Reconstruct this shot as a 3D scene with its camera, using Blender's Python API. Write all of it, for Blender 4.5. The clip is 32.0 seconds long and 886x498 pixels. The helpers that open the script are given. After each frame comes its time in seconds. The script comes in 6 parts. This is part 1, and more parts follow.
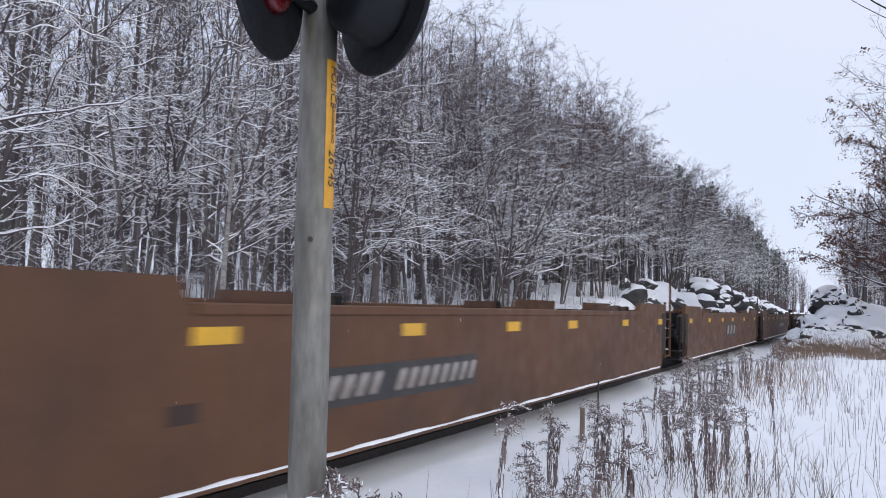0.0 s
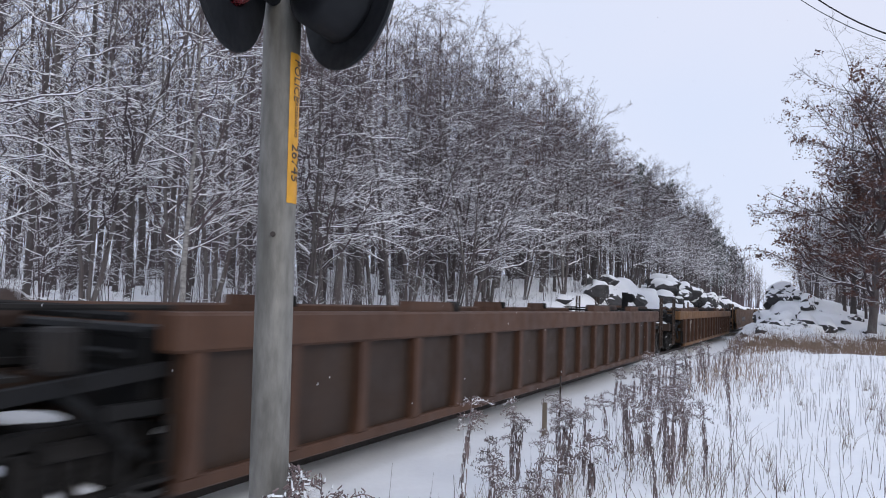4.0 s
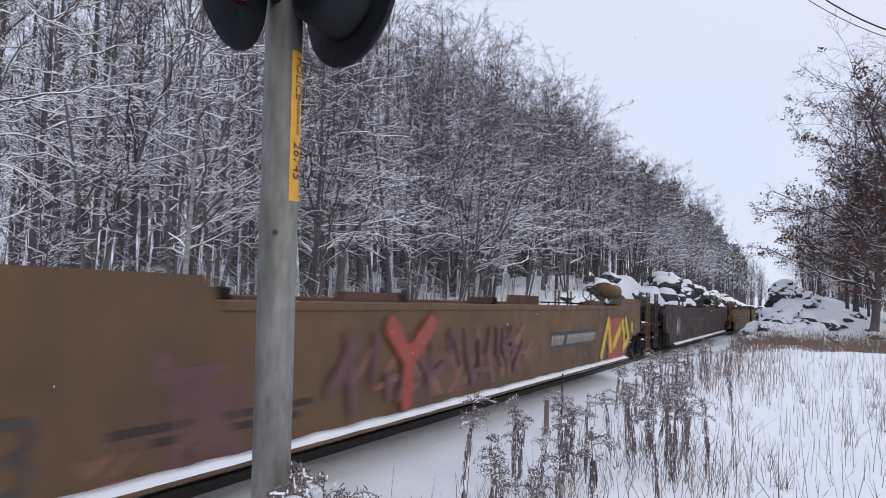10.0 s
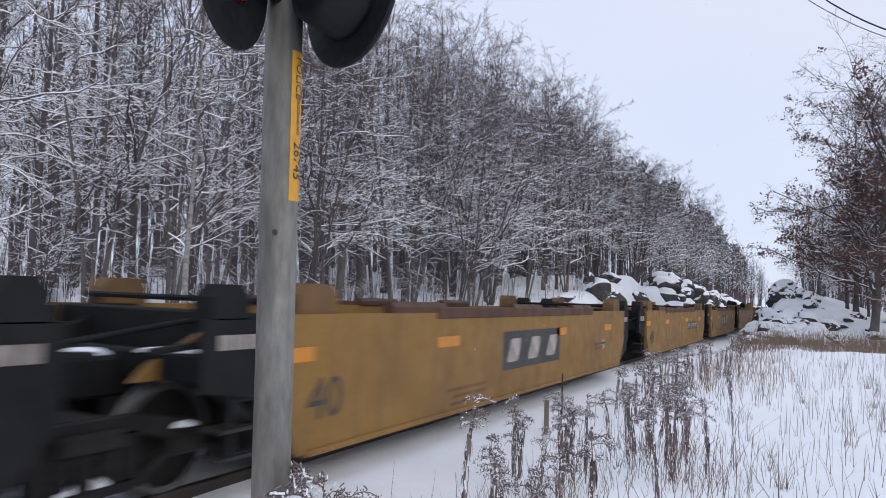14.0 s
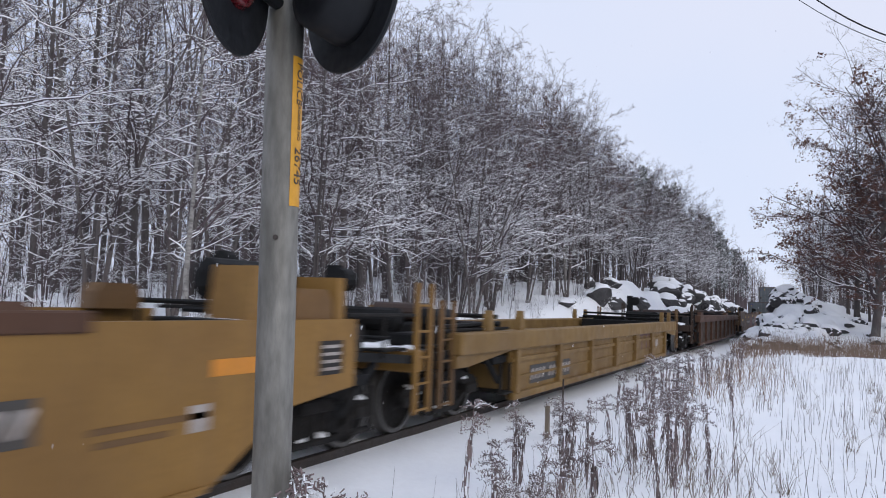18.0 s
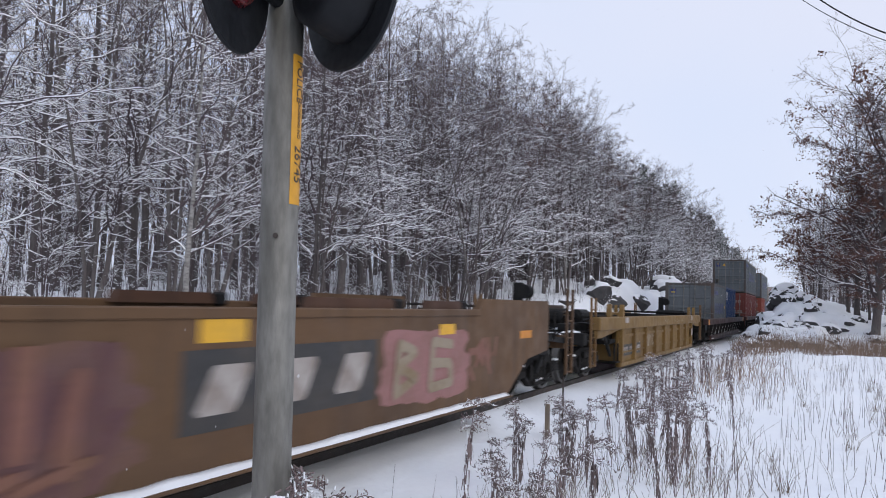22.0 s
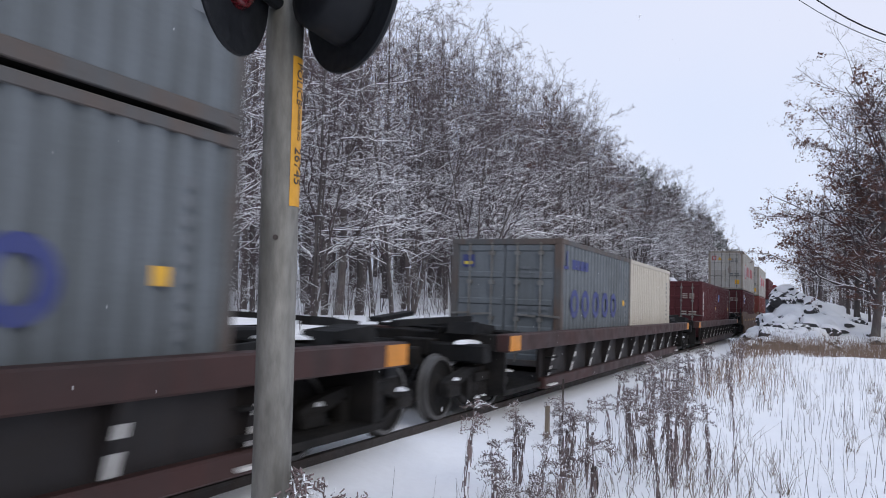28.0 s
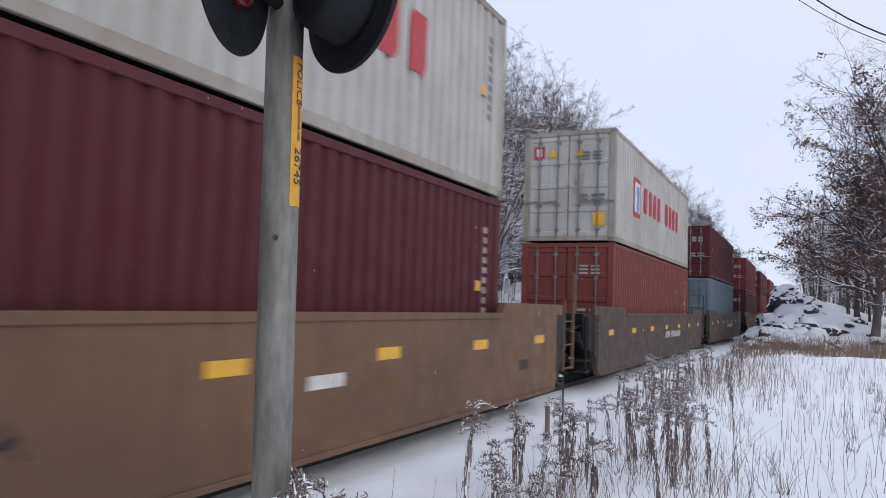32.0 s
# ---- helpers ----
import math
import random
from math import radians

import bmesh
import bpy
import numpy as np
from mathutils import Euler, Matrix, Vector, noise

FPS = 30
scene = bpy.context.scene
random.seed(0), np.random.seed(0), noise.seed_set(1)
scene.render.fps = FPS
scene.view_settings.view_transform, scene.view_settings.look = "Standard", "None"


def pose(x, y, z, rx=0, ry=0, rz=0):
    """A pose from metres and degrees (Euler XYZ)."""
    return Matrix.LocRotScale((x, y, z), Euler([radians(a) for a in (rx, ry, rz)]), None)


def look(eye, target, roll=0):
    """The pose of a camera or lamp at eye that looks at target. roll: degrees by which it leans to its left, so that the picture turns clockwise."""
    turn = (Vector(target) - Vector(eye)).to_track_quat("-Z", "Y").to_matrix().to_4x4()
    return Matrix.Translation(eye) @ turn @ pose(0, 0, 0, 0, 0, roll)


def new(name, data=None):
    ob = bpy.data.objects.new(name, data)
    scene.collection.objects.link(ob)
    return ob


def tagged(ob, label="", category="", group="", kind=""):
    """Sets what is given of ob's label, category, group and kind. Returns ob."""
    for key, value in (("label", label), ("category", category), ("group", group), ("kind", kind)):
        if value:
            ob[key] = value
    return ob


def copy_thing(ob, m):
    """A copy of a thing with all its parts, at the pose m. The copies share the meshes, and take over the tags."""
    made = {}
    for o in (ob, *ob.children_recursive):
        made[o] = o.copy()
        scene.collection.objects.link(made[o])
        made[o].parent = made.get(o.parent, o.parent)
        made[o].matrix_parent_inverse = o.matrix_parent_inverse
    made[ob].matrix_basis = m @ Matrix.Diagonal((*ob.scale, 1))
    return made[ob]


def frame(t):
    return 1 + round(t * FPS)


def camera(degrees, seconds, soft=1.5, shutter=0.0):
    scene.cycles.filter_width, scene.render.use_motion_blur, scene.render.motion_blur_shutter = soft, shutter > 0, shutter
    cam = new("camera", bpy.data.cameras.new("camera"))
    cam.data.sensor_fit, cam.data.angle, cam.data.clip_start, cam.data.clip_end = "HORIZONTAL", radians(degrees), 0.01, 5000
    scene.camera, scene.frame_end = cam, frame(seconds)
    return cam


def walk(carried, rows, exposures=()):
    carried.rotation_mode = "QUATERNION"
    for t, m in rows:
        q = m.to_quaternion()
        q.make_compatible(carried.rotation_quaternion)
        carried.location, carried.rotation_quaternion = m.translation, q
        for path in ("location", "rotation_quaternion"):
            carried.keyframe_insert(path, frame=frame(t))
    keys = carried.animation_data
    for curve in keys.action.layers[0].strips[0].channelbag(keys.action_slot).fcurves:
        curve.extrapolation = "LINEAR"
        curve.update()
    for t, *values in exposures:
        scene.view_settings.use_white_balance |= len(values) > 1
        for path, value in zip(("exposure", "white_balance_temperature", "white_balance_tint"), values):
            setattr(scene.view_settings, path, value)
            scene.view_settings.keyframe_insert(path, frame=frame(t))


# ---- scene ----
EYE = Vector((5.51, 0.0, 1.714))
YAW, PITCH, ROLL = -27.456, 4.206, 2.09


def aim(yaw=0.0, pitch=0.0):
    """The camera's pose, turned by yaw (to the right) and pitch (up) from its rest, in degrees."""
    a, b = radians(YAW + yaw), radians(PITCH + pitch)
    way = Vector((math.sin(a) * math.cos(b), math.cos(a) * math.cos(b), math.sin(b)))
    return look(EYE, EYE + way, ROLL)


cam = camera(64.35, 32.0, 1.0, 0.3)
walk(cam, [(t, aim(y, p)) for t, y, p in (
    (0.0, -2.72, 0.0), (0.3, -2.68, 0.0), (0.4, -2.58, 0.0), (0.5, -2.41, 0.0), (0.6, -1.81, -0.03), (0.7, -1.2, -0.06),
    (0.8, -0.81, -0.08), (0.9, -0.64, -0.1), (1.0, -0.6, -0.1), (1.4, -0.56, -0.11), (1.6, -0.34, -0.14), (1.8, -0.08, -0.18),
    (2.0, 0.14, -0.2), (2.5, 0.33, -0.2), (3.5, 0.27, -0.21), (4.5, 0.15, -0.28), (5.5, 0.06, -0.35),
    (9.5, 0.06, -0.35), (10.0, 0.06, -0.42), (11.2, 0.06, -0.49), (12.2, 0.08, -0.42), (13.0, 0.09, -0.49), (14.0, 0.06, -0.42),
    (14.6, 0.06, -0.4), (15.5, 0.03, -0.2), (16.4, 0.0, 0.0), (20.0, 0.0, 0.0), (21.2, 0.0, -0.07), (22.0, 0.0, -0.14),
    (22.5, 0.0, 0.0), (30.5, 0.0, 0.0), (31.0, 0.0, 0.03), (32.0, 0.0, 0.0))], [
    (0.0, 0.06), (0.4, 0.06), (1.0, 0.0), (24.2, 0.0), (25.0, 0.04), (28.0, 0.03), (32.0, 0.03)])

# ---- world and light: an overcast winter sky ----
SUN_ELEVATION, SUN_TURN = 29.0, 118.0
world = bpy.data.worlds.new("overcast_sky")
scene.world = world
world.use_nodes = True
wn = world.node_tree
wn.nodes.clear()
w_out = wn.nodes.new("ShaderNodeOutputWorld")
w_bg = wn.nodes.new("ShaderNodeBackground")
w_sky = wn.nodes.new("ShaderNodeTexSky")
w_sky.sky_type, w_sky.sun_disc = "NISHITA", False
w_sky.sun_elevation, w_sky.sun_rotation = radians(SUN_ELEVATION), radians(SUN_TURN)
w_mix = wn.nodes.new("ShaderNodeMix")
w_mix.data_type = "RGBA"
w_mix.inputs[0].default_value = 0.93
w_cloud = wn.nodes.new("ShaderNodeTexNoise")
w_cloud.inputs["Scale"].default_value, w_cloud.inputs["Detail"].default_value = 1.6, 3.0
w_ramp = wn.nodes.new("ShaderNodeValToRGB")
w_ramp.color_ramp.elements[0].position, w_ramp.color_ramp.elements[1].position = 0.35, 0.7
w_ramp.color_ramp.elements[0].color = (6.8, 7.75, 9.9, 1)
w_ramp.color_ramp.elements[1].color = (7.7, 8.1, 9.7, 1)
wn.links.new(w_cloud.outputs["Fac"], w_ramp.inputs["Fac"])
wn.links.new(w_sky.outputs["Color"], w_mix.inputs[6])
wn.links.new(w_ramp.outputs["Color"], w_mix.inputs[7])
wn.links.new(w_mix.outputs[2], w_bg.inputs["Color"])
w_bg.inputs["Strength"].default_value = 0.1035
wn.links.new(w_bg.outputs["Background"], w_out.inputs["Surface"])

sun = new("sun", bpy.data.lights.new("sun", "SUN"))
sun.data.energy, sun.data.angle, sun.data.color = 0.86, radians(25), (1.0, 0.96, 0.9)
sun.matrix_world = look(Vector((0, 0, 0)), -Vector((
    math.sin(radians(SUN_TURN)) * math.cos(radians(SUN_ELEVATION)),
    math.cos(radians(SUN_TURN)) * math.cos(radians(SUN_ELEVATION)), math.sin(radians(SUN_ELEVATION)))))
scene.view_settings.exposure = 0.0


# ---- materials ----
def material(name, colour, rough=0.7, metal=0.0, dirt=None, dirt_scale=1.5, dirt_amount=0.5, grain=30.0, grain_amount=0.12,
             bump=0.0, bump_scale=60.0, vary=0.0, streak=0.0, stretch=(1, 1, 1), gloss=0.5):
    """A surface with large stains and fine grain, at real size in the thing's own space."""
    mat = bpy.data.materials.new(name)
    mat.use_nodes = True
    nt = mat.node_tree
    bsdf = nt.nodes["Principled BSDF"]
    bsdf.inputs["Metallic"].default_value = metal
    bsdf.inputs["Specular IOR Level"].default_value = gloss
    coord = nt.nodes.new("ShaderNodeTexCoord")
    mapping = nt.nodes.new("ShaderNodeMapping")
    mapping.inputs["Scale"].default_value = stretch
    nt.links.new(coord.outputs["Object"], mapping.inputs["Vector"])

    def noise_of(scale, detail=5.0):
        n = nt.nodes.new("ShaderNodeTexNoise")
        n.inputs["Scale"].default_value, n.inputs["Detail"].default_value = scale, detail
        nt.links.new(mapping.outputs["Vector"], n.inputs["Vector"])
        return n.outputs["Fac"]

    def ramp(fac, a, b, lo=0.0, hi=1.0):
        r = nt.nodes.new("ShaderNodeMapRange")
        r.inputs["From Min"].default_value, r.inputs["From Max"].default_value = a, b
        r.inputs["To Min"].default_value, r.inputs["To Max"].default_value = lo, hi
        nt.links.new(fac, r.inputs["Value"])
        return r.outputs["Result"]

    def mix(fac, a, b, mode="MIX"):
        m = nt.nodes.new("ShaderNodeMix")
        m.data_type, m.blend_type = "RGBA", mode
        nt.links.new(fac, m.inputs[0]) if not isinstance(fac, float) else setattr(m.inputs[0], "default_value", fac)
        for socket, v in ((m.inputs[6], a), (m.inputs[7], b)):
            if isinstance(v, tuple):
                socket.default_value = (*v, 1)
            else:
                nt.links.new(v, socket)
        return m.outputs[2]

    col = colour
    if dirt:
        col = mix(ramp(noise_of(dirt_scale), 0.42, 0.68, 0.0, dirt_amount), col, dirt)
    if streak and dirt:
        m2 = nt.nodes.new("ShaderNodeMapping")
        m2.inputs["Scale"].default_value = (6, 6, 0.35)
        nt.links.new(coord.outputs["Object"], m2.inputs["Vector"])
        n2 = nt.nodes.new("ShaderNodeTexNoise")
        n2.inputs["Scale"].default_value = 1.4
        nt.links.new(m2.outputs["Vector"], n2.inputs["Vector"])
        col = mix(ramp(n2.outputs["Fac"], 0.5, 0.72, 0.0, streak), col, dirt)
    if grain_amount:
        g = tuple(c * 0.45 for c in colour)
        col = mix(ramp(noise_of(grain, 3.0), 0.4, 0.75, 0.0, grain_amount * 2.5), col, g)
    if vary:
        info = nt.nodes.new("ShaderNodeObjectInfo")
        hsv = nt.nodes.new("ShaderNodeHueSaturation")
        nt.links.new(ramp(info.outputs["Random"], 0, 1, 1 - vary, 1 + vary), hsv.inputs["Value"])
        if isinstance(col, tuple):
            hsv.inputs["Color"].default_value = (*col, 1)
        else:
            nt.links.new(col, hsv.inputs["Color"])
        col = hsv.outputs["Color"]
    if isinstance(col, tuple):
        bsdf.inputs["Base Color"].default_value = (*col, 1)
    else:
        nt.links.new(col, bsdf.inputs["Base Color"])
    nt.links.new(ramp(noise_of(dirt_scale * 4), 0.3, 0.7, max(0.05, rough - 0.12), min(1, rough + 0.12)), bsdf.inputs["Roughness"])
    if bump:
        b = nt.nodes.new("ShaderNodeBump")
        b.inputs["Strength"].default_value, b.inputs["Distance"].default_value = 1.0, bump
        nt.links.new(noise_of(bump_scale, 4.0), b.inputs["Height"])
        nt.links.new(b.outputs["Normal"], bsdf.inputs["Normal"])
    return mat


SNOW = material("snow", (0.92, 0.92, 0.935), 0.75, dirt=(0.85, 0.86, 0.9), dirt_scale=0.6, grain=14, grain_amount=0.02, bump=0.03, bump_scale=5.0)
BARK = material("bark", (0.1, 0.083, 0.08), 0.9, dirt=(0.15, 0.14, 0.132), dirt_scale=5, dirt_amount=0.75, grain=20, grain_amount=0.25, bump=0.015, bump_scale=30, vary=0.3, stretch=(1, 1, 0.25))
BIRCH = material("pale_bark", (0.34, 0.32, 0.3), 0.85, dirt=(0.1, 0.09, 0.085), dirt_scale=5, dirt_amount=0.8, bump=0.008, bump_scale=30, stretch=(1, 1, 2.5))
TWIG = material("twig", (0.118, 0.092, 0.096), 0.9, grain_amount=0.1, vary=0.35, gloss=0.2)
LEAF = material("dry_leaf", (0.115, 0.053, 0.042), 0.85, dirt=(0.14, 0.07, 0.045), dirt_scale=2, vary=0.2)
NEEDLE = material("needles", (0.035, 0.05, 0.035), 0.8, dirt=(0.5, 0.52, 0.54), dirt_scale=1.2, dirt_amount=0.5)
ROCK = material("rock", (0.065, 0.062, 0.064), 0.85, dirt=(0.03, 0.028, 0.028), dirt_scale=1.2, bump=0.04, bump_scale=5)
STEEL = material("galvanised_steel", (0.215, 0.205, 0.182), 0.6, 0.25, dirt=(0.09, 0.083, 0.07), dirt_scale=9, dirt_amount=0.9, grain=45, grain_amount=0.22, bump=0.001, bump_scale=150, stretch=(1, 1, 0.3))
RAIL = material("rail_steel", (0.05, 0.042, 0.038), 0.6, 0.5, dirt=(0.09, 0.055, 0.04), dirt_scale=2)
BLACK = material("black_paint", (0.009, 0.009, 0.0095), 0.7, dirt=(0.022, 0.02, 0.018), dirt_scale=2.5, gloss=0.2)
SOOT = material("sooty_grey_paint", (0.026, 0.024, 0.023), 0.7, dirt=(0.045, 0.035, 0.03), dirt_scale=2.5, gloss=0.25)
GRIME = material("grimy_steel", (0.012, 0.011, 0.0105), 0.85, 0.0, dirt=(0.032, 0.028, 0.025), dirt_scale=4, dirt_amount=0.6, bump=0.003, bump_scale=60, gloss=0.2)
TREAD = material("wheel_tread", (0.1, 0.095, 0.09), 0.5, 0.5, dirt=(0.05, 0.045, 0.04), dirt_scale=5)
WHITE = material("white_marking", (0.62, 0.6, 0.57), 0.6, dirt=(0.4, 0.37, 0.34), dirt_scale=4, dirt_amount=0.6)
YELLOW = material("yellow_reflector", (0.75, 0.4, 0.02), 0.45, dirt=(0.45, 0.27, 0.05), dirt_scale=3)
ORANGE = material("orange_reflector", (0.6, 0.22, 0.015), 0.45, dirt=(0.4, 0.17, 0.03), dirt_scale=3)
PLATE = material("black_plate", (0.035, 0.033, 0.032), 0.6, dirt=(0.08, 0.065, 0.05), dirt_scale=3)


def paint(name, colour, dirt, amount=0.55):
    return material(name, colour, 0.6, 0.0, dirt=dirt, dirt_scale=0.8, dirt_amount=min(0.9, amount * 1.25), grain=25, grain_amount=0.1, bump=0.003, bump_scale=5, streak=amount, gloss=0.3)


BROWN = paint("brown_car_paint", (0.12, 0.056, 0.028), (0.07, 0.038, 0.025))
TAN = paint("tan_car_paint", (0.175, 0.086, 0.032), (0.1, 0.055, 0.03))
MAROON = paint("maroon_car_paint", (0.036, 0.0195, 0.0175), (0.05, 0.031, 0.026))
DARKBROWN = paint("weathered_brown_paint", (0.05, 0.031, 0.024), (0.03, 0.021, 0.018))
GOLD = paint("yellow_car_paint", (0.25, 0.135, 0.034), (0.15, 0.08, 0.03), 0.45)
OXIDE = paint("oxide_red_car_paint", (0.05, 0.021, 0.018), (0.03, 0.022, 0.02))
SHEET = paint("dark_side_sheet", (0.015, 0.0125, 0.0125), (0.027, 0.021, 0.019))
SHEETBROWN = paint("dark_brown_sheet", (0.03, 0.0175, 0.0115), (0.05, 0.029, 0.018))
RUST = paint("rust_brown_paint", (0.085, 0.04, 0.022), (0.05, 0.027, 0.019))


# ---- mesh building ----
class Shape:
    """Vertices, faces and material numbers of one mesh."""

    def __init__(self):
        self.v, self.f, self.m = [], [], []

    def add(self, verts, faces, mat=0):
        n = len(self.v)
        self.v.extend(tuple(p) for p in verts)
        self.f.extend(tuple(n + i for i in f) for f in faces)
        self.m.extend([mat] * len(faces))
        return self

    def box(self, x0, x1, y0, y1, z0, z1, mat=0, c=0.0):
        """A box; c chamfers its edges."""
        if c <= 0:
            return self.add([(x, y, z) for x in (x0, x1) for y in (y0, y1) for z in (z0, z1)],
                            [(0, 1, 3, 2), (4, 6, 7, 5), (0, 4, 5, 1), (2, 3, 7, 6), (0, 2, 6, 4), (1, 5, 7, 3)], mat)
        c = min(c, (x1 - x0) * 0.45, (y1 - y0) * 0.45, (z1 - z0) * 0.45)
        v, f = [], []
        for sx in (0, 1):
            for sy in (0, 1):
                for sz in (0, 1):
                    X, Y, Z = (x0, x1)[sx], (y0, y1)[sy], (z0, z1)[sz]
                    dx, dy, dz = c * (1 - 2 * sx), c * (1 - 2 * sy), c * (1 - 2 * sz)
                    v += [(X, Y + dy, Z + dz), (X + dx, Y, Z + dz), (X + dx, Y + dy, Z)]

        def q(sx, sy, sz, k):
            return 3 * (4 * sx + 2 * sy + sz) + k
        for s in (0, 1):
            f += [tuple(q(*p) for p in ((s, 0, 0, 0), (s, 1, 0, 0), (s, 1, 1, 0), (s, 0, 1, 0))[::1 if s else -1]),
                  tuple(q(*p) for p in ((0, s, 0, 1), (1, s, 0, 1), (1, s, 1, 1), (0, s, 1, 1))[::-1 if s else 1]),
                  tuple(q(*p) for p in ((0, 0, s, 2), (1, 0, s, 2), (1, 1, s, 2), (0, 1, s, 2))[::1 if s else -1])]
        for a in (0, 1):
            for b in (0, 1):
                f += [(q(a, b, 0, 0), q(a, b, 1, 0), q(a, b, 1, 1), q(a, b, 0, 1)), (q(a, 0, b, 0), q(a, 1, b, 0), q(a, 1, b, 2), q(a, 0, b, 2)),
                      (q(0, a, b, 1), q(1, a, b, 1), q(1, a, b, 2), q(0, a, b, 2))]
                f += [(q(a, b, k, 0), q(a, b, k, 1), q(a, b, k, 2)) for k in (0, 1)]
        return self.add(v, f, mat)

    def prism(self, profile, axis, a, b, mat=0):
        """A closed outline swept straight along an axis. The outline is in the other two axes, in order."""
        n = len(profile)

        def put(p, s):
            return {"x": (s, p[0], p[1]), "y": (p[0], s, p[1]), "z": (p[0], p[1], s)}[axis]
        v = [put(p, a) for p in profile] + [put(p, b) for p in profile]
        f = [(i, (i + 1) % n, n + (i + 1) % n, n + i) for i in range(n)] + [tuple(range(n))[::-1], tuple(range(n, 2 * n))]
        return self.add(v, f, mat)

    def turn(self, profile, axis="x", at=(0, 0, 0), n=20, mat=0):
        """A profile of (along, radius) turned about an axis."""
        v, f = [], []
        for s, r in profile:
            for k in range(n):
                a = 2 * math.pi * k / n
                p = {"x": (s, r * math.cos(a), r * math.sin(a)), "y": (r * math.cos(a), s, r * math.sin(a)), "z": (r * math.cos(a), r * math.sin(a), s)}[axis]
                v.append((p[0] + at[0], p[1] + at[1], p[2] + at[2]))
        for i in range(len(profile) - 1):
            f += [(i * n + k, i * n + (k + 1) % n, (i + 1) * n + (k + 1) % n, (i + 1) * n + k) for k in range(n)]
        f += [tuple(range(n)), tuple(range((len(profile) - 1) * n, len(profile) * n))[::-1]]
        return self.add(v, f, mat)

    def rod(self, p, q, r, n=6, mat=0):
        """A round bar from p to q."""
        p, q = Vector(p), Vector(q)
        d = (q - p).normalized()
        u = d.orthogonal().normalized()
        w = d.cross(u)
        v = [e + (u * math.cos(2 * math.pi * k / n) + w * math.sin(2 * math.pi * k / n)) * r for e in (p, q) for k in range(n)]
        return self.add(v, [(k, (k + 1) % n, n + (k + 1) % n, n + k) for k in range(n)] + [tuple(range(n))[::-1], tuple(range(n, 2 * n))], mat)

    def bar(self, p, q, w, h, mat=0):
        """A square bar from p to q, w wide and h high."""
        p, q = Vector(p), Vector(q)
        d = (q - p).normalized()
        side = d.cross(Vector((0, 0, 1)))
        side = side.normalized() if side.length > 1e-3 else Vector((1, 0, 0))
        up = side.cross(d)
        v = [e + side * a * w / 2 + up * b * h / 2 for e in (p, q) for a, b in ((-1, -1), (1, -1), (1, 1), (-1, 1))]
        return self.add(v, [(0, 1, 5, 4), (1, 2, 6, 5), (2, 3, 7, 6), (3, 0, 4, 7), (3, 2, 1, 0), (4, 5, 6, 7)], mat)

    def mesh(self, name, *mats, smooth=False, fix=True):
        me = bpy.data.meshes.new(name)
        me.from_pydata(self.v, [], self.f)
        for m in mats:
            me.materials.append(m)
        me.polygons.foreach_set("material_index", self.m)
        if smooth:
            me.polygons.foreach_set("use_smooth", [True] * len(self.f))
        if fix:
            bm = bmesh.new()
            bm.from_mesh(me)
            bmesh.ops.recalc_face_normals(bm, faces=bm.faces)
            bm.to_mesh(me)
            bm.free()
        me.update()
        return me


def part(name, shape, mats, parent, label="", at=None, smooth=False):
    """Links a shape, or a ready mesh, as one mesh object under a thing or a part."""
    me = shape if isinstance(shape, bpy.types.Mesh) else shape.mesh(name, *(mats if isinstance(mats, tuple) else (mats,)), smooth=smooth)
    ob = new(name, me)
    ob.parent = parent
    if at is not None:
        ob.matrix_local = at
    return tagged(ob, label) if label else ob


def thing(name, label, category, group="", m=None, kind=""):
    ob = new(name)
    ob.empty_display_size = 0.2
    if m is not None:
        ob.matrix_basis = m
    return tagged(ob, label, category, group, kind)


def solid(name, shape, mats, label, category, group="", m=None, kind="", smooth=False):
    ob = new(name, shape.mesh(name, *(mats if isinstance(mats, tuple) else (mats,)), smooth=smooth))
    if m is not None:
        ob.matrix_basis = m
    return tagged(ob, label, category, group, kind)


def lettering(text, size, depth=0.003):
    """A mesh of raised letters, from the built-in font, in the xy plane, centred."""
    cu = bpy.data.curves.new("letters", "FONT")
    cu.body, cu.size, cu.extrude, cu.align_x, cu.align_y, cu.resolution_u = text, size, depth, "CENTER", "CENTER", 3
    ob = bpy.data.objects.new("letters", cu)
    scene.collection.objects.link(ob)
    bpy.context.view_layer.update()
    me = bpy.data.meshes.new_from_object(ob.evaluated_get(bpy.context.evaluated_depsgraph_get()))
    bpy.data.objects.remove(ob)
    return me


# ---- the lie of the land ----
def swell(x, y, scale, seed=0.0):
    return noise.noise(Vector((x / scale, y / scale, seed)))


def smooth(a, b, t):
    t = min(1.0, max(0.0, (t - a) / (b - a)))
    return t * t * (3 - 2 * t)


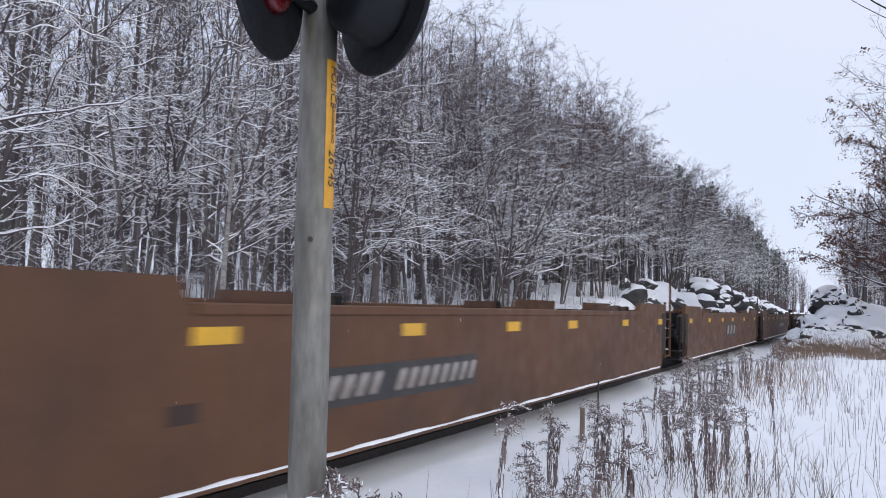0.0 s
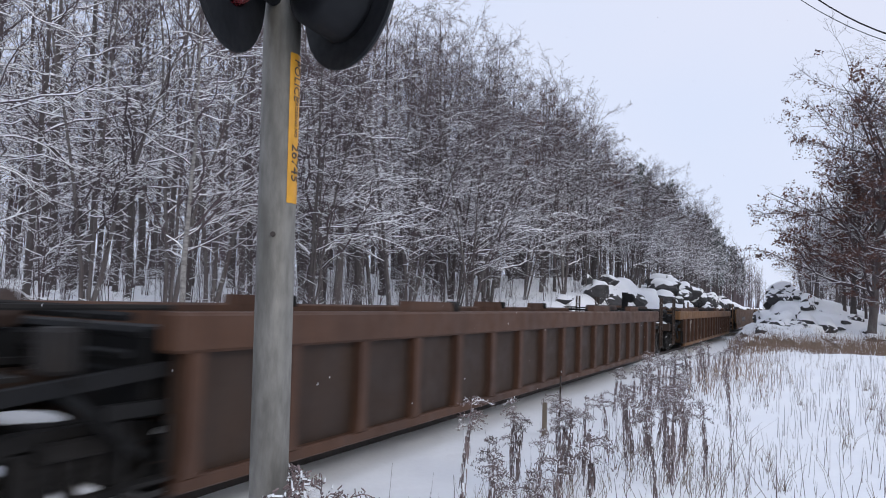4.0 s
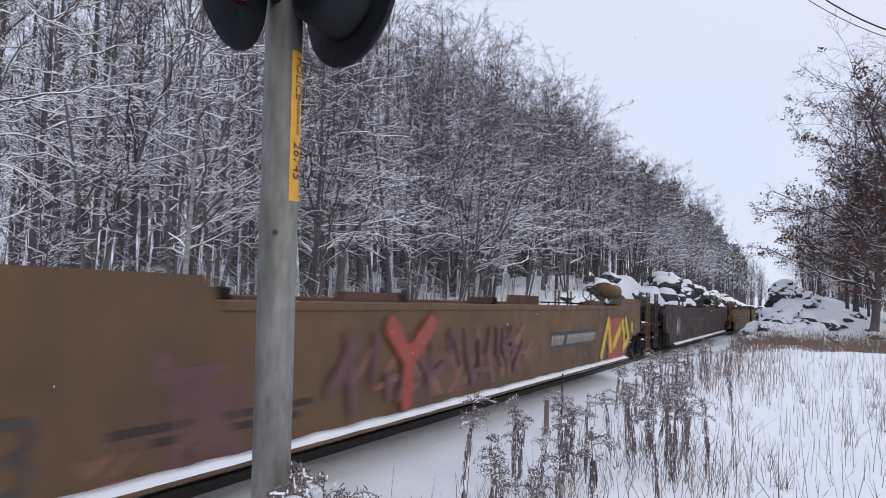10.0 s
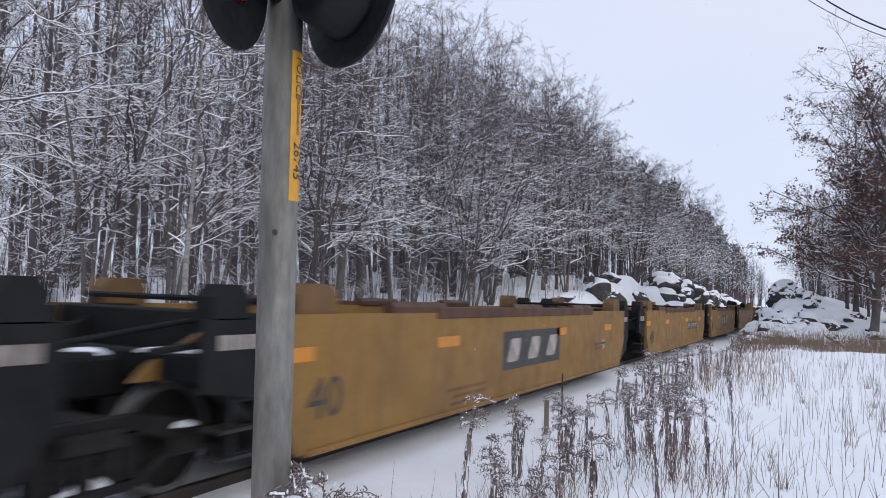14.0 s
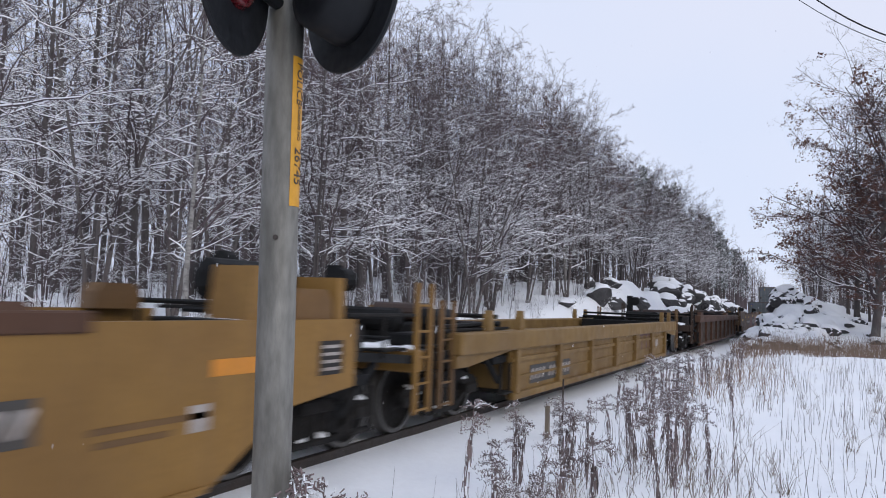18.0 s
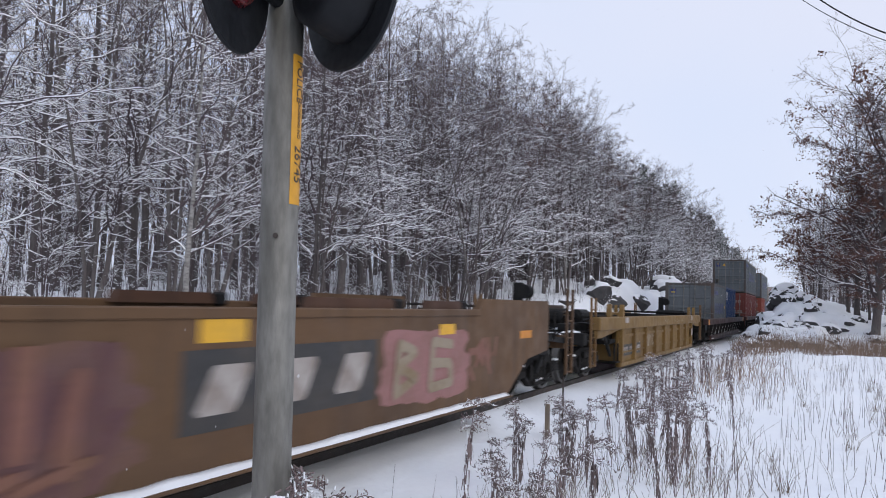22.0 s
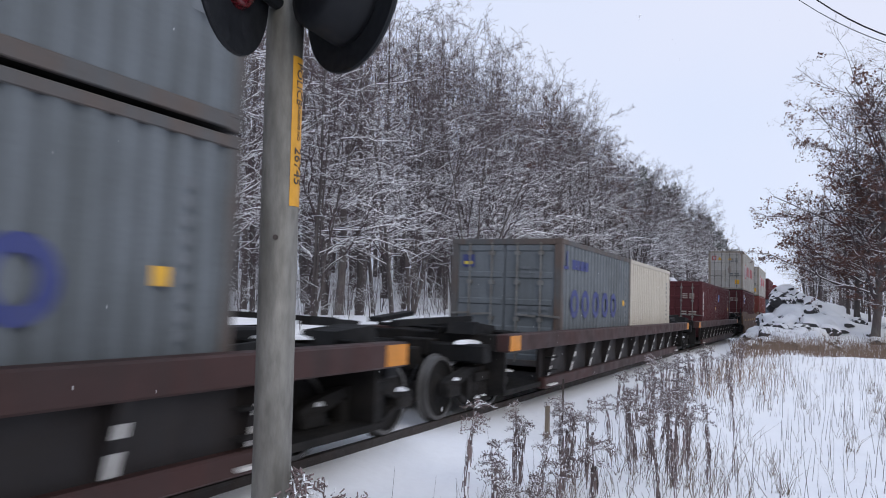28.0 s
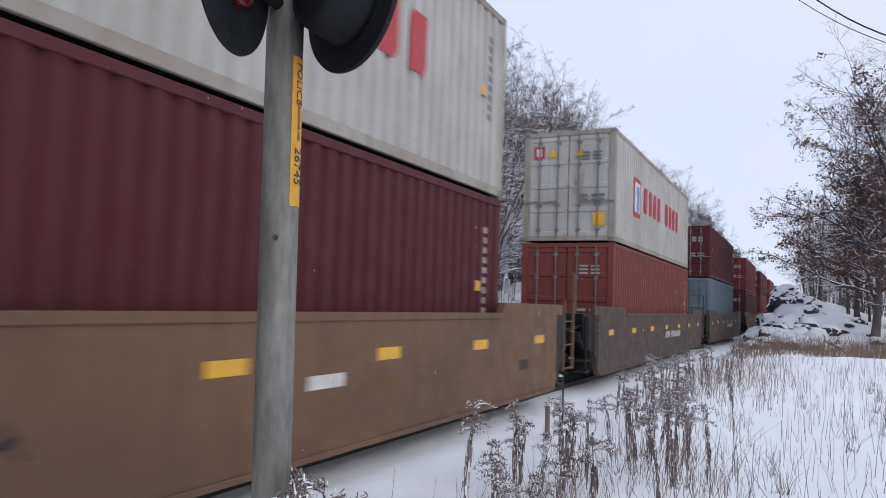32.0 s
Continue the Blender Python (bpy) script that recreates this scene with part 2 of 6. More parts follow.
def height(x, y):
    """The snow's height over the rail's top."""
    z = -0.11 + 0.012 * swell(x, y, 0.7)
    if x > 0:
        z += -0.1 * smooth(0.95, 1.8, x) + (0.26 + 0.12 * swell(x, y, 3.0) + 0.05 * swell(x, y, 0.9)) * smooth(2.0, 4.2, x)
        z += (0.26 + 0.1 * swell(x, y, 2.2, 7)) * math.exp(-((y - 26.0) / 3.2) ** 2) * smooth(3.6, 6.0, x)
        z += (0.95 + 0.45 * swell(x, y, 5.0, 3) + 0.2 * swell(x, y, 1.6, 4)) * smooth(38, 46, y) * smooth(2.5, 3.8, x) * (1 - 0.4 * smooth(90, 140, y))
        z += (2.0 + 0.35 * swell(x, y, 1.3, 12)) * math.exp(-((x - 4.3) / (1.0 if x < 4.3 else 4.6)) ** 2) * smooth(41, 53, y) * (1 - smooth(75, 100, y))
    else:
        z += -0.12 * smooth(0.95, 2.4, -x) + (1.35 + 0.22 * swell(x, y, 3.5)) * smooth(2.4, 5.6, -x)
        z += (0.5 + 0.4 * swell(x, y, 9.0, 2)) * smooth(6.0, 26.0, -x)
        z += (2.1 + 0.6 * swell(x, y, 4.0, 5) + 0.3 * swell(x, y, 1.7, 6)) * smooth(24, 50, y) * smooth(3.2, 5.6, -x) * (1 - 0.6 * smooth(120, 170, y))
    return z


def ground():
    def steps(lo, hi, fine_lo, fine_hi, fine, grow=1.16):
        out, v, d = [], fine_lo, fine
        while v < fine_hi:
            out.append(v)
            v += fine
        while v < hi:
            out.append(v)
            d *= grow
            v += d
        out.append(hi)
        v, d = fine_lo, fine
        while v > lo:
            d *= grow
            v -= d
            out.insert(0, max(v, lo))
        return out
    xs, ys = steps(-2500, 2500, -36, 14, 0.34), steps(-2500, 3500, 0, 62, 0.45, 1.07)
    v = [(x, y, height(x, y)) for y in ys for x in xs]
    n = len(xs)
    f = [(j * n + i, j * n + i + 1, (j + 1) * n + i + 1, (j + 1) * n + i) for j in range(len(ys) - 1) for i in range(n - 1)]
    sh = Shape()
    sh.v, sh.f, sh.m = v, f, [0] * len(f)
    return tagged(new("ground", sh.mesh("ground", SNOW, smooth=True, fix=False)), "snow-covered ground beside the railway line", "ground", kind="structure")


ground()


def track():
    """Two rails on mostly buried ties."""
    t = thing("railway_track", "single railway track half buried in fresh snow", "railway track", kind="structure")
    prof = [(-0.07, -0.17), (0.07, -0.17), (0.07, -0.155), (0.012, -0.13), (0.01, -0.045), (0.036, -0.035), (0.036, -0.006), (0.028, 0.0),
            (-0.028, 0.0), (-0.036, -0.006), (-0.036, -0.035), (-0.01, -0.045), (-0.012, -0.13), (-0.07, -0.155)]
    for x in (-0.753, 0.753):
        part("rail", Shape().prism([(x + a, b) for a, b in prof], "y", -60, 420), RAIL, t)


track()


# ---- trees ----
def mesh_np(name, V, Q, M, mats, smooth_faces=False):
    me = bpy.data.meshes.new(name)
    V, Q = np.asarray(V, dtype=np.float32), np.asarray(Q, dtype=np.int32)
    k = Q.shape[1]
    me.vertices.add(len(V))
    me.vertices.foreach_set("co", V.ravel())
    me.loops.add(Q.size)
    me.loops.foreach_set("vertex_index", Q.ravel())
    me.polygons.add(len(Q))
    me.polygons.foreach_set("loop_start", np.arange(0, Q.size, k, dtype=np.int32))
    me.polygons.foreach_set("loop_total", np.full(len(Q), k, dtype=np.int32))
    me.polygons.foreach_set("material_index", np.asarray(M, dtype=np.int32))
    for m in mats:
        me.materials.append(m)
    me.update(calc_edges=True)
    me.validate()
    return me


class Twigs:
    """Tapering four-sided stems; those that lie flat enough carry a ridge of snow."""

    def __init__(self):
        self.V, self.Q, self.M, self.n = [], [], [], 0

    def add(self, P, r, snow=0.0):
        """P: (N, k, 3) points, r: (N, k) radii, snow: its depth on a level stem, one for all or one each."""
        P, r = np.asarray(P, float), np.asarray(r, float)
        N, k = P.shape[:2]
        snow = np.broadcast_to(np.asarray(snow, float), (N,))[:, None]
        T = np.gradient(P, axis=1)
        T /= np.linalg.norm(T, axis=2, keepdims=True) + 1e-9
        S = np.cross(T, (0.0, 0.0, 1.0))
        ln = np.linalg.norm(S, axis=2, keepdims=True)
        S = np.where(ln > 0.05, S / (ln + 1e-9), np.array((1.0, 0, 0)))
        U = np.cross(S, T)
        flat = np.clip((0.86 - np.abs(T[..., 2])) / 0.4, 0, 1)
        heap = np.zeros((N, k, 3))
        heap[..., 2] = snow * flat * np.random.uniform(0.35, 1.1, (N, k)) * np.minimum(1, r / 0.0045)
        R = r[..., None]
        V = np.stack([P - U * R, P + S * R, P + U * R + heap, P - S * R], axis=2).reshape(-1, 3)
        base = (np.arange(N)[:, None] * k + np.arange(k - 1)[None]) * 4 + self.n
        quads, mats = [], []
        white = ((flat[:, :-1] + flat[:, 1:]) / 2 > 0.3) & (snow > 0)
        for j in range(4):
            q = np.stack([base + j, base + (j + 1) % 4, base + 4 + (j + 1) % 4, base + 4 + j], axis=-1).reshape(-1, 4)
            quads.append(q)
            mats.append((white if j in (1, 2) else np.zeros_like(white)).astype(int).ravel())
        self.V.append(V)
        self.Q.append(np.concatenate(quads))
        self.M.append(np.concatenate(mats))
        self.n += len(V)
        return self

    def fine(self, P, r, snow=0.0):
        """Three-sided stems for the finest twigs, with the snow on their upper faces."""
        P, r = np.asarray(P, float), np.asarray(r, float)
        N, k = P.shape[:2]
        snow = np.broadcast_to(np.asarray(snow, float), (N,))[:, None]
        T = np.gradient(P, axis=1)
        T /= np.linalg.norm(T, axis=2, keepdims=True) + 1e-9
        S = np.cross(T, (0.0, 0.0, 1.0))
        S /= np.linalg.norm(S, axis=2, keepdims=True) + 1e-6
        U = np.cross(S, T)
        flat = np.clip((0.86 - np.abs(T[..., 2])) / 0.4, 0, 1)
        heap = np.zeros((N, k, 3))
        heap[..., 2] = snow * flat * np.random.uniform(0.35, 1.1, (N, k))
        R = r[..., None]
        V = np.stack([P + S * R - U * R * 0.5, P + U * R + heap, P - S * R - U * R * 0.5], axis=2).reshape(-1, 3)
        base = (np.arange(N)[:, None] * k + np.arange(k - 1)[None]) * 3 + self.n
        white = ((flat[:, :-1] + flat[:, 1:]) / 2 > 0.3) & (snow > 0)
        for j in range(3):
            self.Q.append(np.stack([base + j, base + (j + 1) % 3, base + 3 + (j + 1) % 3, base + 3 + j], axis=-1).reshape(-1, 4))
            self.M.append((white if j < 2 else np.zeros_like(white)).astype(int).ravel())
        self.V.append(V)
        self.n += len(V)
        return self

    def trunk(self, P, r, sides=9):
        """Round stems: P (N, k, 3), r (N, k)."""
        N, k = P.shape[:2]
        a = np.linspace(0, 2 * math.pi, sides, endpoint=False)
        ring = np.stack([np.cos(a), np.sin(a), np.zeros(sides)], 1)
        wob = 1 + 0.07 * np.sin(a * 3 + 1.0) + 0.05 * np.sin(a * 2)
        V = (P[:, :, None] + ring[None, None] * (r[:, :, None] * wob[None, None])[..., None]).reshape(-1, 3)
        base = (np.arange(N)[:, None] * k + np.arange(k - 1)[None]) * sides + self.n
        for j in range(sides):
            self.Q.append(np.stack([base + j, base + (j + 1) % sides, base + sides + (j + 1) % sides, base + sides + j], -1).reshape(-1, 4))
            self.M.append(np.zeros(N * (k - 1), int))
        self.V.append(V)
        self.n += len(V)
        return self

    def mesh(self, name, *mats):
        return mesh_np(name, np.concatenate(self.V), np.concatenate(self.Q), np.concatenate(self.M), mats)

    def moved(self, at, turn, size):
        """The arrays, set down at a place."""
        V = np.concatenate(self.V) * size
        c, s = math.cos(turn), math.sin(turn)
        V = np.stack([V[:, 0] * c - V[:, 1] * s + at[0], V[:, 0] * s + V[:, 1] * c + at[1], V[:, 2] + at[2]], 1)
        return V, np.concatenate(self.Q), np.concatenate(self.M)


def sprout(rng, P, r, n, lo, hi, length, rise, k, droop=0.0, bend=0.25, lift=0.0, high=0.0, thin=0.72, stout=0.014, lit=0.0):
    """n shoots from each of the stems P (N, k0, 3): their points and radii. rise: the least and most upward slope in degrees."""
    N, k0 = P.shape[:2]
    f = rng.uniform(lo, hi, (N, n)) * (k0 - 1)
    i = np.minimum(f.astype(int), k0 - 2)
    w = (f - i)[..., None]
    rows = np.arange(N)[:, None]
    start = P[rows, i] * (1 - w) + P[rows, i + 1] * w
    rad = r[rows, i] * (1 - w[..., 0]) + r[rows, i + 1] * w[..., 0]
    along = P[rows, i + 1] - P[rows, i]
    along /= np.linalg.norm(along, axis=-1, keepdims=True) + 1e-9
    turn, up = rng.uniform(0, 2 * math.pi, (N, n)), np.radians(np.minimum(80, rng.uniform(rise[0], rise[1], (N, n)) + lift * f / (k0 - 1) + high * start[..., 2]))
    d = np.stack([np.cos(turn) * np.cos(up), np.sin(turn) * np.cos(up), np.sin(up)], -1) + along * rng.uniform(0.35, 1.0, (N, n, 1)) + np.array((lit, 0, 0))
    d /= np.linalg.norm(d, axis=-1, keepdims=True)
    frac = f / (k0 - 1)
    ln = length * rng.uniform(0.55, 1.15, (N, n)) * (1.12 - thin * frac)
    pts = [start]
    arc = rng.normal(0, bend * 0.75, d.shape) * min(1.0, 5.0 / k)
    for q in range(1, k):
        if rng.random() < 0.3:
            arc = -arc
        d = d + arc + rng.normal(0, bend * 0.5, d.shape) * np.array((1, 1, 0.7)) + np.array((0, 0, 0.1 - droop))
        d /= np.linalg.norm(d, axis=-1, keepdims=True)
        pts.append(pts[-1] + d * ln[..., None] / (k - 1))
    Q = np.stack(pts, 2).reshape(N * n, k, 3)
    r0 = np.minimum(rad * 0.62, stout * ln + 0.003)
    R = (r0[..., None] * np.linspace(1, 0.35, k)).reshape(N * n, k)
    return Q, np.maximum(R, 0.0042)


def fork(rng, P, r, n, lo, hi, share, angle, k, up=0.3, bend=0.5, kink=0.1, flat=0.8, taper=0.6, stout=0.012, way=0.0, least=0.0042):
    """n side shoots from each of the stems P (N, k0, 3), leaving them at an angle (least, most, in degrees) and bending on evenly
    as they rise. share: their length, as a part of the stem's. way: how far they reach out towards +x."""
    N, k0 = P.shape[:2]
    f = np.sort((np.arange(n)[None] + rng.uniform(0, 1, (N, n))) / n, 1) * (hi - lo) + lo
    frac, f = f, f * (k0 - 1)
    i = np.minimum(f.astype(int), k0 - 2)
    w = (f - i)[..., None]
    rows = np.arange(N)[:, None]
    start = P[rows, i] * (1 - w) + P[rows, i + 1] * w
    rad = r[rows, i] * (1 - w[..., 0]) + r[rows, i + 1] * w[..., 0]
    along = P[rows, i + 1] - P[rows, i]
    along /= np.linalg.norm(along, axis=-1, keepdims=True) + 1e-9
    side = rng.normal(0, 1, (N, n, 3)) * np.array((1, 1, flat))
    side -= along * (side * along).sum(-1, keepdims=True)
    side /= np.linalg.norm(side, axis=-1, keepdims=True) + 1e-9
    ang = np.radians(rng.uniform(angle[0], angle[1], (N, n)))[..., None]
    d = along * np.cos(ang) + side * np.sin(ang) + np.array((way, 0, 0))
    d /= np.linalg.norm(d, axis=-1, keepdims=True)
    own = np.linalg.norm(np.diff(P, axis=1), axis=2).sum(1)[:, None]
    ln = share * own * rng.uniform(0.55, 1.2, (N, n)) * (1.15 - taper * frac)
    arc = rng.normal(0, bend, d.shape) / k + np.array((0, 0, up)) / k
    pts = [start]
    for q in range(1, k):
        d = d + arc + rng.normal(0, kink, d.shape)
        d /= np.linalg.norm(d, axis=-1, keepdims=True)
        pts.append(pts[-1] + d * ln[..., None] / (k - 1))
    Q = np.stack(pts, 2).reshape(N * n, k, 3)
    r0 = np.minimum(rad * 0.7, stout * ln + 0.003)
    R = (r0[..., None] * np.linspace(1, 0.3, k)).reshape(N * n, k)
    return Q, np.maximum(R, least)


def grow(seed, H, r0, limbs=26, start=0.3, limb=0.22, angle=(35, 70), twigs=(7, 5), lean=0.03, forks=1, snow=0.035, thick=1.0, up=0.6, way=0.0, ks=(8, 6, 3), high=1.0, kink=0.19, sub=0.42, taper=0.6):
    """A bare tree: the trunk's mesh data and the crown's, as Twigs. high: how much of the snow is left towards the top."""
    rng = np.random.default_rng(seed)
    np.random.seed(seed)
    trunk, crown = Twigs(), Twigs()
    kk = 14
    stems, radii = [], []
    for q in range(forks):
        f = np.linspace(0, 1, kk)
        z = -0.7 + f * (H * rng.uniform(0.85, 1.0) + 0.7)
        wander = np.cumsum(rng.normal(0, 0.009 * H / kk * 4, (kk, 2)), 0)
        tilt = rng.normal(0, lean, 2) + (np.array((way * 0.35, 0)) + rng.normal(0, 0.13, 2)) * (forks > 1)
        bow = f * (0.5 + 0.5 * f) * H
        P = np.column_stack([wander[:, 0] + tilt[0] * bow, wander[:, 1] + tilt[1] * bow, z])
        P[:, :2] -= P[0, :2]
        stems.append(P)
        radii.append(r0 * (1 - 0.93 * f ** 0.85) * (1.0 if q == 0 else rng.uniform(0.55, 0.85)))
        radii[-1][0] *= 1.35
    P, R = np.array(stems), np.array(radii)
    trunk.trunk(P, R)

    def cover(Q, share):
        """Fewer of the high and fine stems hold their snow."""
        z = Q[:, :, 2].mean(1) / H
        return np.where(rng.random(len(Q)) < share * np.clip(1.5 - 1.6 * z, 0.04, 1.0) * high, rng.uniform(0.5, 1.1, len(Q)), 0.0)
    a, ra = fork(rng, P, R, limbs // forks, start, 0.98, limb, angle, ks[0], up, 0.75, kink, taper=taper, stout=0.0105, way=way)
    crown.add(a, ra * thick, snow * 0.85 * cover(a, 1.2))
    b, rb = fork(rng, a, ra, twigs[0], 0.12, 1.0, sub, (22, 60), ks[1], 0.25, 0.8, kink * 1.2, 0.65, 0.5, 0.0095, way * 0.5)
    crown.add(b, rb * thick, snow * 0.7 * cover(b, 1.0))
    c, rc = fork(rng, b, rb, twigs[1], 0.1, 1.0, 0.4, (25, 65), ks[2], 0.2, 0.9, kink * 1.5, 0.7, 0.4, 0.006)
    crown.fine(c, rc * thick, snow * 0.4 * cover(c, 0.5))
    tip = (np.concatenate([c[:, -1], c[:, 1]]), a, b)
    return trunk, crown, tip


def leaves(tip, n, size, seed):
    """Small curled leaves about the twigs' ends."""
    rng = np.random.default_rng(seed)
    out = np.hypot(tip[:, 0], tip[:, 1]) * (1.25 - tip[:, 2] / tip[:, 2].max())
    tip = tip[rng.random(len(tip)) < (out / out.max()) ** 1.5]
    at = tip[rng.integers(0, len(tip), n // 9)][rng.integers(0, n // 9, n)] + rng.normal(0, 0.13, (n, 3))
    u, w = rng.normal(0, 1, (n, 3)), rng.normal(0, 1, (n, 3))
    u /= np.linalg.norm(u, axis=1, keepdims=True)
    w = np.cross(u, w)
    w /= np.linalg.norm(w, axis=1, keepdims=True)
    s = size * rng.uniform(0.6, 1.3, (n, 1))
    nrm = np.cross(u, w) * s * 0.25
    V = np.stack([at - u * s, at + w * s * 0.5 + nrm, at + u * s, at - w * s * 0.5 + nrm], 1).reshape(-1, 3)
    Q = np.arange(n * 4).reshape(n, 4)
    return V, Q


def tree_kind(name, label, seed, bark=None, leaf=0, leaf_size=0.05, **kw):
    bark = bark or BARK
    t = thing(name, label, "tree", "trees of the wood")
    trunk, crown, tip = grow(seed, **kw)
    part("trunk", trunk.mesh("trunk", bark, SNOW), None, t)
    part("crown", crown.mesh("crown", TWIG, SNOW), None, t)
    if leaf:
        V, Q = leaves(tip[0], leaf, leaf_size, seed)
        part("foliage", mesh_np("foliage", V, Q, np.zeros(len(Q)), (LEAF,)), None, t, "withered brown leaves still on the twigs")
    return t


GREY = "bare grey-brown forest tree with snow on its branches"
TALL, WIDE = 15.0, 13.0
MODELS = [tree_kind("bare_tree", GREY, 10 + k, H=TALL, r0=(0.12, 0.17, 0.1, 0.14, 0.2)[k], limbs=(30, 26, 34, 28, 26)[k], start=0.2, limb=0.21, twigs=(7, 6), up=0.75, angle=(35, 75)) for k in range(5)]
EDGE = [tree_kind("bare_tree", "spreading bare tree with snow lining its long branches", 30 + k, H=WIDE, r0=0.085, limbs=36, start=0.2, limb=0.33, twigs=(9, 6),
                  ks=(11, 7, 3), forks=3, lean=0.05, snow=0.034, way=0.2, up=0.6, angle=(26, 62), sub=0.36, kink=0.23) for k in range(5)]
BIRCHES = [tree_kind("birch_tree", "slender birch with pale bark and snowy twigs", 50, BIRCH, H=14.5, r0=0.105, limbs=28, start=0.16, limb=0.2, angle=(40, 75), up=0.5, twigs=(7, 6), snow=0.045)]
LEAFY = [tree_kind("oak_tree", "young oak holding tan withered leaves", 55, leaf=2600, leaf_size=0.07, H=TALL, r0=0.12, limbs=30, start=0.25, limb=0.22, twigs=(7, 6))]
OAKS = [tree_kind("oak_tree", "tall bare oak keeping some withered brown leaves", 60 + k, leaf=9000, leaf_size=0.08, H=14.5, r0=0.2, limbs=64, start=0.18, limb=0.38, angle=(40, 72),
                  twigs=(11, 8), ks=(10, 6, 3), snow=0.024, up=0.8, high=0.6, sub=0.32, taper=0.12) for k in range(2)]


def pine_kind(seed):
    t = thing("pine_tree", "dark green pine dusted with snow", "tree", "trees of the wood")
    g = np.random.default_rng(seed)
    np.random.seed(seed)
    H = 14.0
    P = np.stack([np.zeros(9), np.zeros(9), np.linspace(-0.7, H, 9)], 1)[None]
    R = np.linspace(0.17, 0.02, 9)[None]
    part("trunk", Twigs().trunk(P, R).mesh("trunk", BARK), None, t)
    a, ra = sprout(g, P, R, 60, 0.25, 0.99, 3.1, (-12, 18), 5, bend=0.1)
    b, rb = sprout(g, a, ra, 8, 0.2, 1.0, 0.8, (-5, 30), 3)
    c, rc = sprout(g, b, rb, 3, 0.3, 1.0, 0.3, (-10, 60), 2)
    part("crown", Twigs().add(a, ra).add(b, np.maximum(rb, 0.05), 0.05).add(c, np.maximum(rc, 0.045), 0.03 * (g.random(len(c)) < 0.4)).mesh("crown", NEEDLE, SNOW), None, t)
    return t


PINES = [pine_kind(71), pine_kind(72)]
rng = random.Random(4)
placed = []


def canopy(x, y):
    """The height of the wood's top over the rail: low at its edge by the track, rising inwards and along the line."""
    edge = 10.8 + 3.4 * smooth(16, 48, y) + 1.4 * smooth(50, 110, y)
    return edge + 0.85 * max(0.0, -6.0 - x)


def plant(model, x, y, size=1.0):
    turn = rng.uniform(-0.8, 0.8) + (math.pi if x > 0 else 0) if model in EDGE else rng.uniform(0, 6.28)
    tall = size * rng.uniform(0.92, 1.08)
    if x < 0:
        H = WIDE if model in EDGE else TALL
        tall = min(H * 1.4, canopy(x, y) - height(x, y)) / H * rng.uniform(0.84, 1.0) * (0.4 + 0.6 * size)
        size = 0.35 * size + 0.65 * tall
    t = copy_thing(model, Matrix.LocRotScale((x, y, height(x, y)), Euler((0, 0, turn)), None))
    t.scale = (size, size, tall)
    placed.append((x, y))
    return t


def scatter(models, n, x0, x1, y0, y1, gap, s0, s1, bias=1.0):
    made = tries = 0
    while made < n and tries < n * 40:
        tries += 1
        x, y = x0 + (x1 - x0) * rng.random() ** bias, y0 + (y1 - y0) * rng.random()
        if x < 0 and y < (5.5 - x) / 1.75 - 4:
            continue
        if any((x - a) ** 2 + (y - b) ** 2 < gap * gap for a, b in placed):
            continue
        plant(rng.choice(models), x, y, rng.uniform(s0, s1))
        made += 1


plant(BIRCHES[0], -5.8, 10.5, 1.0)
plant(EDGE[0], -6.2, 19.3, 1.0)
plant(EDGE[1], -6.0, 14.9, 0.95)
plant(MODELS[4], -8.2, 20.4, 1.0)
plant(EDGE[2], -5.9, 24.6, 1.0)
scatter(EDGE, 13, -5.8, -9.5, 5, 30, 1.9, 0.85, 1.0)
scatter(EDGE, 46, -5.8, -11, 28, 110, 1.9, 0.9, 1.0)
scatter(EDGE + MODELS, 26, -6.5, -14, 18, 60, 1.2, 0.9, 1.0)
scatter(LEAFY, 7, -6.5, -10, 38, 90, 1.5, 0.7, 0.95)
scatter(PINES, 34, -6.5, -15, 82, 175, 2.0, 0.85, 1.0)
scatter(MODELS + BIRCHES, 135, -6.8, -34, 4, 60, 1.1, 0.9, 1.0, 0.95)
scatter(MODELS, 50, -8.5, -26, 60, 120, 1.8, 0.9, 1.0, 1.3)
plant(OAKS[1], 8.5, 42.5, 1.0).scale = (1.2, 1.2, 1.0)
plant(OAKS[1], 11.6, 42.0, 1.0)
plant(OAKS[0], 10.6, 36.0, 0.62)
plant(OAKS[0], 8.2, 49.0, 0.9)
scatter(EDGE + MODELS, 26, 5.4, 9.5, 56, 110, 1.5, 0.5, 0.66, 1.2)
scatter(LEAFY + EDGE + EDGE, 22, 8.4, 17, 44, 64, 1.4, 0.5, 0.75, 1.2)
scatter(LEAFY + EDGE + MODELS, 18, 5.2, 9, 50, 74, 1.2, 0.45, 0.62)
scatter(MODELS + EDGE, 34, 8.2, 24, 60, 150, 2.0, 0.6, 0.8, 1.3)
for k in MODELS + EDGE + BIRCHES + LEAFY + OAKS + PINES:
    for o in [*k.children_recursive, k]:
        bpy.data.objects.remove(o)


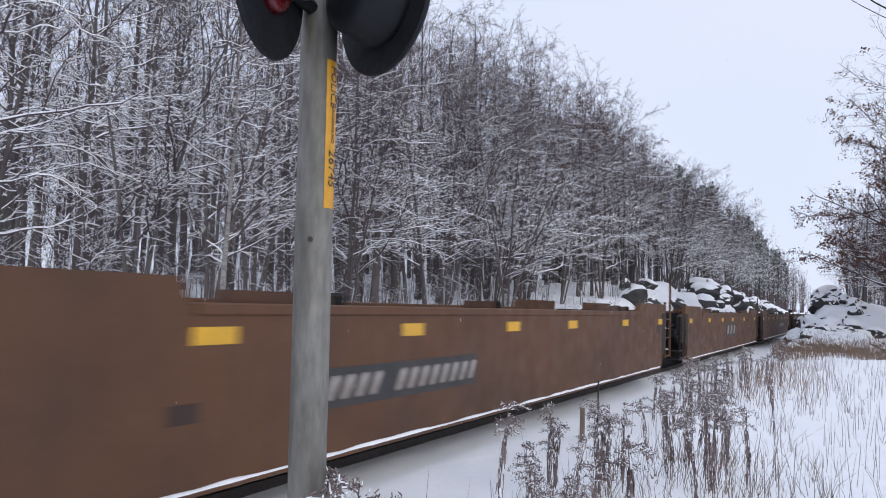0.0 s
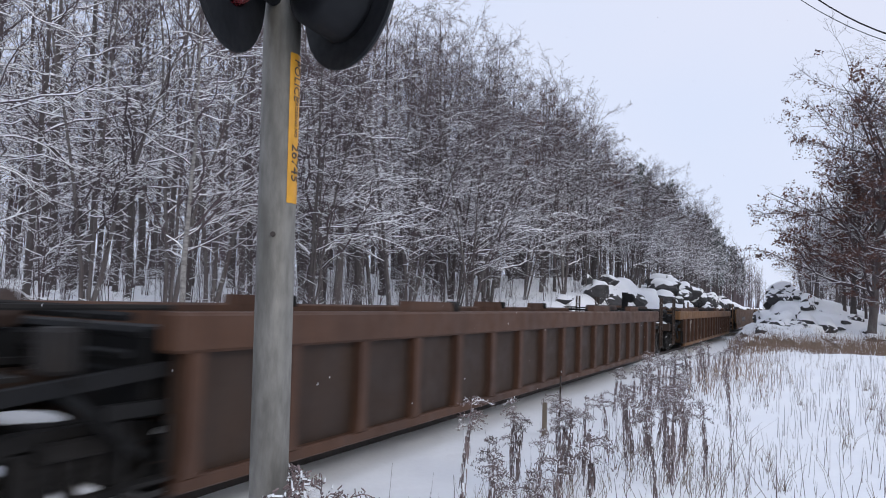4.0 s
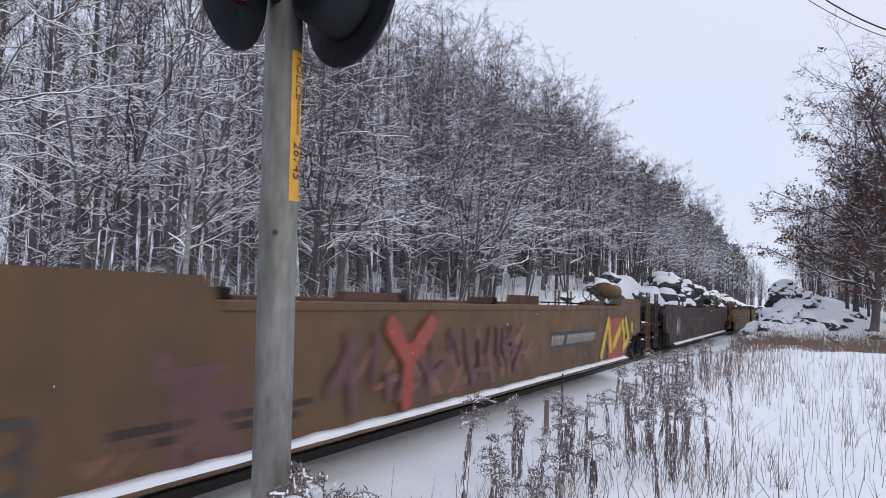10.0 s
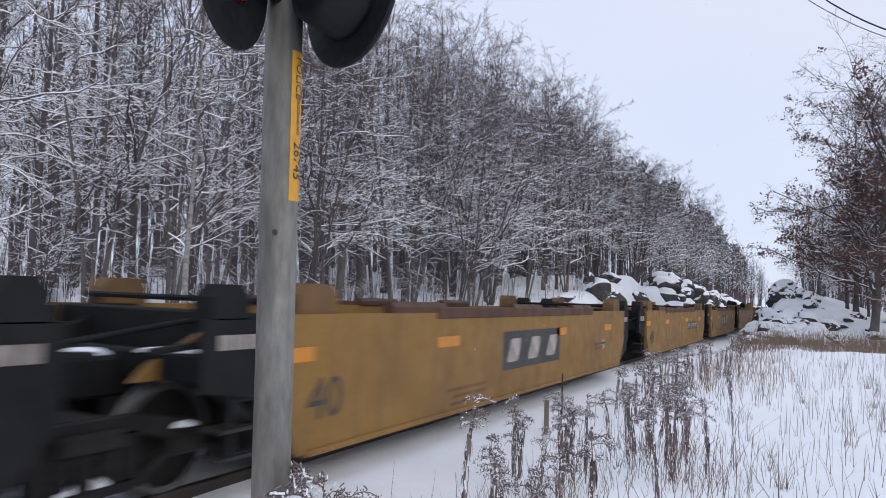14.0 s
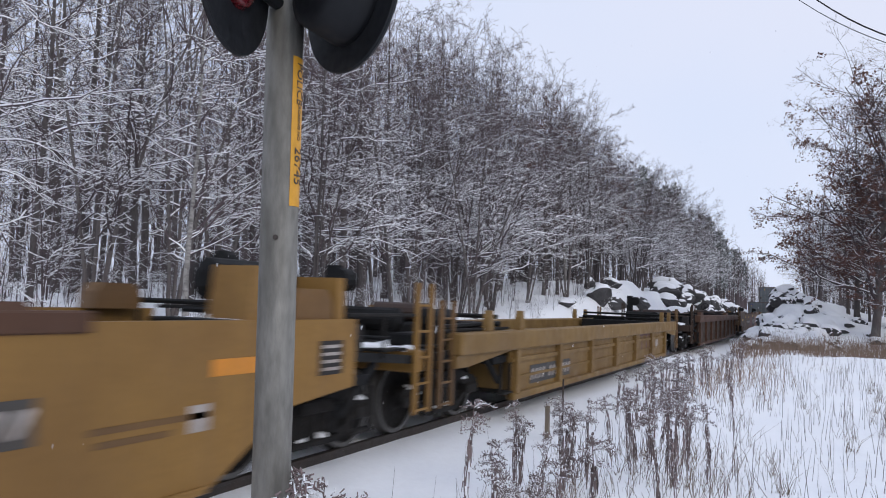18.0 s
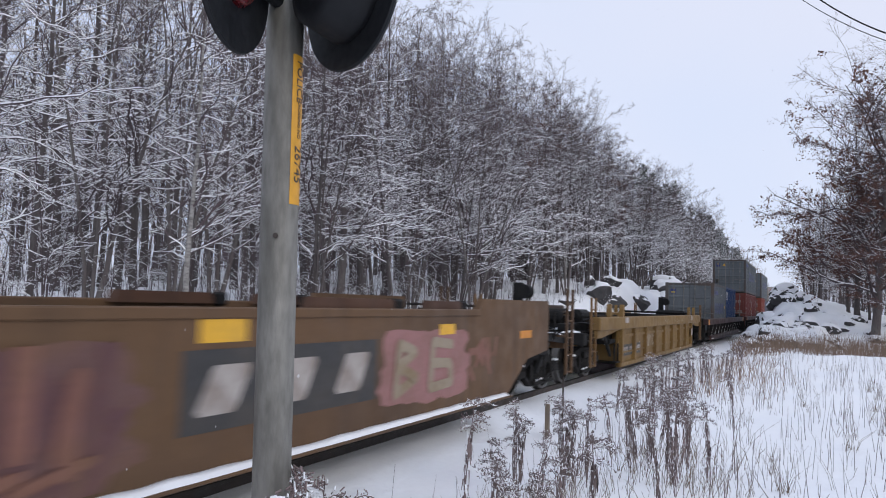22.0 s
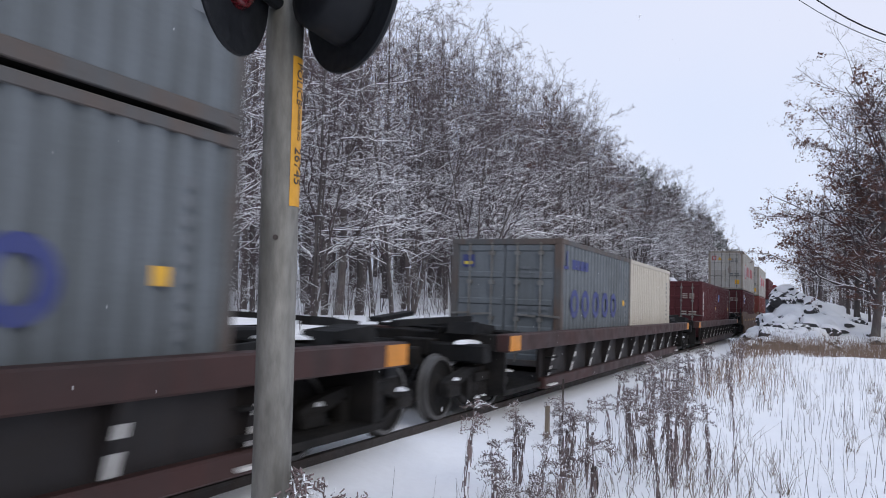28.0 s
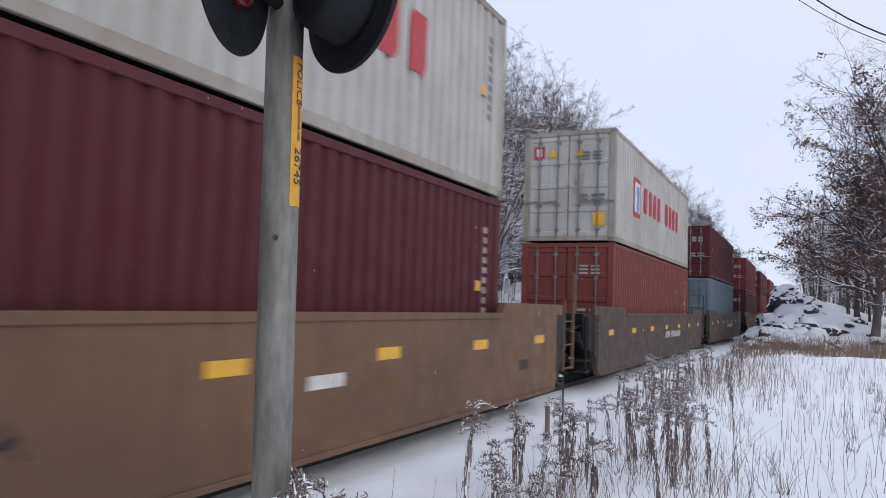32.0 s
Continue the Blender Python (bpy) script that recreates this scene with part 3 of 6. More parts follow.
def undergrowth():
    """Saplings and brush among the trunks, and the woods far off, each one joined."""
    kinds = [grow(80 + k, H=5.0, r0=0.028, limbs=12, start=0.12, limb=0.3, angle=(30, 70), twigs=(4, 3), forks=2, snow=0.03, ks=(5, 3, 2), lean=0.06)[:2] for k in range(4)]
    r2 = random.Random(9)

    def joined(name, label, kinds, spots, kind="stuff"):
        V, Q, M, n = [], [], [], 0
        for x, y, s in spots:
            for tw in r2.choice(kinds):
                v, q, m = tw.moved((x, y, height(x, y)), r2.uniform(0, 6.28), s)
                V.append(v), Q.append(q + n), M.append(m)
                n += len(v)
        tagged(new(name, mesh_np(name, np.concatenate(V), np.concatenate(Q), np.concatenate(M), (TWIG, SNOW))), label, "brush" if "brush" in name else "woods", kind=kind)
    spots = []
    while len(spots) < 230:
        x, y = -6.0 - 38 * r2.random() ** 1.1, r2.uniform(2, 70)
        if y > (5.5 - x) / 1.75 - 3:
            spots.append((x, y, r2.uniform(0.4, 1.1)))
    while len(spots) < 285:
        spots.append((5.6 + 14 * r2.random(), r2.uniform(54, 80), r2.uniform(0.4, 0.9)))
    while len(spots) < 400:
        x, y = -5.4 - 10 * r2.random(), r2.uniform(5, 45)
        if y > (5.5 - x) / 1.75 - 2:
            spots.append((x, y, r2.uniform(0.3, 0.75)))
    while len(spots) < 480:
        x, y = -7 - 10 * r2.random(), r2.uniform(4, 32)
        if y > (5.5 - x) / 1.75 - 2:
            spots.append((x, y, r2.uniform(0.25, 0.6)))
    while len(spots) < 530:
        y = r2.uniform(4, 40)
        spots.append((-4.2 - 1.8 * r2.random(), y, r2.uniform(0.15, 0.4)))
    joined("brush", "snowy saplings and brush under the trees", kinds, spots)
    far = [grow(90 + k, H=15.0, r0=0.16, limbs=16, start=0.2, limb=0.24, twigs=(4, 3), snow=0.025, thick=2.1, ks=(4, 3, 2))[:2] for k in range(3)]
    spots = []
    while len(spots) < 110:
        x, y = r2.choice((-1, -1, 1)) * (8 + 60 * r2.random() ** 1.5), r2.uniform(110, 330)
        spots.append((x, y, r2.uniform(0.8, 1.15)))
    while len(spots) < 190:
        spots.append((-6.5 - 9 * r2.random(), r2.uniform(112, 290), r2.uniform(0.75, 0.95)))
    while len(spots) < 350:
        x = -32 - 45 * r2.random()
        spots.append((x, r2.uniform((5.5 - x) / 1.75 - 5, 110), r2.uniform(0.8, 1.1)))
    joined("far_woods", "bare winter woods in the distance", far, spots)


undergrowth()


# ---- rocks of the cutting ----
def boulder_meshes(seed, steep=0.2):
    """A broken rock and the snow that lies on it, on slopes less steep than that."""
    bm = bmesh.new()
    bmesh.ops.create_icosphere(bm, subdivisions=3, radius=1.0)
    r = random.Random(seed)
    cuts = [(Vector((r.gauss(0, 1), r.gauss(0, 1), r.gauss(0, 0.8))).normalized(), r.uniform(0.45, 0.8)) for _ in range(9)]
    for v in bm.verts:
        for n, d in cuts:
            over = v.co.dot(n) - d
            if over > 0:
                v.co -= n * over * 0.92
        v.co += v.normal * 0.07 * noise.noise(v.co * 3.1 + Vector((seed, 0, 0)))
        v.co.z *= 0.75
    bm.normal_update()
    rock, cap = Shape(), Shape()
    rock.v = [tuple(v.co) for v in bm.verts]
    cap_up = {}
    for f in bm.faces:
        if f.normal.z > steep + 0.3 * noise.noise(f.calc_center_median() * 2.3):
            for v in f.verts:
                cap_up.setdefault(v.index, len(cap_up))
            cap.f.append(tuple(cap_up[v.index] for v in f.verts))
        rock.f.append(tuple(v.index for v in f.verts))
    bm.verts.ensure_lookup_table()
    cap.v = [(0, 0, 0)] * len(cap_up)
    for i, k in cap_up.items():
        v = bm.verts[i]
        inner = all(f.normal.z > steep for f in v.link_faces)
        cap.v[k] = tuple(v.co + Vector((0, 0, 0.12 if inner else 0.015)))
    rock.m, cap.m = [0] * len(rock.f), [0] * len(cap.f)
    bm.free()
    return rock.mesh("rock", ROCK, fix=False), cap.mesh("snow_cap", SNOW, smooth=True, fix=False)


BOULDERS = [boulder_meshes(k, 0.16) for k in range(6)]
CRAGS = [boulder_meshes(20 + k, 0.62) for k in range(5)]
rr = random.Random(21)


def boulder(x, y, size, sink=0.3, kinds=BOULDERS):
    t = thing("boulder", "dark broken rock capped with snow", "rock", "rocks of the cutting")
    rock, cap = rr.choice(kinds)
    part("rock", rock, None, t)
    part("snow_cap", cap, None, t)
    t.matrix_basis = Matrix.LocRotScale((x, y, height(x, y) + size * (0.45 - sink)), Euler((0, 0, rr.uniform(0, 6.28))), (size, size * rr.uniform(0.8, 1.3), size * rr.uniform(0.7, 1.0)))
    return t


for _ in range(26):
    boulder(rr.uniform(2.9, 6.0), rr.uniform(40, 50), rr.uniform(0.5, 0.95), 0.42)
for _ in range(14):
    boulder(rr.uniform(2.9, 4.2), rr.uniform(38, 46), rr.uniform(0.35, 0.6), 0.35, CRAGS)
for _ in range(34):
    boulder(rr.uniform(2.9, 7.5), rr.uniform(38, 44.5), rr.uniform(0.3, 0.65), 0.25)
for _ in range(16):
    boulder(rr.uniform(5.4, 11.0), rr.uniform(38, 52), rr.uniform(0.4, 0.8), 0.6)
for _ in range(26):
    boulder(-rr.uniform(3.4, 5.2), rr.uniform(56, 84), rr.uniform(0.8, 1.5), 0.15, CRAGS)
for _ in range(14):
    boulder(-rr.uniform(3.4, 5.6), rr.uniform(84, 120), rr.uniform(0.7, 1.3), 0.4)
for x, y, size in ((-5.0, 39.5, 1.0), (-4.6, 41.0, 0.8), (-5.6, 45.0, 0.7), (-4.4, 47.5, 0.8), (-6.5, 43.0, 0.6), (-5.2, 34.0, 0.5)):
    boulder(x, y, size, 0.25, CRAGS)


# ---- the train ----
GUIDE = paint("worn_yellow_paint", (0.16, 0.085, 0.03), (0.08, 0.05, 0.03))
CHALK = material("pale_spray", (0.4, 0.36, 0.33), 0.65, dirt=(0.2, 0.15, 0.12), dirt_scale=3, dirt_amount=0.8)
SPEED = 14.75
WHEEL_R = 0.46
MOVING, WHEELS = [], []


def wheelset_mesh():
    s = Shape()
    s.turn([(-0.95, 0.065), (0.95, 0.065)], "x", n=10)
    for q in (-1, 1):
        face = [(0.675, WHEEL_R + 0.028), (0.70, WHEEL_R + 0.026), (0.715, WHEEL_R), (0.80, WHEEL_R - 0.008), (0.80, WHEEL_R - 0.06), (0.755, WHEEL_R - 0.075),
                (0.745, 0.2), (0.79, 0.13), (0.80, 0.1)]
        s.turn([(0.675, 0.1)] + face if q > 0 else [(-a, b) for a, b in [(0.675, 0.1)] + face], "x", n=28)
        s.turn([(q * 0.86, 0.10), (q * 0.98, 0.10), (q * 1.0, 0.075)], "x", n=12)
        for k in range(3):
            a = 2.094 * k
            s.box(q * 1.0 - 0.012, q * 1.0 + 0.012, 0.045 * math.cos(a) - 0.014, 0.045 * math.cos(a) + 0.014, 0.045 * math.sin(a) - 0.014, 0.045 * math.sin(a) + 0.014)
    me = s.mesh("wheelset", GRIME, TREAD)
    for p in me.polygons:
        c = p.center
        rr = math.hypot(c.y, c.z)
        if 0.67 < abs(c.x) < 0.83 and rr > WHEEL_R - 0.05:
            p.material_index = 1
    return me


WHEELSET = wheelset_mesh()
_s = Shape()
# a cast truss: top arch, bottom bar, two columns, two journal boxes, springs in the window
_s.prism([(-1.12, 0.56), (-1.12, 0.44), (-0.72, 0.5), (-0.42, 0.6), (0.42, 0.6), (0.72, 0.5), (1.12, 0.44), (1.12, 0.56), (0.95, 0.63), (0.42, 0.73), (-0.42, 0.73), (-0.95, 0.63)], "x", 0.9, 1.02)
_s.prism([(-0.74, 0.42), (-0.7, 0.34), (-0.42, 0.18), (0.42, 0.18), (0.7, 0.34), (0.74, 0.42), (0.4, 0.27), (-0.4, 0.27)], "x", 0.9, 1.02)
for _k in (-1, 1):
    _s.box(0.9, 1.02, *sorted((_k * 0.3, _k * 0.42)), 0.25, 0.62)
    _s.box(0.86, 1.06, *sorted((_k * 0.72, _k * 1.1)), 0.36, 0.52, c=0.03)
_s.box(0.84, 1.07, -0.36, 0.36, 0.19, 0.26, c=0.02).box(0.84, 1.09, -0.26, 0.26, 0.52, 0.66, c=0.02)
for _k in (-0.19, 0.0, 0.19):
    _s.turn([(0.26, 0.075), (0.3, 0.085), (0.34, 0.075), (0.38, 0.085), (0.42, 0.075), (0.46, 0.085), (0.52, 0.075)], "z", (0.97, _k, 0), n=10)
FRAME_R = _s.mesh("side_frame", GRIME)
FRAME_L = FRAME_R.copy()
for _v in FRAME_L.vertices:
    _v.co.x *= -1
FRAME_L.flip_normals()
BOLSTER = Shape().box(-0.95, 0.95, -0.2, 0.2, 0.5, 0.74, c=0.03).turn([(0.74, 0.2), (0.8, 0.2)], "z", n=14).mesh("bolster", GRIME)


def truck(car, y):
    t = part("truck", BOLSTER, None, car, at=pose(0, y, 0))
    part("side_frame", FRAME_R, None, t)
    part("side_frame", FRAME_L, None, t)
    for k in (-1, 1):
        snow_bit(t, bits.uniform(0.95, 1.0), k * bits.uniform(0.75, 1.0), 0.6, 0.07, bits.uniform(0.1, 0.22), 0.035)
        snow_bit(t, 0.95, k * 0.15, 0.28, 0.09, bits.uniform(0.1, 0.16), 0.04)
    snow_bit(t, bits.uniform(0.2, 0.6), bits.uniform(-0.1, 0.1), 0.75, 0.3, 0.16, 0.05)
    for d in (-0.889, 0.889):
        w = part("wheelset", WHEELSET, None, t, at=pose(0, d, WHEEL_R))
        WHEELS.append((w, car, y + d))
    return t


def coupler(car, y, way):
    """A knuckle coupler with its draft box, an air hose and a cut lever. way: +1 towards +y."""
    s = Shape()
    s.box(-0.2, 0.2, min(y, y + way * 0.5), max(y, y + way * 0.5), 0.66, 1.0, c=0.03)
    s.box(-0.07, 0.07, min(y + way * 0.5, y + way * 1.0), max(y + way * 0.5, y + way * 1.0), 0.77, 0.93, c=0.02)
    s.box(-0.15, 0.15, min(y + way * 0.95, y + way * 1.25), max(y + way * 0.95, y + way * 1.25), 0.7, 1.0, c=0.05)
    part("coupler", s, GRIME, car)
    h = Shape()
    pts = [(0.35, y + way * 0.5, 0.75), (0.38, y + way * 0.8, 0.5), (0.33, y + way * 1.1, 0.38), (0.28, y + way * 1.3, 0.45)]
    for a, b in zip(pts, pts[1:]):
        h.rod(a, b, 0.025, 6)
    part("air_hose", h, BLACK, car)


RUNG = {}


def ladder(car, x, y, z0, z1, mat, rungs=4, across=0.42, tall=0.0):
    """Two stiles, one of them taller, and the rungs between."""
    s = Shape()
    for d, more in ((-across / 2, 0.0), (across / 2, tall)):
        s.bar((x, y + d, z0), (x, y + d, z1 + more), 0.045, 0.06)
    lad = part("ladder", s, mat, car)
    key = (round(across, 2), mat.name)
    if key not in RUNG:
        RUNG[key] = Shape().rod((0, -across / 2, 0), (0, across / 2, 0), 0.016, 6).mesh("rung", mat)
    for k in range(rungs):
        part("rung", RUNG[key], None, lad, at=pose(x, y, z0 + 0.04 + (z1 - z0) * k / rungs))


_s = Shape()
_n = 10
for _r, _z in ((1.0, -0.4), (0.92, 0.25), (0.6, 0.8), (0.15, 1.0)):
    _s.v += [(_r * math.cos(6.2832 * k / _n) * (1 + 0.2 * math.sin(3.0 * k)), _r * math.sin(6.2832 * k / _n) * (1 + 0.15 * math.cos(2.2 * k)), _z) for k in range(_n)]
_s.f = [(i * _n + k, i * _n + (k + 1) % _n, (i + 1) * _n + (k + 1) % _n, (i + 1) * _n + k) for i in range(3) for k in range(_n)] + [tuple(range(3 * _n, 4 * _n))]
_s.m = [0] * len(_s.f)
SNOWBIT = _s.mesh("snow_patch", SNOW, smooth=True)
bits = random.Random(5)


def snow_bit(parent, x, y, z, sx, sy, sz=0.03):
    part("snow_patch", SNOWBIT, None, parent, at=Matrix.LocRotScale((x, y, z), Euler((0, 0, bits.uniform(0, 3))), (sx, sy, sz)))


def mark(car, y, z, w, h, mat, name="reflector", x=1.5):
    """A flat marking on the side that faces the road."""
    part(name, Shape().box(x - 0.002, x + 0.004, y - w / 2, y + w / 2, z - h / 2, z + h / 2), mat, car)


BAR = {}


def plate_of_bars(car, y, z, w, h, x=1.5, mat=None, plate=PLATE, gaps=(4,), n=None):
    """A lettering panel whose lettering is drawn as plain bars."""
    panel = part("panel", Shape().box(x - 0.002, x + 0.004, y - w / 2, y + w / 2, z - h / 2, z + h / 2), plate, car)
    n = n or max(3, round(w / (h * 0.62)))
    key = (round(w / n, 3), round(h, 3), (mat or WHITE).name)
    if key not in BAR:
        a, b, c = w / n * 0.36, h * 0.32, w / n * 0.14
        a, b, c = a * 0.68, b * 0.95, min(c, 0.04)
        k = 0.12 * h
        BAR[key] = Shape().prism([(-a + c - k, -b), (a - c - k, -b), (a - k, -b + c), (a + k, b - c), (a - c + k, b), (-a + c + k, b), (-a + k, b - c), (-a - k, -b + c)], "x", 0.002, 0.008).mesh("bar", mat or WHITE)
    for k in range(n):
        if k not in gaps:
            part("bar", BAR[key], None, panel, at=pose(x, y - w / 2 + w * (k + 0.5) / n, z))


def spray(car, y, z, w, h, seed, *mats, n=26, x=1.5):
    """Graffiti: broad overlapping strokes of paint."""
    r = random.Random(seed)
    for i, m in enumerate(mats):
        s = Shape()
        for k in range(n // len(mats)):
            cy, cz = y + r.uniform(-w / 2, w / 2) * 0.9, z + r.uniform(-h / 2, h / 2) * 0.7
            a, ln, wd = r.choice((1.57, 1.4, 1.75, 0.1, 0.8, 2.3)) + r.uniform(-0.2, 0.2), r.uniform(0.2, 0.45) * h, r.uniform(0.035, 0.085) * h
            u, v = (math.cos(a) * ln, math.sin(a) * ln), (-math.sin(a) * wd, math.cos(a) * wd)
            d = x + 0.002 + 0.0004 * (k + i * n)
            ends = [(-1, -0.6), (-0.8, -1), (0.8, -1), (1, -0.6), (1, 0.6), (0.8, 1), (-0.8, 1), (-1, 0.6)]
            s.add([(d, cy + u[0] * p + v[0] * q, min(max(cz + u[1] * p + v[1] * q, z - h / 2), z + h / 2)) for p, q in ends], [tuple(range(8))])
        tagged(part("graffiti", s, m, car), kind="stuff")


def figure(car, text, y, z, size, mat, x=1.5):
    me = lettering(text, size)
    me.materials.append(mat)
    ob = part("number", me, None, car, at=Matrix.Translation((x + 0.004, y, z)) @ Matrix(((0, 0, 1, 0), (1, 0, 0, 0), (0, 1, 0, 0), (0, 0, 0, 1))))
    return ob


def side_outline(L, z0, zt, hump, hump_len, cut=0.55, tuck=False):
    h = L / 2
    if hump > 0:
        top = [(h, zt + hump), (h - hump_len, zt + hump), (h - hump_len - 0.12, zt), (-h + hump_len + 0.12, zt), (-h + hump_len, zt + hump), (-h, zt + hump)]
    else:
        top = [(h, zt), (-h, zt)]
    tail = [(h - 1.85, z0), (h - 1.0, z0 + 0.5), (h, z0 + 0.6)] if tuck else [(h - cut * 0.7, z0), (h, z0 + cut)]
    return [(-h, z0 + cut), (-h + cut * 0.7, z0)] + tail + top


def car_body(style, L, coat, front, back, z0=0.24, zt=1.54, hump=0.2, hump_len=2.8, label="", trim=None, ledge=0.0, platforms=(1.75, 1.75), tuck=False, over=(0.0, 0.0), trucks=(None, None), ribs=11):
    """An empty well car: two deep sides, a floor, end bulkheads and platforms. front (-y) and back: 'coupler', 'joint' (shares its neighbour's truck) or 'own' (a joint whose truck it carries).
    over: how far the upper side (of a low car, the top chord) reaches past the well; platforms and trucks: how far past it the platform ends and the truck stands, front and back."""
    car = thing("well_car", label, "freight car", "cars of the passing train")
    h = L / 2
    inner = 1.34
    for q in (1, -1):
        def fl(a, b):
            return (a, b) if q > 0 else (-b, -a)
        if style in ("smooth", "gold"):
            s = Shape().prism(side_outline(L, z0, zt, hump, hump_len, tuck=tuck), "x", *fl(inner + 0.06, 1.5))
            part("side_wall", s, coat, car)
            for e, more in ((-1, over[0]), (1, over[1])):
                if more:
                    top = zt + hump
                    part("end_shoulder", Shape().prism([(e * h, 0.74), (e * (h + more - 0.1), 0.8), (e * (h + more), 0.95), (e * (h + more), top - 0.3), (e * (h + more - 0.5), top), (e * h, top)], "x", *fl(inner + 0.06, 1.5)), coat, car)
            s = Shape().box(*fl(1.42, 1.525), -h + hump_len + 0.15, h - hump_len - 0.15, zt - 0.07, zt + (0.07 if style == "gold" else 0.02), c=0.012)
            part("top_chord", s, RUST if style == "gold" else coat, car)
            s = Shape().box(*fl(1.4, 1.53 + ledge), -h + 0.5, h - (1.9 if tuck else 0.5), z0 + (0.002 if ledge else -0.03), z0 + 0.03, c=0.012)
            part("bottom_sill", s, coat, car)
            if ledge and q > 0:
                n = 60
                v, f = [], []
                for k in range(n + 1):
                    y = -h + 0.55 + (L - (2.5 if tuck else 1.1)) * k / n
                    e1, e2 = 1.53 + ledge - 0.012 - 0.02 * bits.random(), z0 + (0.045 if ledge > 0.05 else 0.028) + 0.02 * bits.random()
                    v += [(1.49, y, z0 + 0.025), (1.49, y, e2 + 0.02), (1.51 + ledge * 0.5, y, e2), (e1, y, z0 + 0.025)]
                for k in range(n):
                    f += [(4 * k + j, 4 * k + j + 1, 4 * k + j + 5, 4 * k + j + 4) for j in range(3)]
                part("snow_strip", Shape().add(v, f), SNOW, car, "snow lying along the bottom sill", smooth=True)
            for e, kind in ((-1, front), (1, back)):
                if style == "gold":
                    if kind != "coupler":
                        low = (0.32, 0.5, 0.85) if kind == "own" else (0.78, 0.86, 0.9)
                        pan = part("end_plate", Shape().prism([(e * (h + 0.02), low[0]), (e * (h + 0.45), low[1]), (e * (h + 0.74), low[2]), (e * (h + 0.74), 1.47), (e * (h + 0.02), 1.47)], "x", *fl(1.38, 1.44)), BLACK, car)
                        if q > 0:
                            for k in range(3):
                                part("bar", Shape().box(1.44, 1.445, *sorted((e * (h + 0.14 + 0.16 * k), e * (h + 0.25 + 0.16 * k))), 1.22, 1.34), CHALK, pan)
                    elif q > 0:
                        b = h + over[e > 0]
                        pan = part("notice", Shape().box(1.499, 1.504, *sorted((e * (b - 0.22), e * (b - 0.58))), 0.98, 1.3), SOOT, car)
                        for k in range(4):
                            part("bar", Shape().box(1.504, 1.507, *sorted((e * (b - 0.26), e * (b - 0.54))), 1.02 + 0.07 * k, 1.05 + 0.07 * k), CHALK, pan)
                elif kind != "coupler" and trim:
                    part("end_plate", Shape().prism([(e * (h - 0.32), z0 + 0.2), (e * (h + 0.003), z0 + 0.5), (e * (h + 0.003), zt - 0.02), (e * (h - 0.32), zt - 0.02)], "x", *fl(1.495, 1.508)), trim, car)
                    part("end_post", Shape().prism([(e * h, 0.72), (e * (h + 0.25), 0.82), (e * (h + 0.25), 1.5), (e * h, 1.56)], "x", *fl(1.3, 1.45)), trim, car)
        elif style in ("ribbed", "low"):
            ch = 0.3
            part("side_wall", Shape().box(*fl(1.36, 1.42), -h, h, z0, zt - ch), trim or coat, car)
            part("top_chord", Shape().box(*fl(1.3, 1.53), -h - max(0.1, over[0]), h + max(0.1, over[1]), zt - ch, zt, c=0.025), coat, car)
            part("bottom_sill", Shape().box(*fl(1.36, 1.5), -h, h, z0 - 0.02, z0 + 0.09, c=0.015), coat, car)
            n = ribs
            for k in range(n):
                y = -h + 0.12 + (L - 0.24) * k / (n - 1)
                w = 0.075
                s = Shape().prism([(y - w, zt - ch), (y - w * 0.8, z0 + 0.3), (y - w * 1.3, z0 + 0.09), (y + w * 1.3, z0 + 0.09), (y + w * 0.8, z0 + 0.3), (y + w, zt - ch)], "x", *fl(1.42, 1.51))
                part("side_post", s, RUST if style == "ribbed" else coat, car)
            if style == "low":
                for e in (-1, 1):
                    for dy in (-0.35, 0.9):
                        y = e * (h + dy)
                        part("corner_guide", Shape().prism([(y - 0.1, zt), (y - 0.08, zt + 0.2), (y - 0.03, zt + 0.3), (y + 0.05, zt + 0.3), (y + 0.1, zt)], "x", *fl(1.36, 1.46)), coat, car)
                    part("chord_gusset", Shape().prism([(e * h, zt - ch), (e * (h + over[0]), zt - ch), (e * (h + over[0]), zt - ch - 0.16), (e * (h + over[0] - 0.35), zt - ch - 0.16)], "x", *fl(1.38, 1.46)), coat, car)
                part("rub_rail", Shape().box(*fl(1.42, 1.46), -h, h, zt - ch - 0.2, zt - ch - 0.13), coat, car)
                if zt > 1.2:
                    part("lower_rail", Shape().box(*fl(1.42, 1.45), -h, h, z0 + 0.3, z0 + 0.34), coat, car)
        elif style == "oxide":
            part("top_chord", Shape().box(*fl(1.3, 1.53), -h, h, zt - 0.27, zt, c=0.02), coat, car)
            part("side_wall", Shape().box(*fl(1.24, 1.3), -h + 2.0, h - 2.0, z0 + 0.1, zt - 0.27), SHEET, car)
            part("bottom_sill", Shape().box(*fl(1.26, 1.42), -h + 2.0, h - 2.0, z0 - 0.03, z0 + 0.17, c=0.02), coat, car)
            n = 11
            for k in range(n):
                y = -h + 2.3 + (L - 4.6) * k / (n - 1)
                s = Shape().prism([(1.3, z0 + 0.17), (1.36, z0 + 0.17), (1.5, zt - 0.27), (1.3, zt - 0.27)] if q > 0 else
                                  [(-1.36, z0 + 0.17), (-1.3, z0 + 0.17), (-1.3, zt - 0.27), (-1.5, zt - 0.27)], "y", y - 0.05, y + 0.05)
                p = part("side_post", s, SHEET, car)
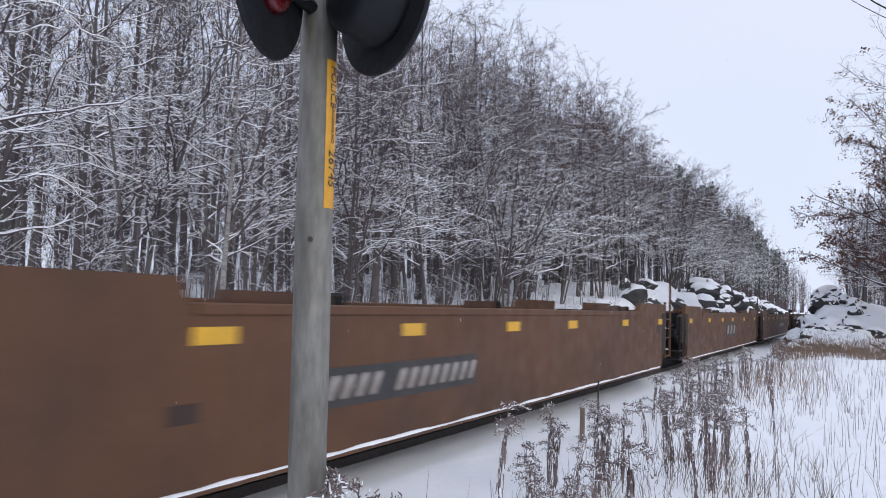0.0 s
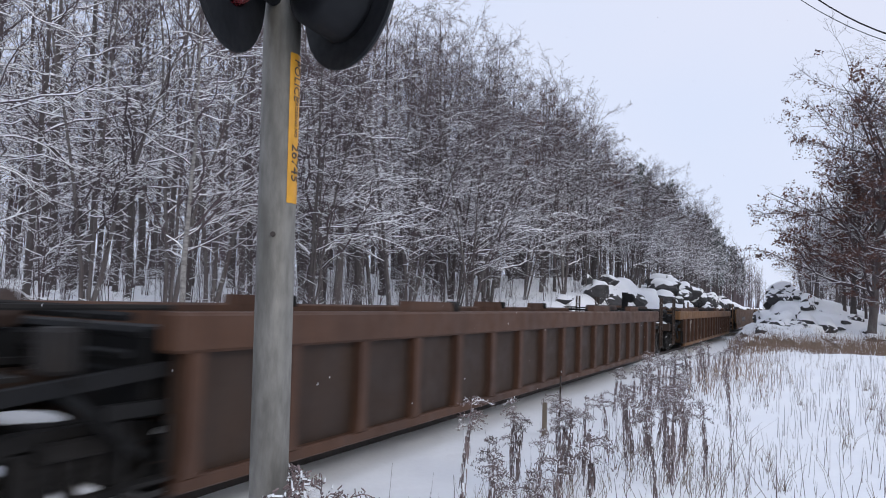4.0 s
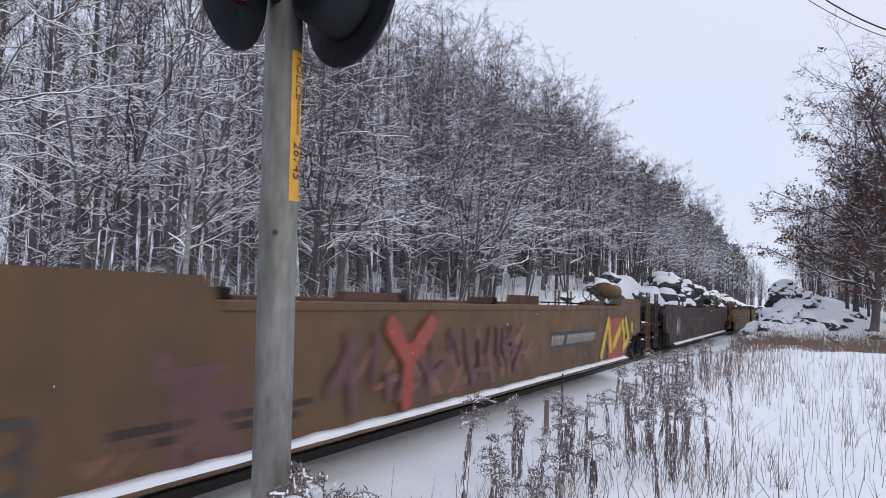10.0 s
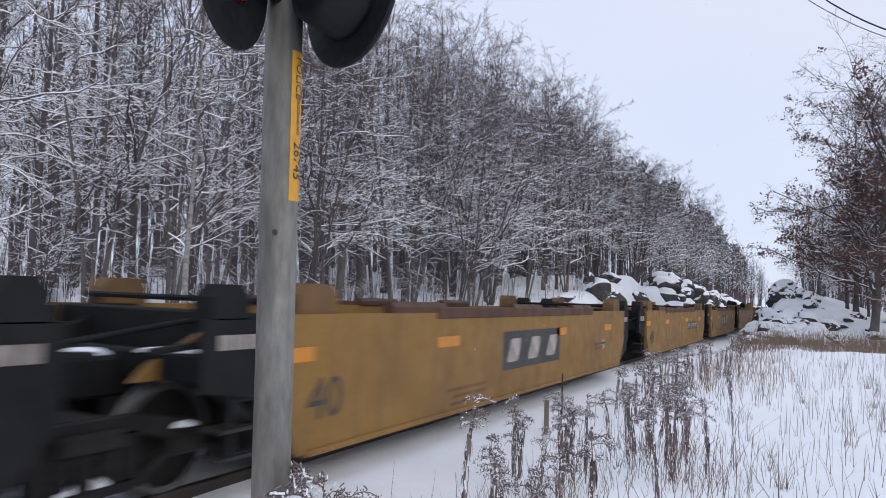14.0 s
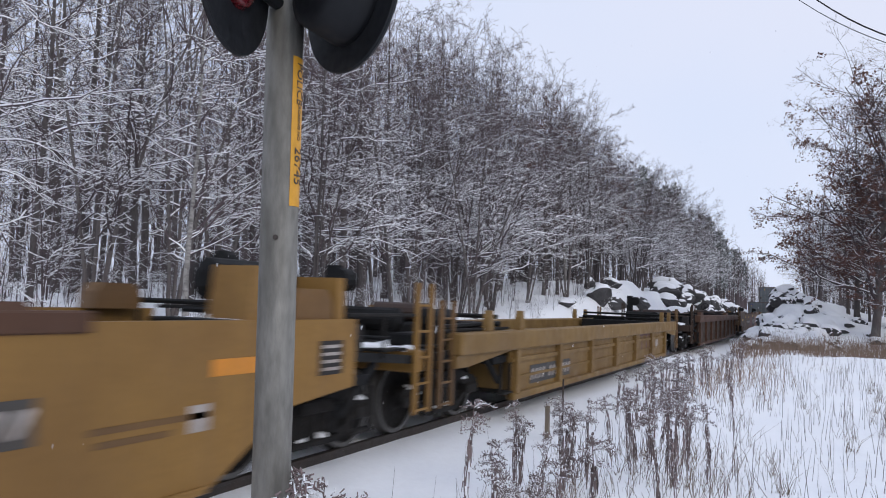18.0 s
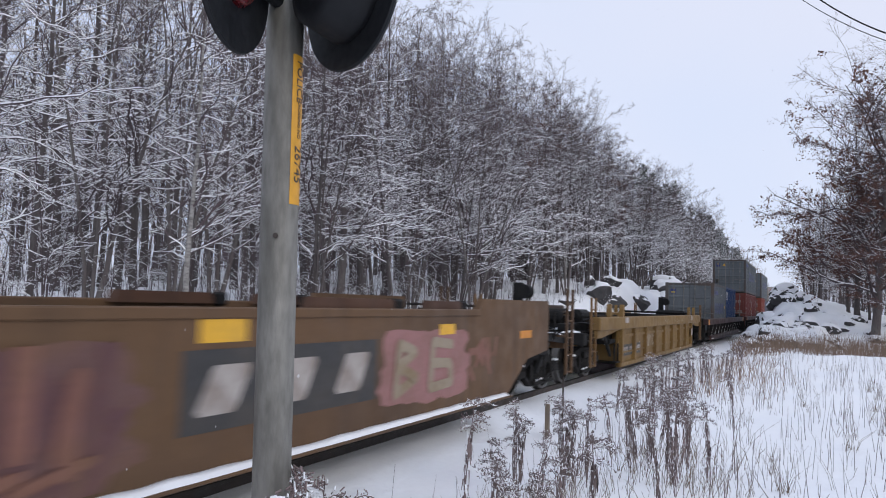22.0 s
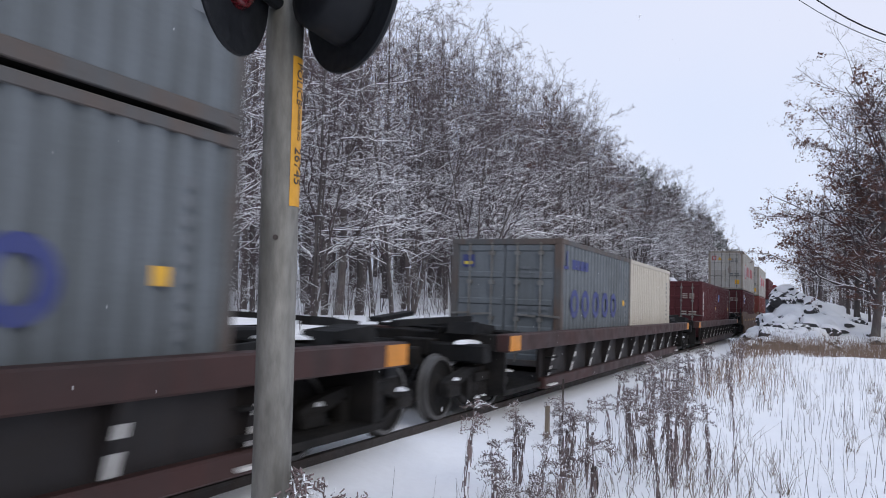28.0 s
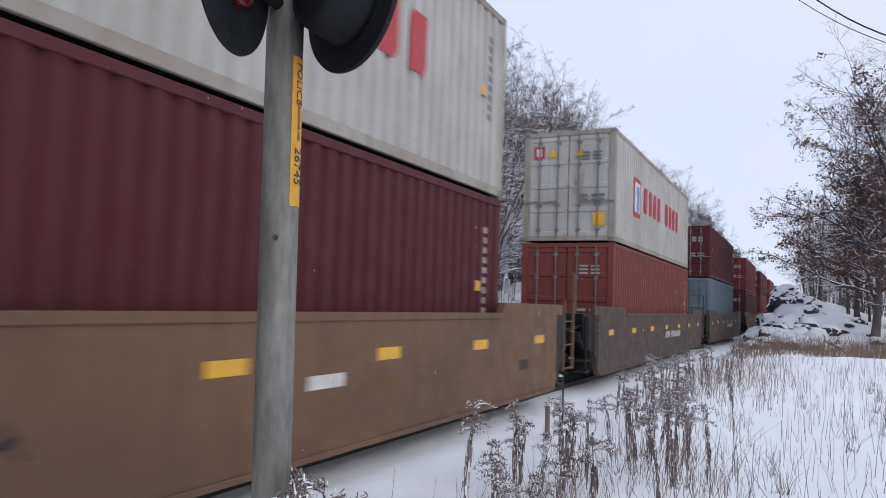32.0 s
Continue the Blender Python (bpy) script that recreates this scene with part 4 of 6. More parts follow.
                if q > 0:
                    for za, zb, mm in ((0.19, 0.36, WHITE), (0.46, 0.56, WHITE)):
                        xa, xb = [1.3635 + 0.14 * (v - 0.17) / (zt - 0.44 - z0) for v in (za, zb)]
                        part("reflector", Shape().prism([(xa, z0 + za), (xa + 0.005, z0 + za), (xb + 0.005, z0 + zb), (xb, z0 + zb)], "y", y - 0.045, y + 0.045), mm, p)
    part("floor", Shape().box(-inner, inner, -h + 0.3, h - (1.95 if tuck else 0.3), z0 + 0.02, z0 + 0.1), GRIME, car)
    for e, kind in ((-1, front), (1, back)):
        y0, y1 = sorted((e * (h - 0.35), e * (h - 0.27)))
        part("end_bulkhead", Shape().box(-inner, inner, y0, y1, 1.0 if tuck and e > 0 else z0 + 0.1, zt - 0.25), coat if style in ("low", "ribbed") else GRIME, car)
        if kind == "coupler":
            P, T = platforms[e > 0], trucks[e > 0]
            y0, y1 = sorted((e * (h - 0.3), e * (h + P)))
            if style == "oxide":
                s = Shape().box(-0.32, 0.32, *sorted((e * (h - 2.2), e * (h + 0.35))), 0.86, 1.12, c=0.02)
                s.box(-1.3, 1.3, *sorted((e * (h - 0.16), e * h)), zt - 0.27, zt - 0.01, c=0.02)
                part("end_platform", s, GRIME, car)
                part("deck", Shape().box(-1.28, -0.5, *sorted((e * (h - 2.1), e * (h - 0.2))), zt - 0.08, zt - 0.05).box(0.55, 1.28, *sorted((e * (h - 1.9), e * (h - 0.2))), zt - 0.16, zt - 0.12), GRIME, car)
                s = Shape().box(-0.35, 0.25, *sorted((e * (h - 1.75), e * (h - 0.9))), zt - 0.1, zt + 0.12, c=0.03)
                s.bar((-0.9, e * (h - 2.0), zt + 0.02), (-0.5, e * (h + 0.1), zt + 0.06), 0.09, 0.08).bar((0.7, e * (h - 2.0), zt - 0.06), (0.35, e * (h + 0.1), zt + 0.02), 0.07, 0.08)
                s.rod((-1.2, e * (h - 0.6), zt + 0.04), (1.2, e * (h - 0.6), zt + 0.0), 0.03).rod((-1.2, e * (h - 1.3), zt + 0.02), (1.2, e * (h - 1.3), zt - 0.03), 0.03)
                part("brake_rigging", s, BLACK, car)
                part("snow_patch", Shape().prism([(0.62, e * (h - 1.7)), (1.1, e * (h - 1.6)), (1.0, e * (h - 1.0)), (0.7, e * (h - 1.1))], "z", zt - 0.12, zt - 0.09), SNOW, car)
                part("end_reflector", Shape().box(1.525, 1.536, *sorted((e * (h - 0.45), e * (h - 0.02))), zt - 0.25, zt - 0.02), ORANGE, car)
                truck(car, e * (h - (1.2 if L > 19 and e < 0 else 0.08)))
                coupler(car, e * (h + 0.2), e)
                part("draft_cover", Shape().prism([(e * (h - 0.75), zt - 0.06), (e * (h - 0.65), zt + 0.1), (e * (h + 0.1), zt + 0.16), (e * (h + 0.2), zt - 0.02)], "x", 0.55, 1.0), BLACK, car)
                part("draft_arm", Shape().bar((0.55, e * (h - 0.6), zt + 0.2), (0.1, e * (h + 1.0), zt + 0.12), 0.16, 0.09), BLACK, car)
                part("draft_arm", Shape().bar((-0.7, e * (h - 0.8), zt + 0.24), (-0.25, e * (h + 1.0), zt + 0.16), 0.2, 0.07), BLACK, car)
                part("cross_beam", Shape().box(-1.25, 1.25, *sorted((e * (h + 0.02), e * (h + 0.3))), 0.8, 1.08, c=0.03), BLACK, car)
                snow_bit(car, 0.9, e * (h + 0.16), 1.09, 0.25, 0.1, 0.05)
                snow_bit(car, 0.5, e * (h - 0.9), zt + 0.02, 0.3, 0.15, 0.04)
                for k in range(3):
                    part("step", Shape().bar((1.42, e * (h - 2.1), 0.3 + 0.24 * k), (1.42, e * (h - 2.5), 0.3 + 0.24 * k), 0.12, 0.03), WHITE if k == 0 else GRIME, car)
                continue
            part("center_sill", Shape().box(-0.32, 0.32, y0, y1, 0.82, 1.06, c=0.02), BLACK if style == "low" else trim or coat, car)
            part("end_sill", Shape().box(-1.32, 1.32, *sorted((e * (h + P - 0.25), e * (h + P + 0.03))), 0.84, 1.1, c=0.02), BLACK if style == "low" else trim or coat, car)
            for k, zz in enumerate((1.1, 1.24, 1.38, 1.5)):
                yy = e * (h + 0.2 + 0.12 * (k % 2))
                part("brake_pipe", Shape().rod((-1.3, yy, zz), (1.3, yy, zz), 0.035), BLACK, car)
            part("end_panel", Shape().box(-1.2, 1.2, *sorted((e * (h - 0.25), e * (h + 0.1))), 0.75, min(zt, 1.42), c=0.02), BLACK, car)
            part("brake_cylinder", Shape().box(-0.95, 0.1, *sorted((e * (h + 0.25), e * (h + 0.85))), 1.06, 1.36, c=0.03), BLACK, car)
            part("brace", Shape().bar((1.3, e * h, 1.12), (1.3, e * (h + P - 0.25), 1.0), 0.08, 0.1), BLACK, car)
            if P > 2:
                for x in (-0.8, 0.8):
                    part("deck_beam", Shape().box(x - 0.16, x + 0.16, *sorted((e * h, e * (h + P - 0.2))), 1.08, 1.28, c=0.02), BLACK, car)
                    part("brake_pipe", Shape().rod((x * 1.5, e * h, 1.4), (x * 1.5, e * (h + P - 0.3), 1.36), 0.035), BLACK, car)
                part("air_reservoir", Shape().turn([(-0.5, 0.06), (-0.46, 0.16), (0.46, 0.16), (0.5, 0.06)], "x", (0.2, e * (h + 2.2), 1.44), 14), BLACK, car)
                part("cross_member", Shape().box(-1.34, 1.34, *sorted((e * (h + 1.0), e * (h + 1.25))), 0.9, 1.14, c=0.02), BLACK, car)
                part("brake_cylinder", Shape().turn([(-0.4, 0.06), (-0.36, 0.15), (0.3, 0.15), (0.34, 0.05)], "y", (0.9, e * (h + 1.5), 1.45), 14), BLACK, car)
                part("corner_post", Shape().bar((-0.3, e * (h + P - 0.25), 1.0), (-0.3, e * (h + P - 0.25), 2.15), 0.2, 0.14), BLACK, car)
                part("hand_brake", Shape().turn([(-0.15, 0.16), (0.1, 0.16), (0.15, 0.08)], "y", (-0.1, e * (h + P - 0.2), 1.95), 14), BLACK, car)
            part("brace", Shape().bar((1.3, e * h, 0.85), (1.3, e * (h + 0.5), 0.85), 0.08, 0.1), BLACK, car)
            part("brace", Shape().bar((1.25, e * (h + 0.1), 0.5), (1.25, e * (h + 0.75), 1.0), 0.06, 0.08), BLACK, car)
            part("brake_lever", Shape().bar((0.2, e * (h + 0.3), 1.12), (0.75, e * (h + P - 0.5), 1.2), 0.06, 0.05), GRIME, car)
            part("retainer_valve", Shape().box(0.85, 1.1, *sorted((e * (h + 0.5), e * (h + 0.75))), 1.1, 1.42, c=0.03), SOOT, car)
            snow_bit(car, 0.7, e * (h + P - 0.5), 1.135, 0.4, 0.18, 0.05)
            snow_bit(car, -0.5, e * (h + 0.55), 1.36, 0.3, 0.2, 0.04)
            snow_bit(car, 1.0, e * (h + P - 0.11), 1.1, 0.22, 0.1, 0.04)
            part("walkway", Shape().box(-1.2, 1.2, *sorted((e * (h + P - 0.75), e * (h + P - 0.2))), 1.1, 1.13), GRIME, car)
            if e < 0 or style == "ribbed":
                part("air_reservoir", Shape().turn([(-0.5, 0.06), (-0.46, 0.15), (0.46, 0.15), (0.5, 0.06)], "x", (-0.3, e * (h + 0.5), 1.52), 14), DARKBROWN, car)
            truck(car, e * (h + (P - 0.8 if T is None else T)))
            coupler(car, e * (h + P - 0.05), e)
            for q in (-1, 1):
                ladder(car, q * 1.38, e * (h + P - (0.13 if P < 2 else 0.45)), 0.36, zt + 0.42, GUIDE if style == "low" else trim or coat, 5, 0.34)
            r = Shape()
            for x in (-1.36, 1.36):
                r.rod((x, e * (h + 0.02), zt + 0.03), (x, e * (h + P - 0.3), zt + 0.03), 0.022)
                r.rod((x, e * (h + 0.75), 1.06), (x, e * (h + 0.75), zt + 0.03), 0.02)
            r.rod((-1.36, e * (h + 0.75), zt + 0.03), (1.36, e * (h + 0.75), zt + 0.03), 0.02)
            part("grab_rail", r, GRIME, car)
            st = Shape()
            st.bar((1.42, e * (h + 0.05), 0.36), (1.42, e * (h + 0.42), 0.36), 0.12, 0.03)
            st.bar((1.42, e * (h + 0.05), 0.36), (1.42, e * (h + 0.05), 0.8), 0.04, 0.03)
            st.bar((1.42, e * (h + 0.42), 0.36), (1.42, e * (h + 0.42), 0.8), 0.04, 0.03)
            part("stirrup_step", st, GRIME, car)
            if e < 0 and style == "smooth":
                w = Shape().rod((-0.75, e * (h + 1.3), 1.1), (-0.75, e * (h + 1.3), 1.95), 0.03)
                n = 18
                ring = [(-0.75 + 0.24 * math.cos(6.2832 * k / n), e * (h + 1.42), 1.95 + 0.24 * math.sin(6.2832 * k / n)) for k in range(n)]
                for k in range(n):
                    w.rod(ring[k], ring[(k + 1) % n], 0.018)
                for k in range(0, n, 6):
                    w.rod(ring[k], (-0.75, e * (h + 1.42), 1.95), 0.014)
                part("brake_wheel", w, BLACK, car)
        else:
            y0, y1 = sorted((e * (h - 0.3), e * (h + 1.05)))
            part("draft_sill", Shape().box(-0.42, 0.42, y0, y1, 0.78, 1.12, c=0.03), BLACK, car)
            for x in (-0.85, 0.85):
                part("gusset", Shape().prism([(e * h, 0.95), (e * (h + 0.9), 0.95), (e * (h + 0.75), 1.08), (e * h, 1.42)], "x", x - 0.03, x + 0.03), GOLD if style == "gold" and x > 0 else BLACK, car)
            part("end_sill", Shape().box(-1.3, 1.3, *sorted((e * (h - 0.2), e * (h + 0.06))), 0.75, zt, c=0.02), BLACK, car)
            part("cross_member", Shape().box(-1.36, 1.36, *sorted((e * (h + 0.5), e * (h + 0.66))), 0.95, 1.18, c=0.02), BLACK, car)
            part("side_brace", Shape().bar((1.36, e * (h - 0.05), 0.5), (1.36, e * (h + 0.62), 1.0), 0.07, 0.09), BLACK, car)
            part("brake_pipe", Shape().rod((1.25, e * (h + 0.02), 1.3), (1.25, e * (h + 1.1), 1.22), 0.03), BLACK, car)
            part("brake_pipe", Shape().rod((0.6, e * (h + 0.02), 1.42), (0.45, e * (h + 1.15), 1.25), 0.025), BLACK, car)
            snow_bit(car, 0.95, e * (h + 0.58), 1.18, 0.3, 0.08, 0.04)
            snow_bit(car, 0.1, e * (h + 0.75), 1.12, 0.25, 0.2, 0.05)
            if kind == "own":
                truck(car, e * (h + 1.25))
                part("brake_cylinder", Shape().turn([(-0.32, 0.05), (-0.28, 0.13), (0.25, 0.13), (0.3, 0.06)], "x", (0.75, e * (h + 0.34), 1.36), 12), BLACK, car)
                part("control_valve", Shape().box(0.2, 0.5, *sorted((e * (h + 0.7), e * (h + 0.98))), 1.12, 1.5, c=0.04), SOOT, car)
                if style == "gold":
                    ladder(car, 1.3, e * (h + 0.4), 0.5, zt, BLACK, 4, 0.36)
                else:
                    ladder(car, 1.42, e * (h + 0.61), 0.48, zt + 0.26, coat, 3, 0.58, 0.55)
            else:
                ladder(car, 1.42, e * (h + 0.24), 0.34, zt - 0.1, BLACK, 5, 0.3)
                for k in range(2):
                    part("step", Shape().box(1.2, 1.45, *sorted((e * (h + 0.1), e * (h + 0.5))), 0.34 + 0.22 * k, 0.37 + 0.22 * k), SOOT, car)
    return car


def run(ob, S):
    """Gives a thing its place in the train: S metres from the camera's abreast at the clip's start."""
    MOVING.append((ob, S))
    ob.matrix_basis = pose(0, S, ob.location.z)
    return ob


def span(style, s0, s1, coat, front, back, label, **kw):
    car = car_body(style, s1 - s0, coat, front, back, label=label, **kw)
    return run(car, (s0 + s1) / 2)


def reflectors(car, L, z, n, mat=YELLOW, w=0.45, h=0.13):
    for k in range(n):
        mark(car, -L / 2 + 1.2 + (L - 2.4) * k / (n - 1), z, w, h, mat)


STRIPE = material("faded_orange_stripe", (0.11, 0.05, 0.036), 0.6, dirt=(0.06, 0.034, 0.03), dirt_scale=5, dirt_amount=0.8)
PINK = material("pink_spray", (0.3, 0.14, 0.13), 0.6, dirt=(0.2, 0.1, 0.075), dirt_scale=3)
PURPLE = material("purple_spray", (0.1, 0.04, 0.042), 0.6, dirt=(0.15, 0.07, 0.05), dirt_scale=3)
SCARLET = material("red_spray", (0.29, 0.05, 0.033), 0.6, dirt=(0.25, 0.07, 0.04), dirt_scale=3)
LEMON = material("yellow_spray", (0.55, 0.42, 0.04), 0.6, dirt=(0.4, 0.27, 0.06), dirt_scale=3)

HAZEPURPLE = material("faded_purple_spray", (0.125, 0.06, 0.05), 0.65, dirt=(0.16, 0.08, 0.04), dirt_scale=1.8, dirt_amount=0.9)
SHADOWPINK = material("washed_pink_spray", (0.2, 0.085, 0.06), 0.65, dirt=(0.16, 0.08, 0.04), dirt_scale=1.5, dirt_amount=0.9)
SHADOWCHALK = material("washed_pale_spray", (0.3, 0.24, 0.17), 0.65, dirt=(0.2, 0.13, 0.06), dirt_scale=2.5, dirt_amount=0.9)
PALEBROWN = paint("pale_brown_car_paint", (0.155, 0.087, 0.049), (0.105, 0.06, 0.042), 0.6)
WORNBROWN = paint("grey_brown_car_paint", (0.085, 0.055, 0.04), (0.055, 0.038, 0.03), 0.6)
DIRTYTAN = paint("dirty_tan_car_paint", (0.125, 0.068, 0.032), (0.075, 0.045, 0.028), 0.6)
DULLGOLD = paint("dirty_yellow_car_paint", (0.2, 0.118, 0.036), (0.13, 0.075, 0.03), 0.5)


def at_stations(car, mid, z, stations, mat=YELLOW, w=0.42, h=0.13):
    """Reflectors, by their places along the train."""
    for y in stations:
        mark(car, y - mid, z, w, h, mat)


STROKES = []


def stroke(car, y0, z0, y1, z1, wide, mat, d=0.004, x=1.5):
    """One broad sprayed stroke from one point of the side to another."""
    p, q = Vector((0, y0, z0)), Vector((0, y1, z1))
    d += 0.0009 * (len(STROKES) % 12)
    STROKES.append(d)
    u = (q - p).normalized()
    n = Vector((0, -u.z, u.y)) * wide / 2
    pts = [p - n * 0.6 - u * wide * 0.3, p + n * 0.6 - u * wide * 0.3, p + n, q + n, q + n * 0.6 + u * wide * 0.3, q - n * 0.6 + u * wide * 0.3, q - n, p - n]
    tagged(part("graffiti", Shape().add([(x + d, v.y, v.z) for v in pts], [tuple(range(8))]), mat, car), kind="stuff")


def patch(car, y, z, w, h, mat, seed, d=0.002, x=1.5):
    """A ragged field of sprayed colour under the letters."""
    r = random.Random(seed)
    n = 44
    pts = []
    for k in range(n):
        a = 6.2832 * k / n
        c, q = math.cos(a), math.sin(a)
        f = 1.0 / max(abs(c), abs(q)) ** 0.8 * r.uniform(0.86, 1.02)
        pts.append((x + d, y + w / 2 * c * f, min(max(z + h / 2 * q * f, z - h / 2), z + h / 2)))
    tagged(part("graffiti", Shape().add([(x + d, y, z)] + pts, [(0, 1 + k, 1 + (k + 1) % n) for k in range(n)]), mat, car), kind="stuff")


def edge_blocks(car, L, zt, spots):
    """Raised guide blocks along the inner edge of the top, with dark fittings at their ends."""
    for y, ln in spots:
        for q in (-1, 1):
            part("guide_block", Shape().prism([(y - ln / 2, zt - 0.02), (y - ln / 2 + 0.05, zt + 0.12), (y + ln / 2 - 0.05, zt + 0.12), (y + ln / 2, zt - 0.02)], "x", *sorted((q * 1.3, q * 1.44))), RUST, car)
            part("guide_pivot", Shape().box(*sorted((q * 1.28, q * 1.42)), y + ln / 2 + 0.04, y + ln / 2 + 0.24, zt - 0.05, zt + 0.13, c=0.03), BLACK, car)


# brown three-unit car
for s0, s1, f, b, spots, py, pz, pw, ph in (
        (0.9, 18.0, "own", "own", (0.9, 3.65, 6.33, 8.9, 11.29, 14.45, 17.5), 6.36, 0.9, 2.9, 0.36),
        (20.5, 37.85, "joint", "own", (21.28, 24.41, 27.11, 29.6, 33.0, 36.73), 29.2, 1.02, 2.4, 0.52),
        (40.2, 58.55, "joint", "coupler", (40.84, 43.6, 46.2, 48.61, 51.67, 54.2, 56.3), 51.9, 0.95, 3.2, 0.36)):
    c = span("smooth", s0, s1, BROWN, f, b, "empty brown smooth-sided well car with yellow reflectors", z0=0.28, zt=1.62, hump_len=2.4, trim=SOOT, ledge=0.02, tuck=s0 > 40, trucks=(None, 0.85))
    L, mid = s1 - s0, (s0 + s1) / 2
    at_stations(c, mid, 1.4, spots)
    if s0 == 20.5:
        plate_of_bars(c, py - mid, pz, pw, ph, n=3, gaps=(), mat=CHALK)
    else:
        plate_of_bars(c, py - mid, pz, pw, ph, mat=CHALK)
    mark(c, -L / 2 + 2.5, 0.86, 0.26, 0.14, DARKBROWN, "notice")
    mark(c, L / 2 - 0.7, 1.22, 0.3, 0.18, DARKBROWN, "notice")
    edge_blocks(c, L, 1.62, ((-L / 2 + 3.5, 1.3), (L / 2 - 4.5, 1.3)))
# two ribbed cars
for s0, s1 in ((62.75, 81.0), (87.0, 104.8)):
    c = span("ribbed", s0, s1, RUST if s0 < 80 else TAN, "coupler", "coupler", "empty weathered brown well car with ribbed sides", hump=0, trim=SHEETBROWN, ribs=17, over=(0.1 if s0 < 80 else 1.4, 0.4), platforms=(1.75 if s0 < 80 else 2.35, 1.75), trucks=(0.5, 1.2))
    if s0 > 80:
        spray(c, 91.75 - 95.9, 1.0, 0.55, 0.5, 3, CHALK, n=16, x=1.422)
        spray(c, 92.75 - 95.9, 1.03, 0.6, 0.45, 4, CHALK, n=20, x=1.422)
        spray(c, 88.75 - 95.9, 0.98, 0.7, 0.7, 24, CHALK, n=16, x=1.422)
        edge_blocks(c, s1 - s0, 1.54, ((-8.0, 3.2),))
    edge_blocks(c, s1 - s0, 1.54, ((-5.2, 1.2), (3.0, 1.4), (6.4, 1.0)))
# tan three-unit car
for s0, s1, f, b, py in ((109.9, 127.4, "coupler", "own", 115.85), (130.0, 146.5, "joint", "own", None), (149.2, 167.0, "joint", "coupler", 160.95)):
    c = span("smooth", s0, s1, TAN if s0 < 149 else DIRTYTAN, f, b, "empty tan smooth-sided well car" if s0 < 120 else "empty tan smooth-sided well car with spray-painted tags", z0=0.34, zt=1.6, ledge=0.14, hump=0.2 if s0 > 149 else 0.1,
             hump_len=2.2 if s0 > 120 else 3.3, tuck=s0 > 149, over=(0.42 if s0 < 120 else 0.0, 0.0), trucks=(None, 0.0))
    L, mid = s1 - s0, (s0 + s1) / 2
    if py:
        plate_of_bars(c, py - mid, 0.98, 2.9, 0.3, mat=CHALK)
    if s0 < 149:
        mark(c, L / 2 - 1.05, 0.66, 0.34, 0.26, CHALK, "notice")
    else:
        mark(c, 166.0 - mid, 1.08, 0.16, 0.28, LEMON, "notice")
    mark(c, L / 2 - 0.6, 1.2, 0.28, 0.3, GUIDE, "notice")
    edge_blocks(c, L, 1.6, ((-L / 2 + 4.6, 1.1), (L / 2 - 4.2, 1.2)))
    for y0, y1, z in ((-0.42, -0.3, 0.72), (-0.4, -0.31, 0.62)):
        mark(c, (y0 + y1) / 2 * L, z, (y1 - y0) * L, 0.06, DARKBROWN, "stripe")
    if s0 == 109.9:
        part("corner_panel", Shape().box(1.5, 1.505, -L / 2 + 0.02, -L / 2 + 0.42, 0.62, 1.02), GUIDE, c)
    if s0 == 130.0:
        for y0, z0, y1, z1 in ((138.6, 1.28, 139.2, 1.3), (138.95, 1.28, 138.9, 0.72), (138.9, 0.72, 138.62, 0.8), (139.3, 1.3, 139.95, 1.32), (139.62, 1.3, 139.58, 0.74), (140.05, 1.32, 140.55, 0.78), (140.55, 1.34, 140.02, 0.76)):
            stroke(c, y0 - mid, z0, y1 - mid, z1, 0.13, PURPLE)
        for k in range(9):
            a0, a1 = 0.6 + 0.55 * k, 0.6 + 0.55 * (k + 1)
            stroke(c, 136.74 - mid + 0.2 * math.cos(a0), 1.02 + 0.2 * math.sin(a0), 136.74 - mid + 0.2 * math.cos(a1), 1.02 + 0.2 * math.sin(a1), 0.09, DARKBROWN)
    if s0 == 149.2:
        figure(c, "53", 149.85 - mid, 0.66, 0.7, PLATE)
        spray(c, 151.5 - mid, 0.82, 0.8, 0.9, 11, PURPLE, n=14)
        spray(c, 150.9 - mid, 0.5, 1.2, 0.3, 14, SHADOWPINK, n=10)
        spray(c, 155.7 - mid, 0.9, 6.0, 0.8, 12, SHADOWPINK, PURPLE, n=60)
        for y0, z0, y1, z1 in ((154.0, 1.38, 154.42, 1.0), (154.95, 1.38, 154.45, 1.0), (154.43, 1.0, 154.4, 0.5)):
            stroke(c, y0 - mid, z0, y1 - mid, z1, 0.24, SCARLET, 0.04)
        for y0, z0, y1, z1 in ((162.9, 0.5, 163.5, 1.3), (163.5, 1.3, 163.75, 0.6), (164.0, 0.7, 164.9, 1.25)):
            stroke(c, y0 - mid, z0, y1 - mid, z1, 0.2, LEMON, 0.012)
        patch(c, 164.3 - mid, 0.86, 1.9, 1.02, SCARLET, 3, 0.018)
        for y0, z0, y1, z1 in ((164.75, 1.15, 165.0, 0.95), (165.1, 1.3, 165.45, 0.8), (165.45, 0.8, 164.9, 0.6), (164.95, 1.0, 165.0, 0.65)):
            stroke(c, y0 - mid, z0, y1 - mid, z1, 0.19, LEMON, 0.03)
        part("air_tank", Shape().turn([(-0.55, 0.1), (-0.5, 0.19), (0.5, 0.19), (0.55, 0.1)], "y", (0.8, 166.5 - mid, 1.99), 28), GUIDE, c, smooth=True)
    figure(c, "53", -L / 2 + 1.5, 0.72, 0.55, DARKBROWN) if s0 < 149 else None
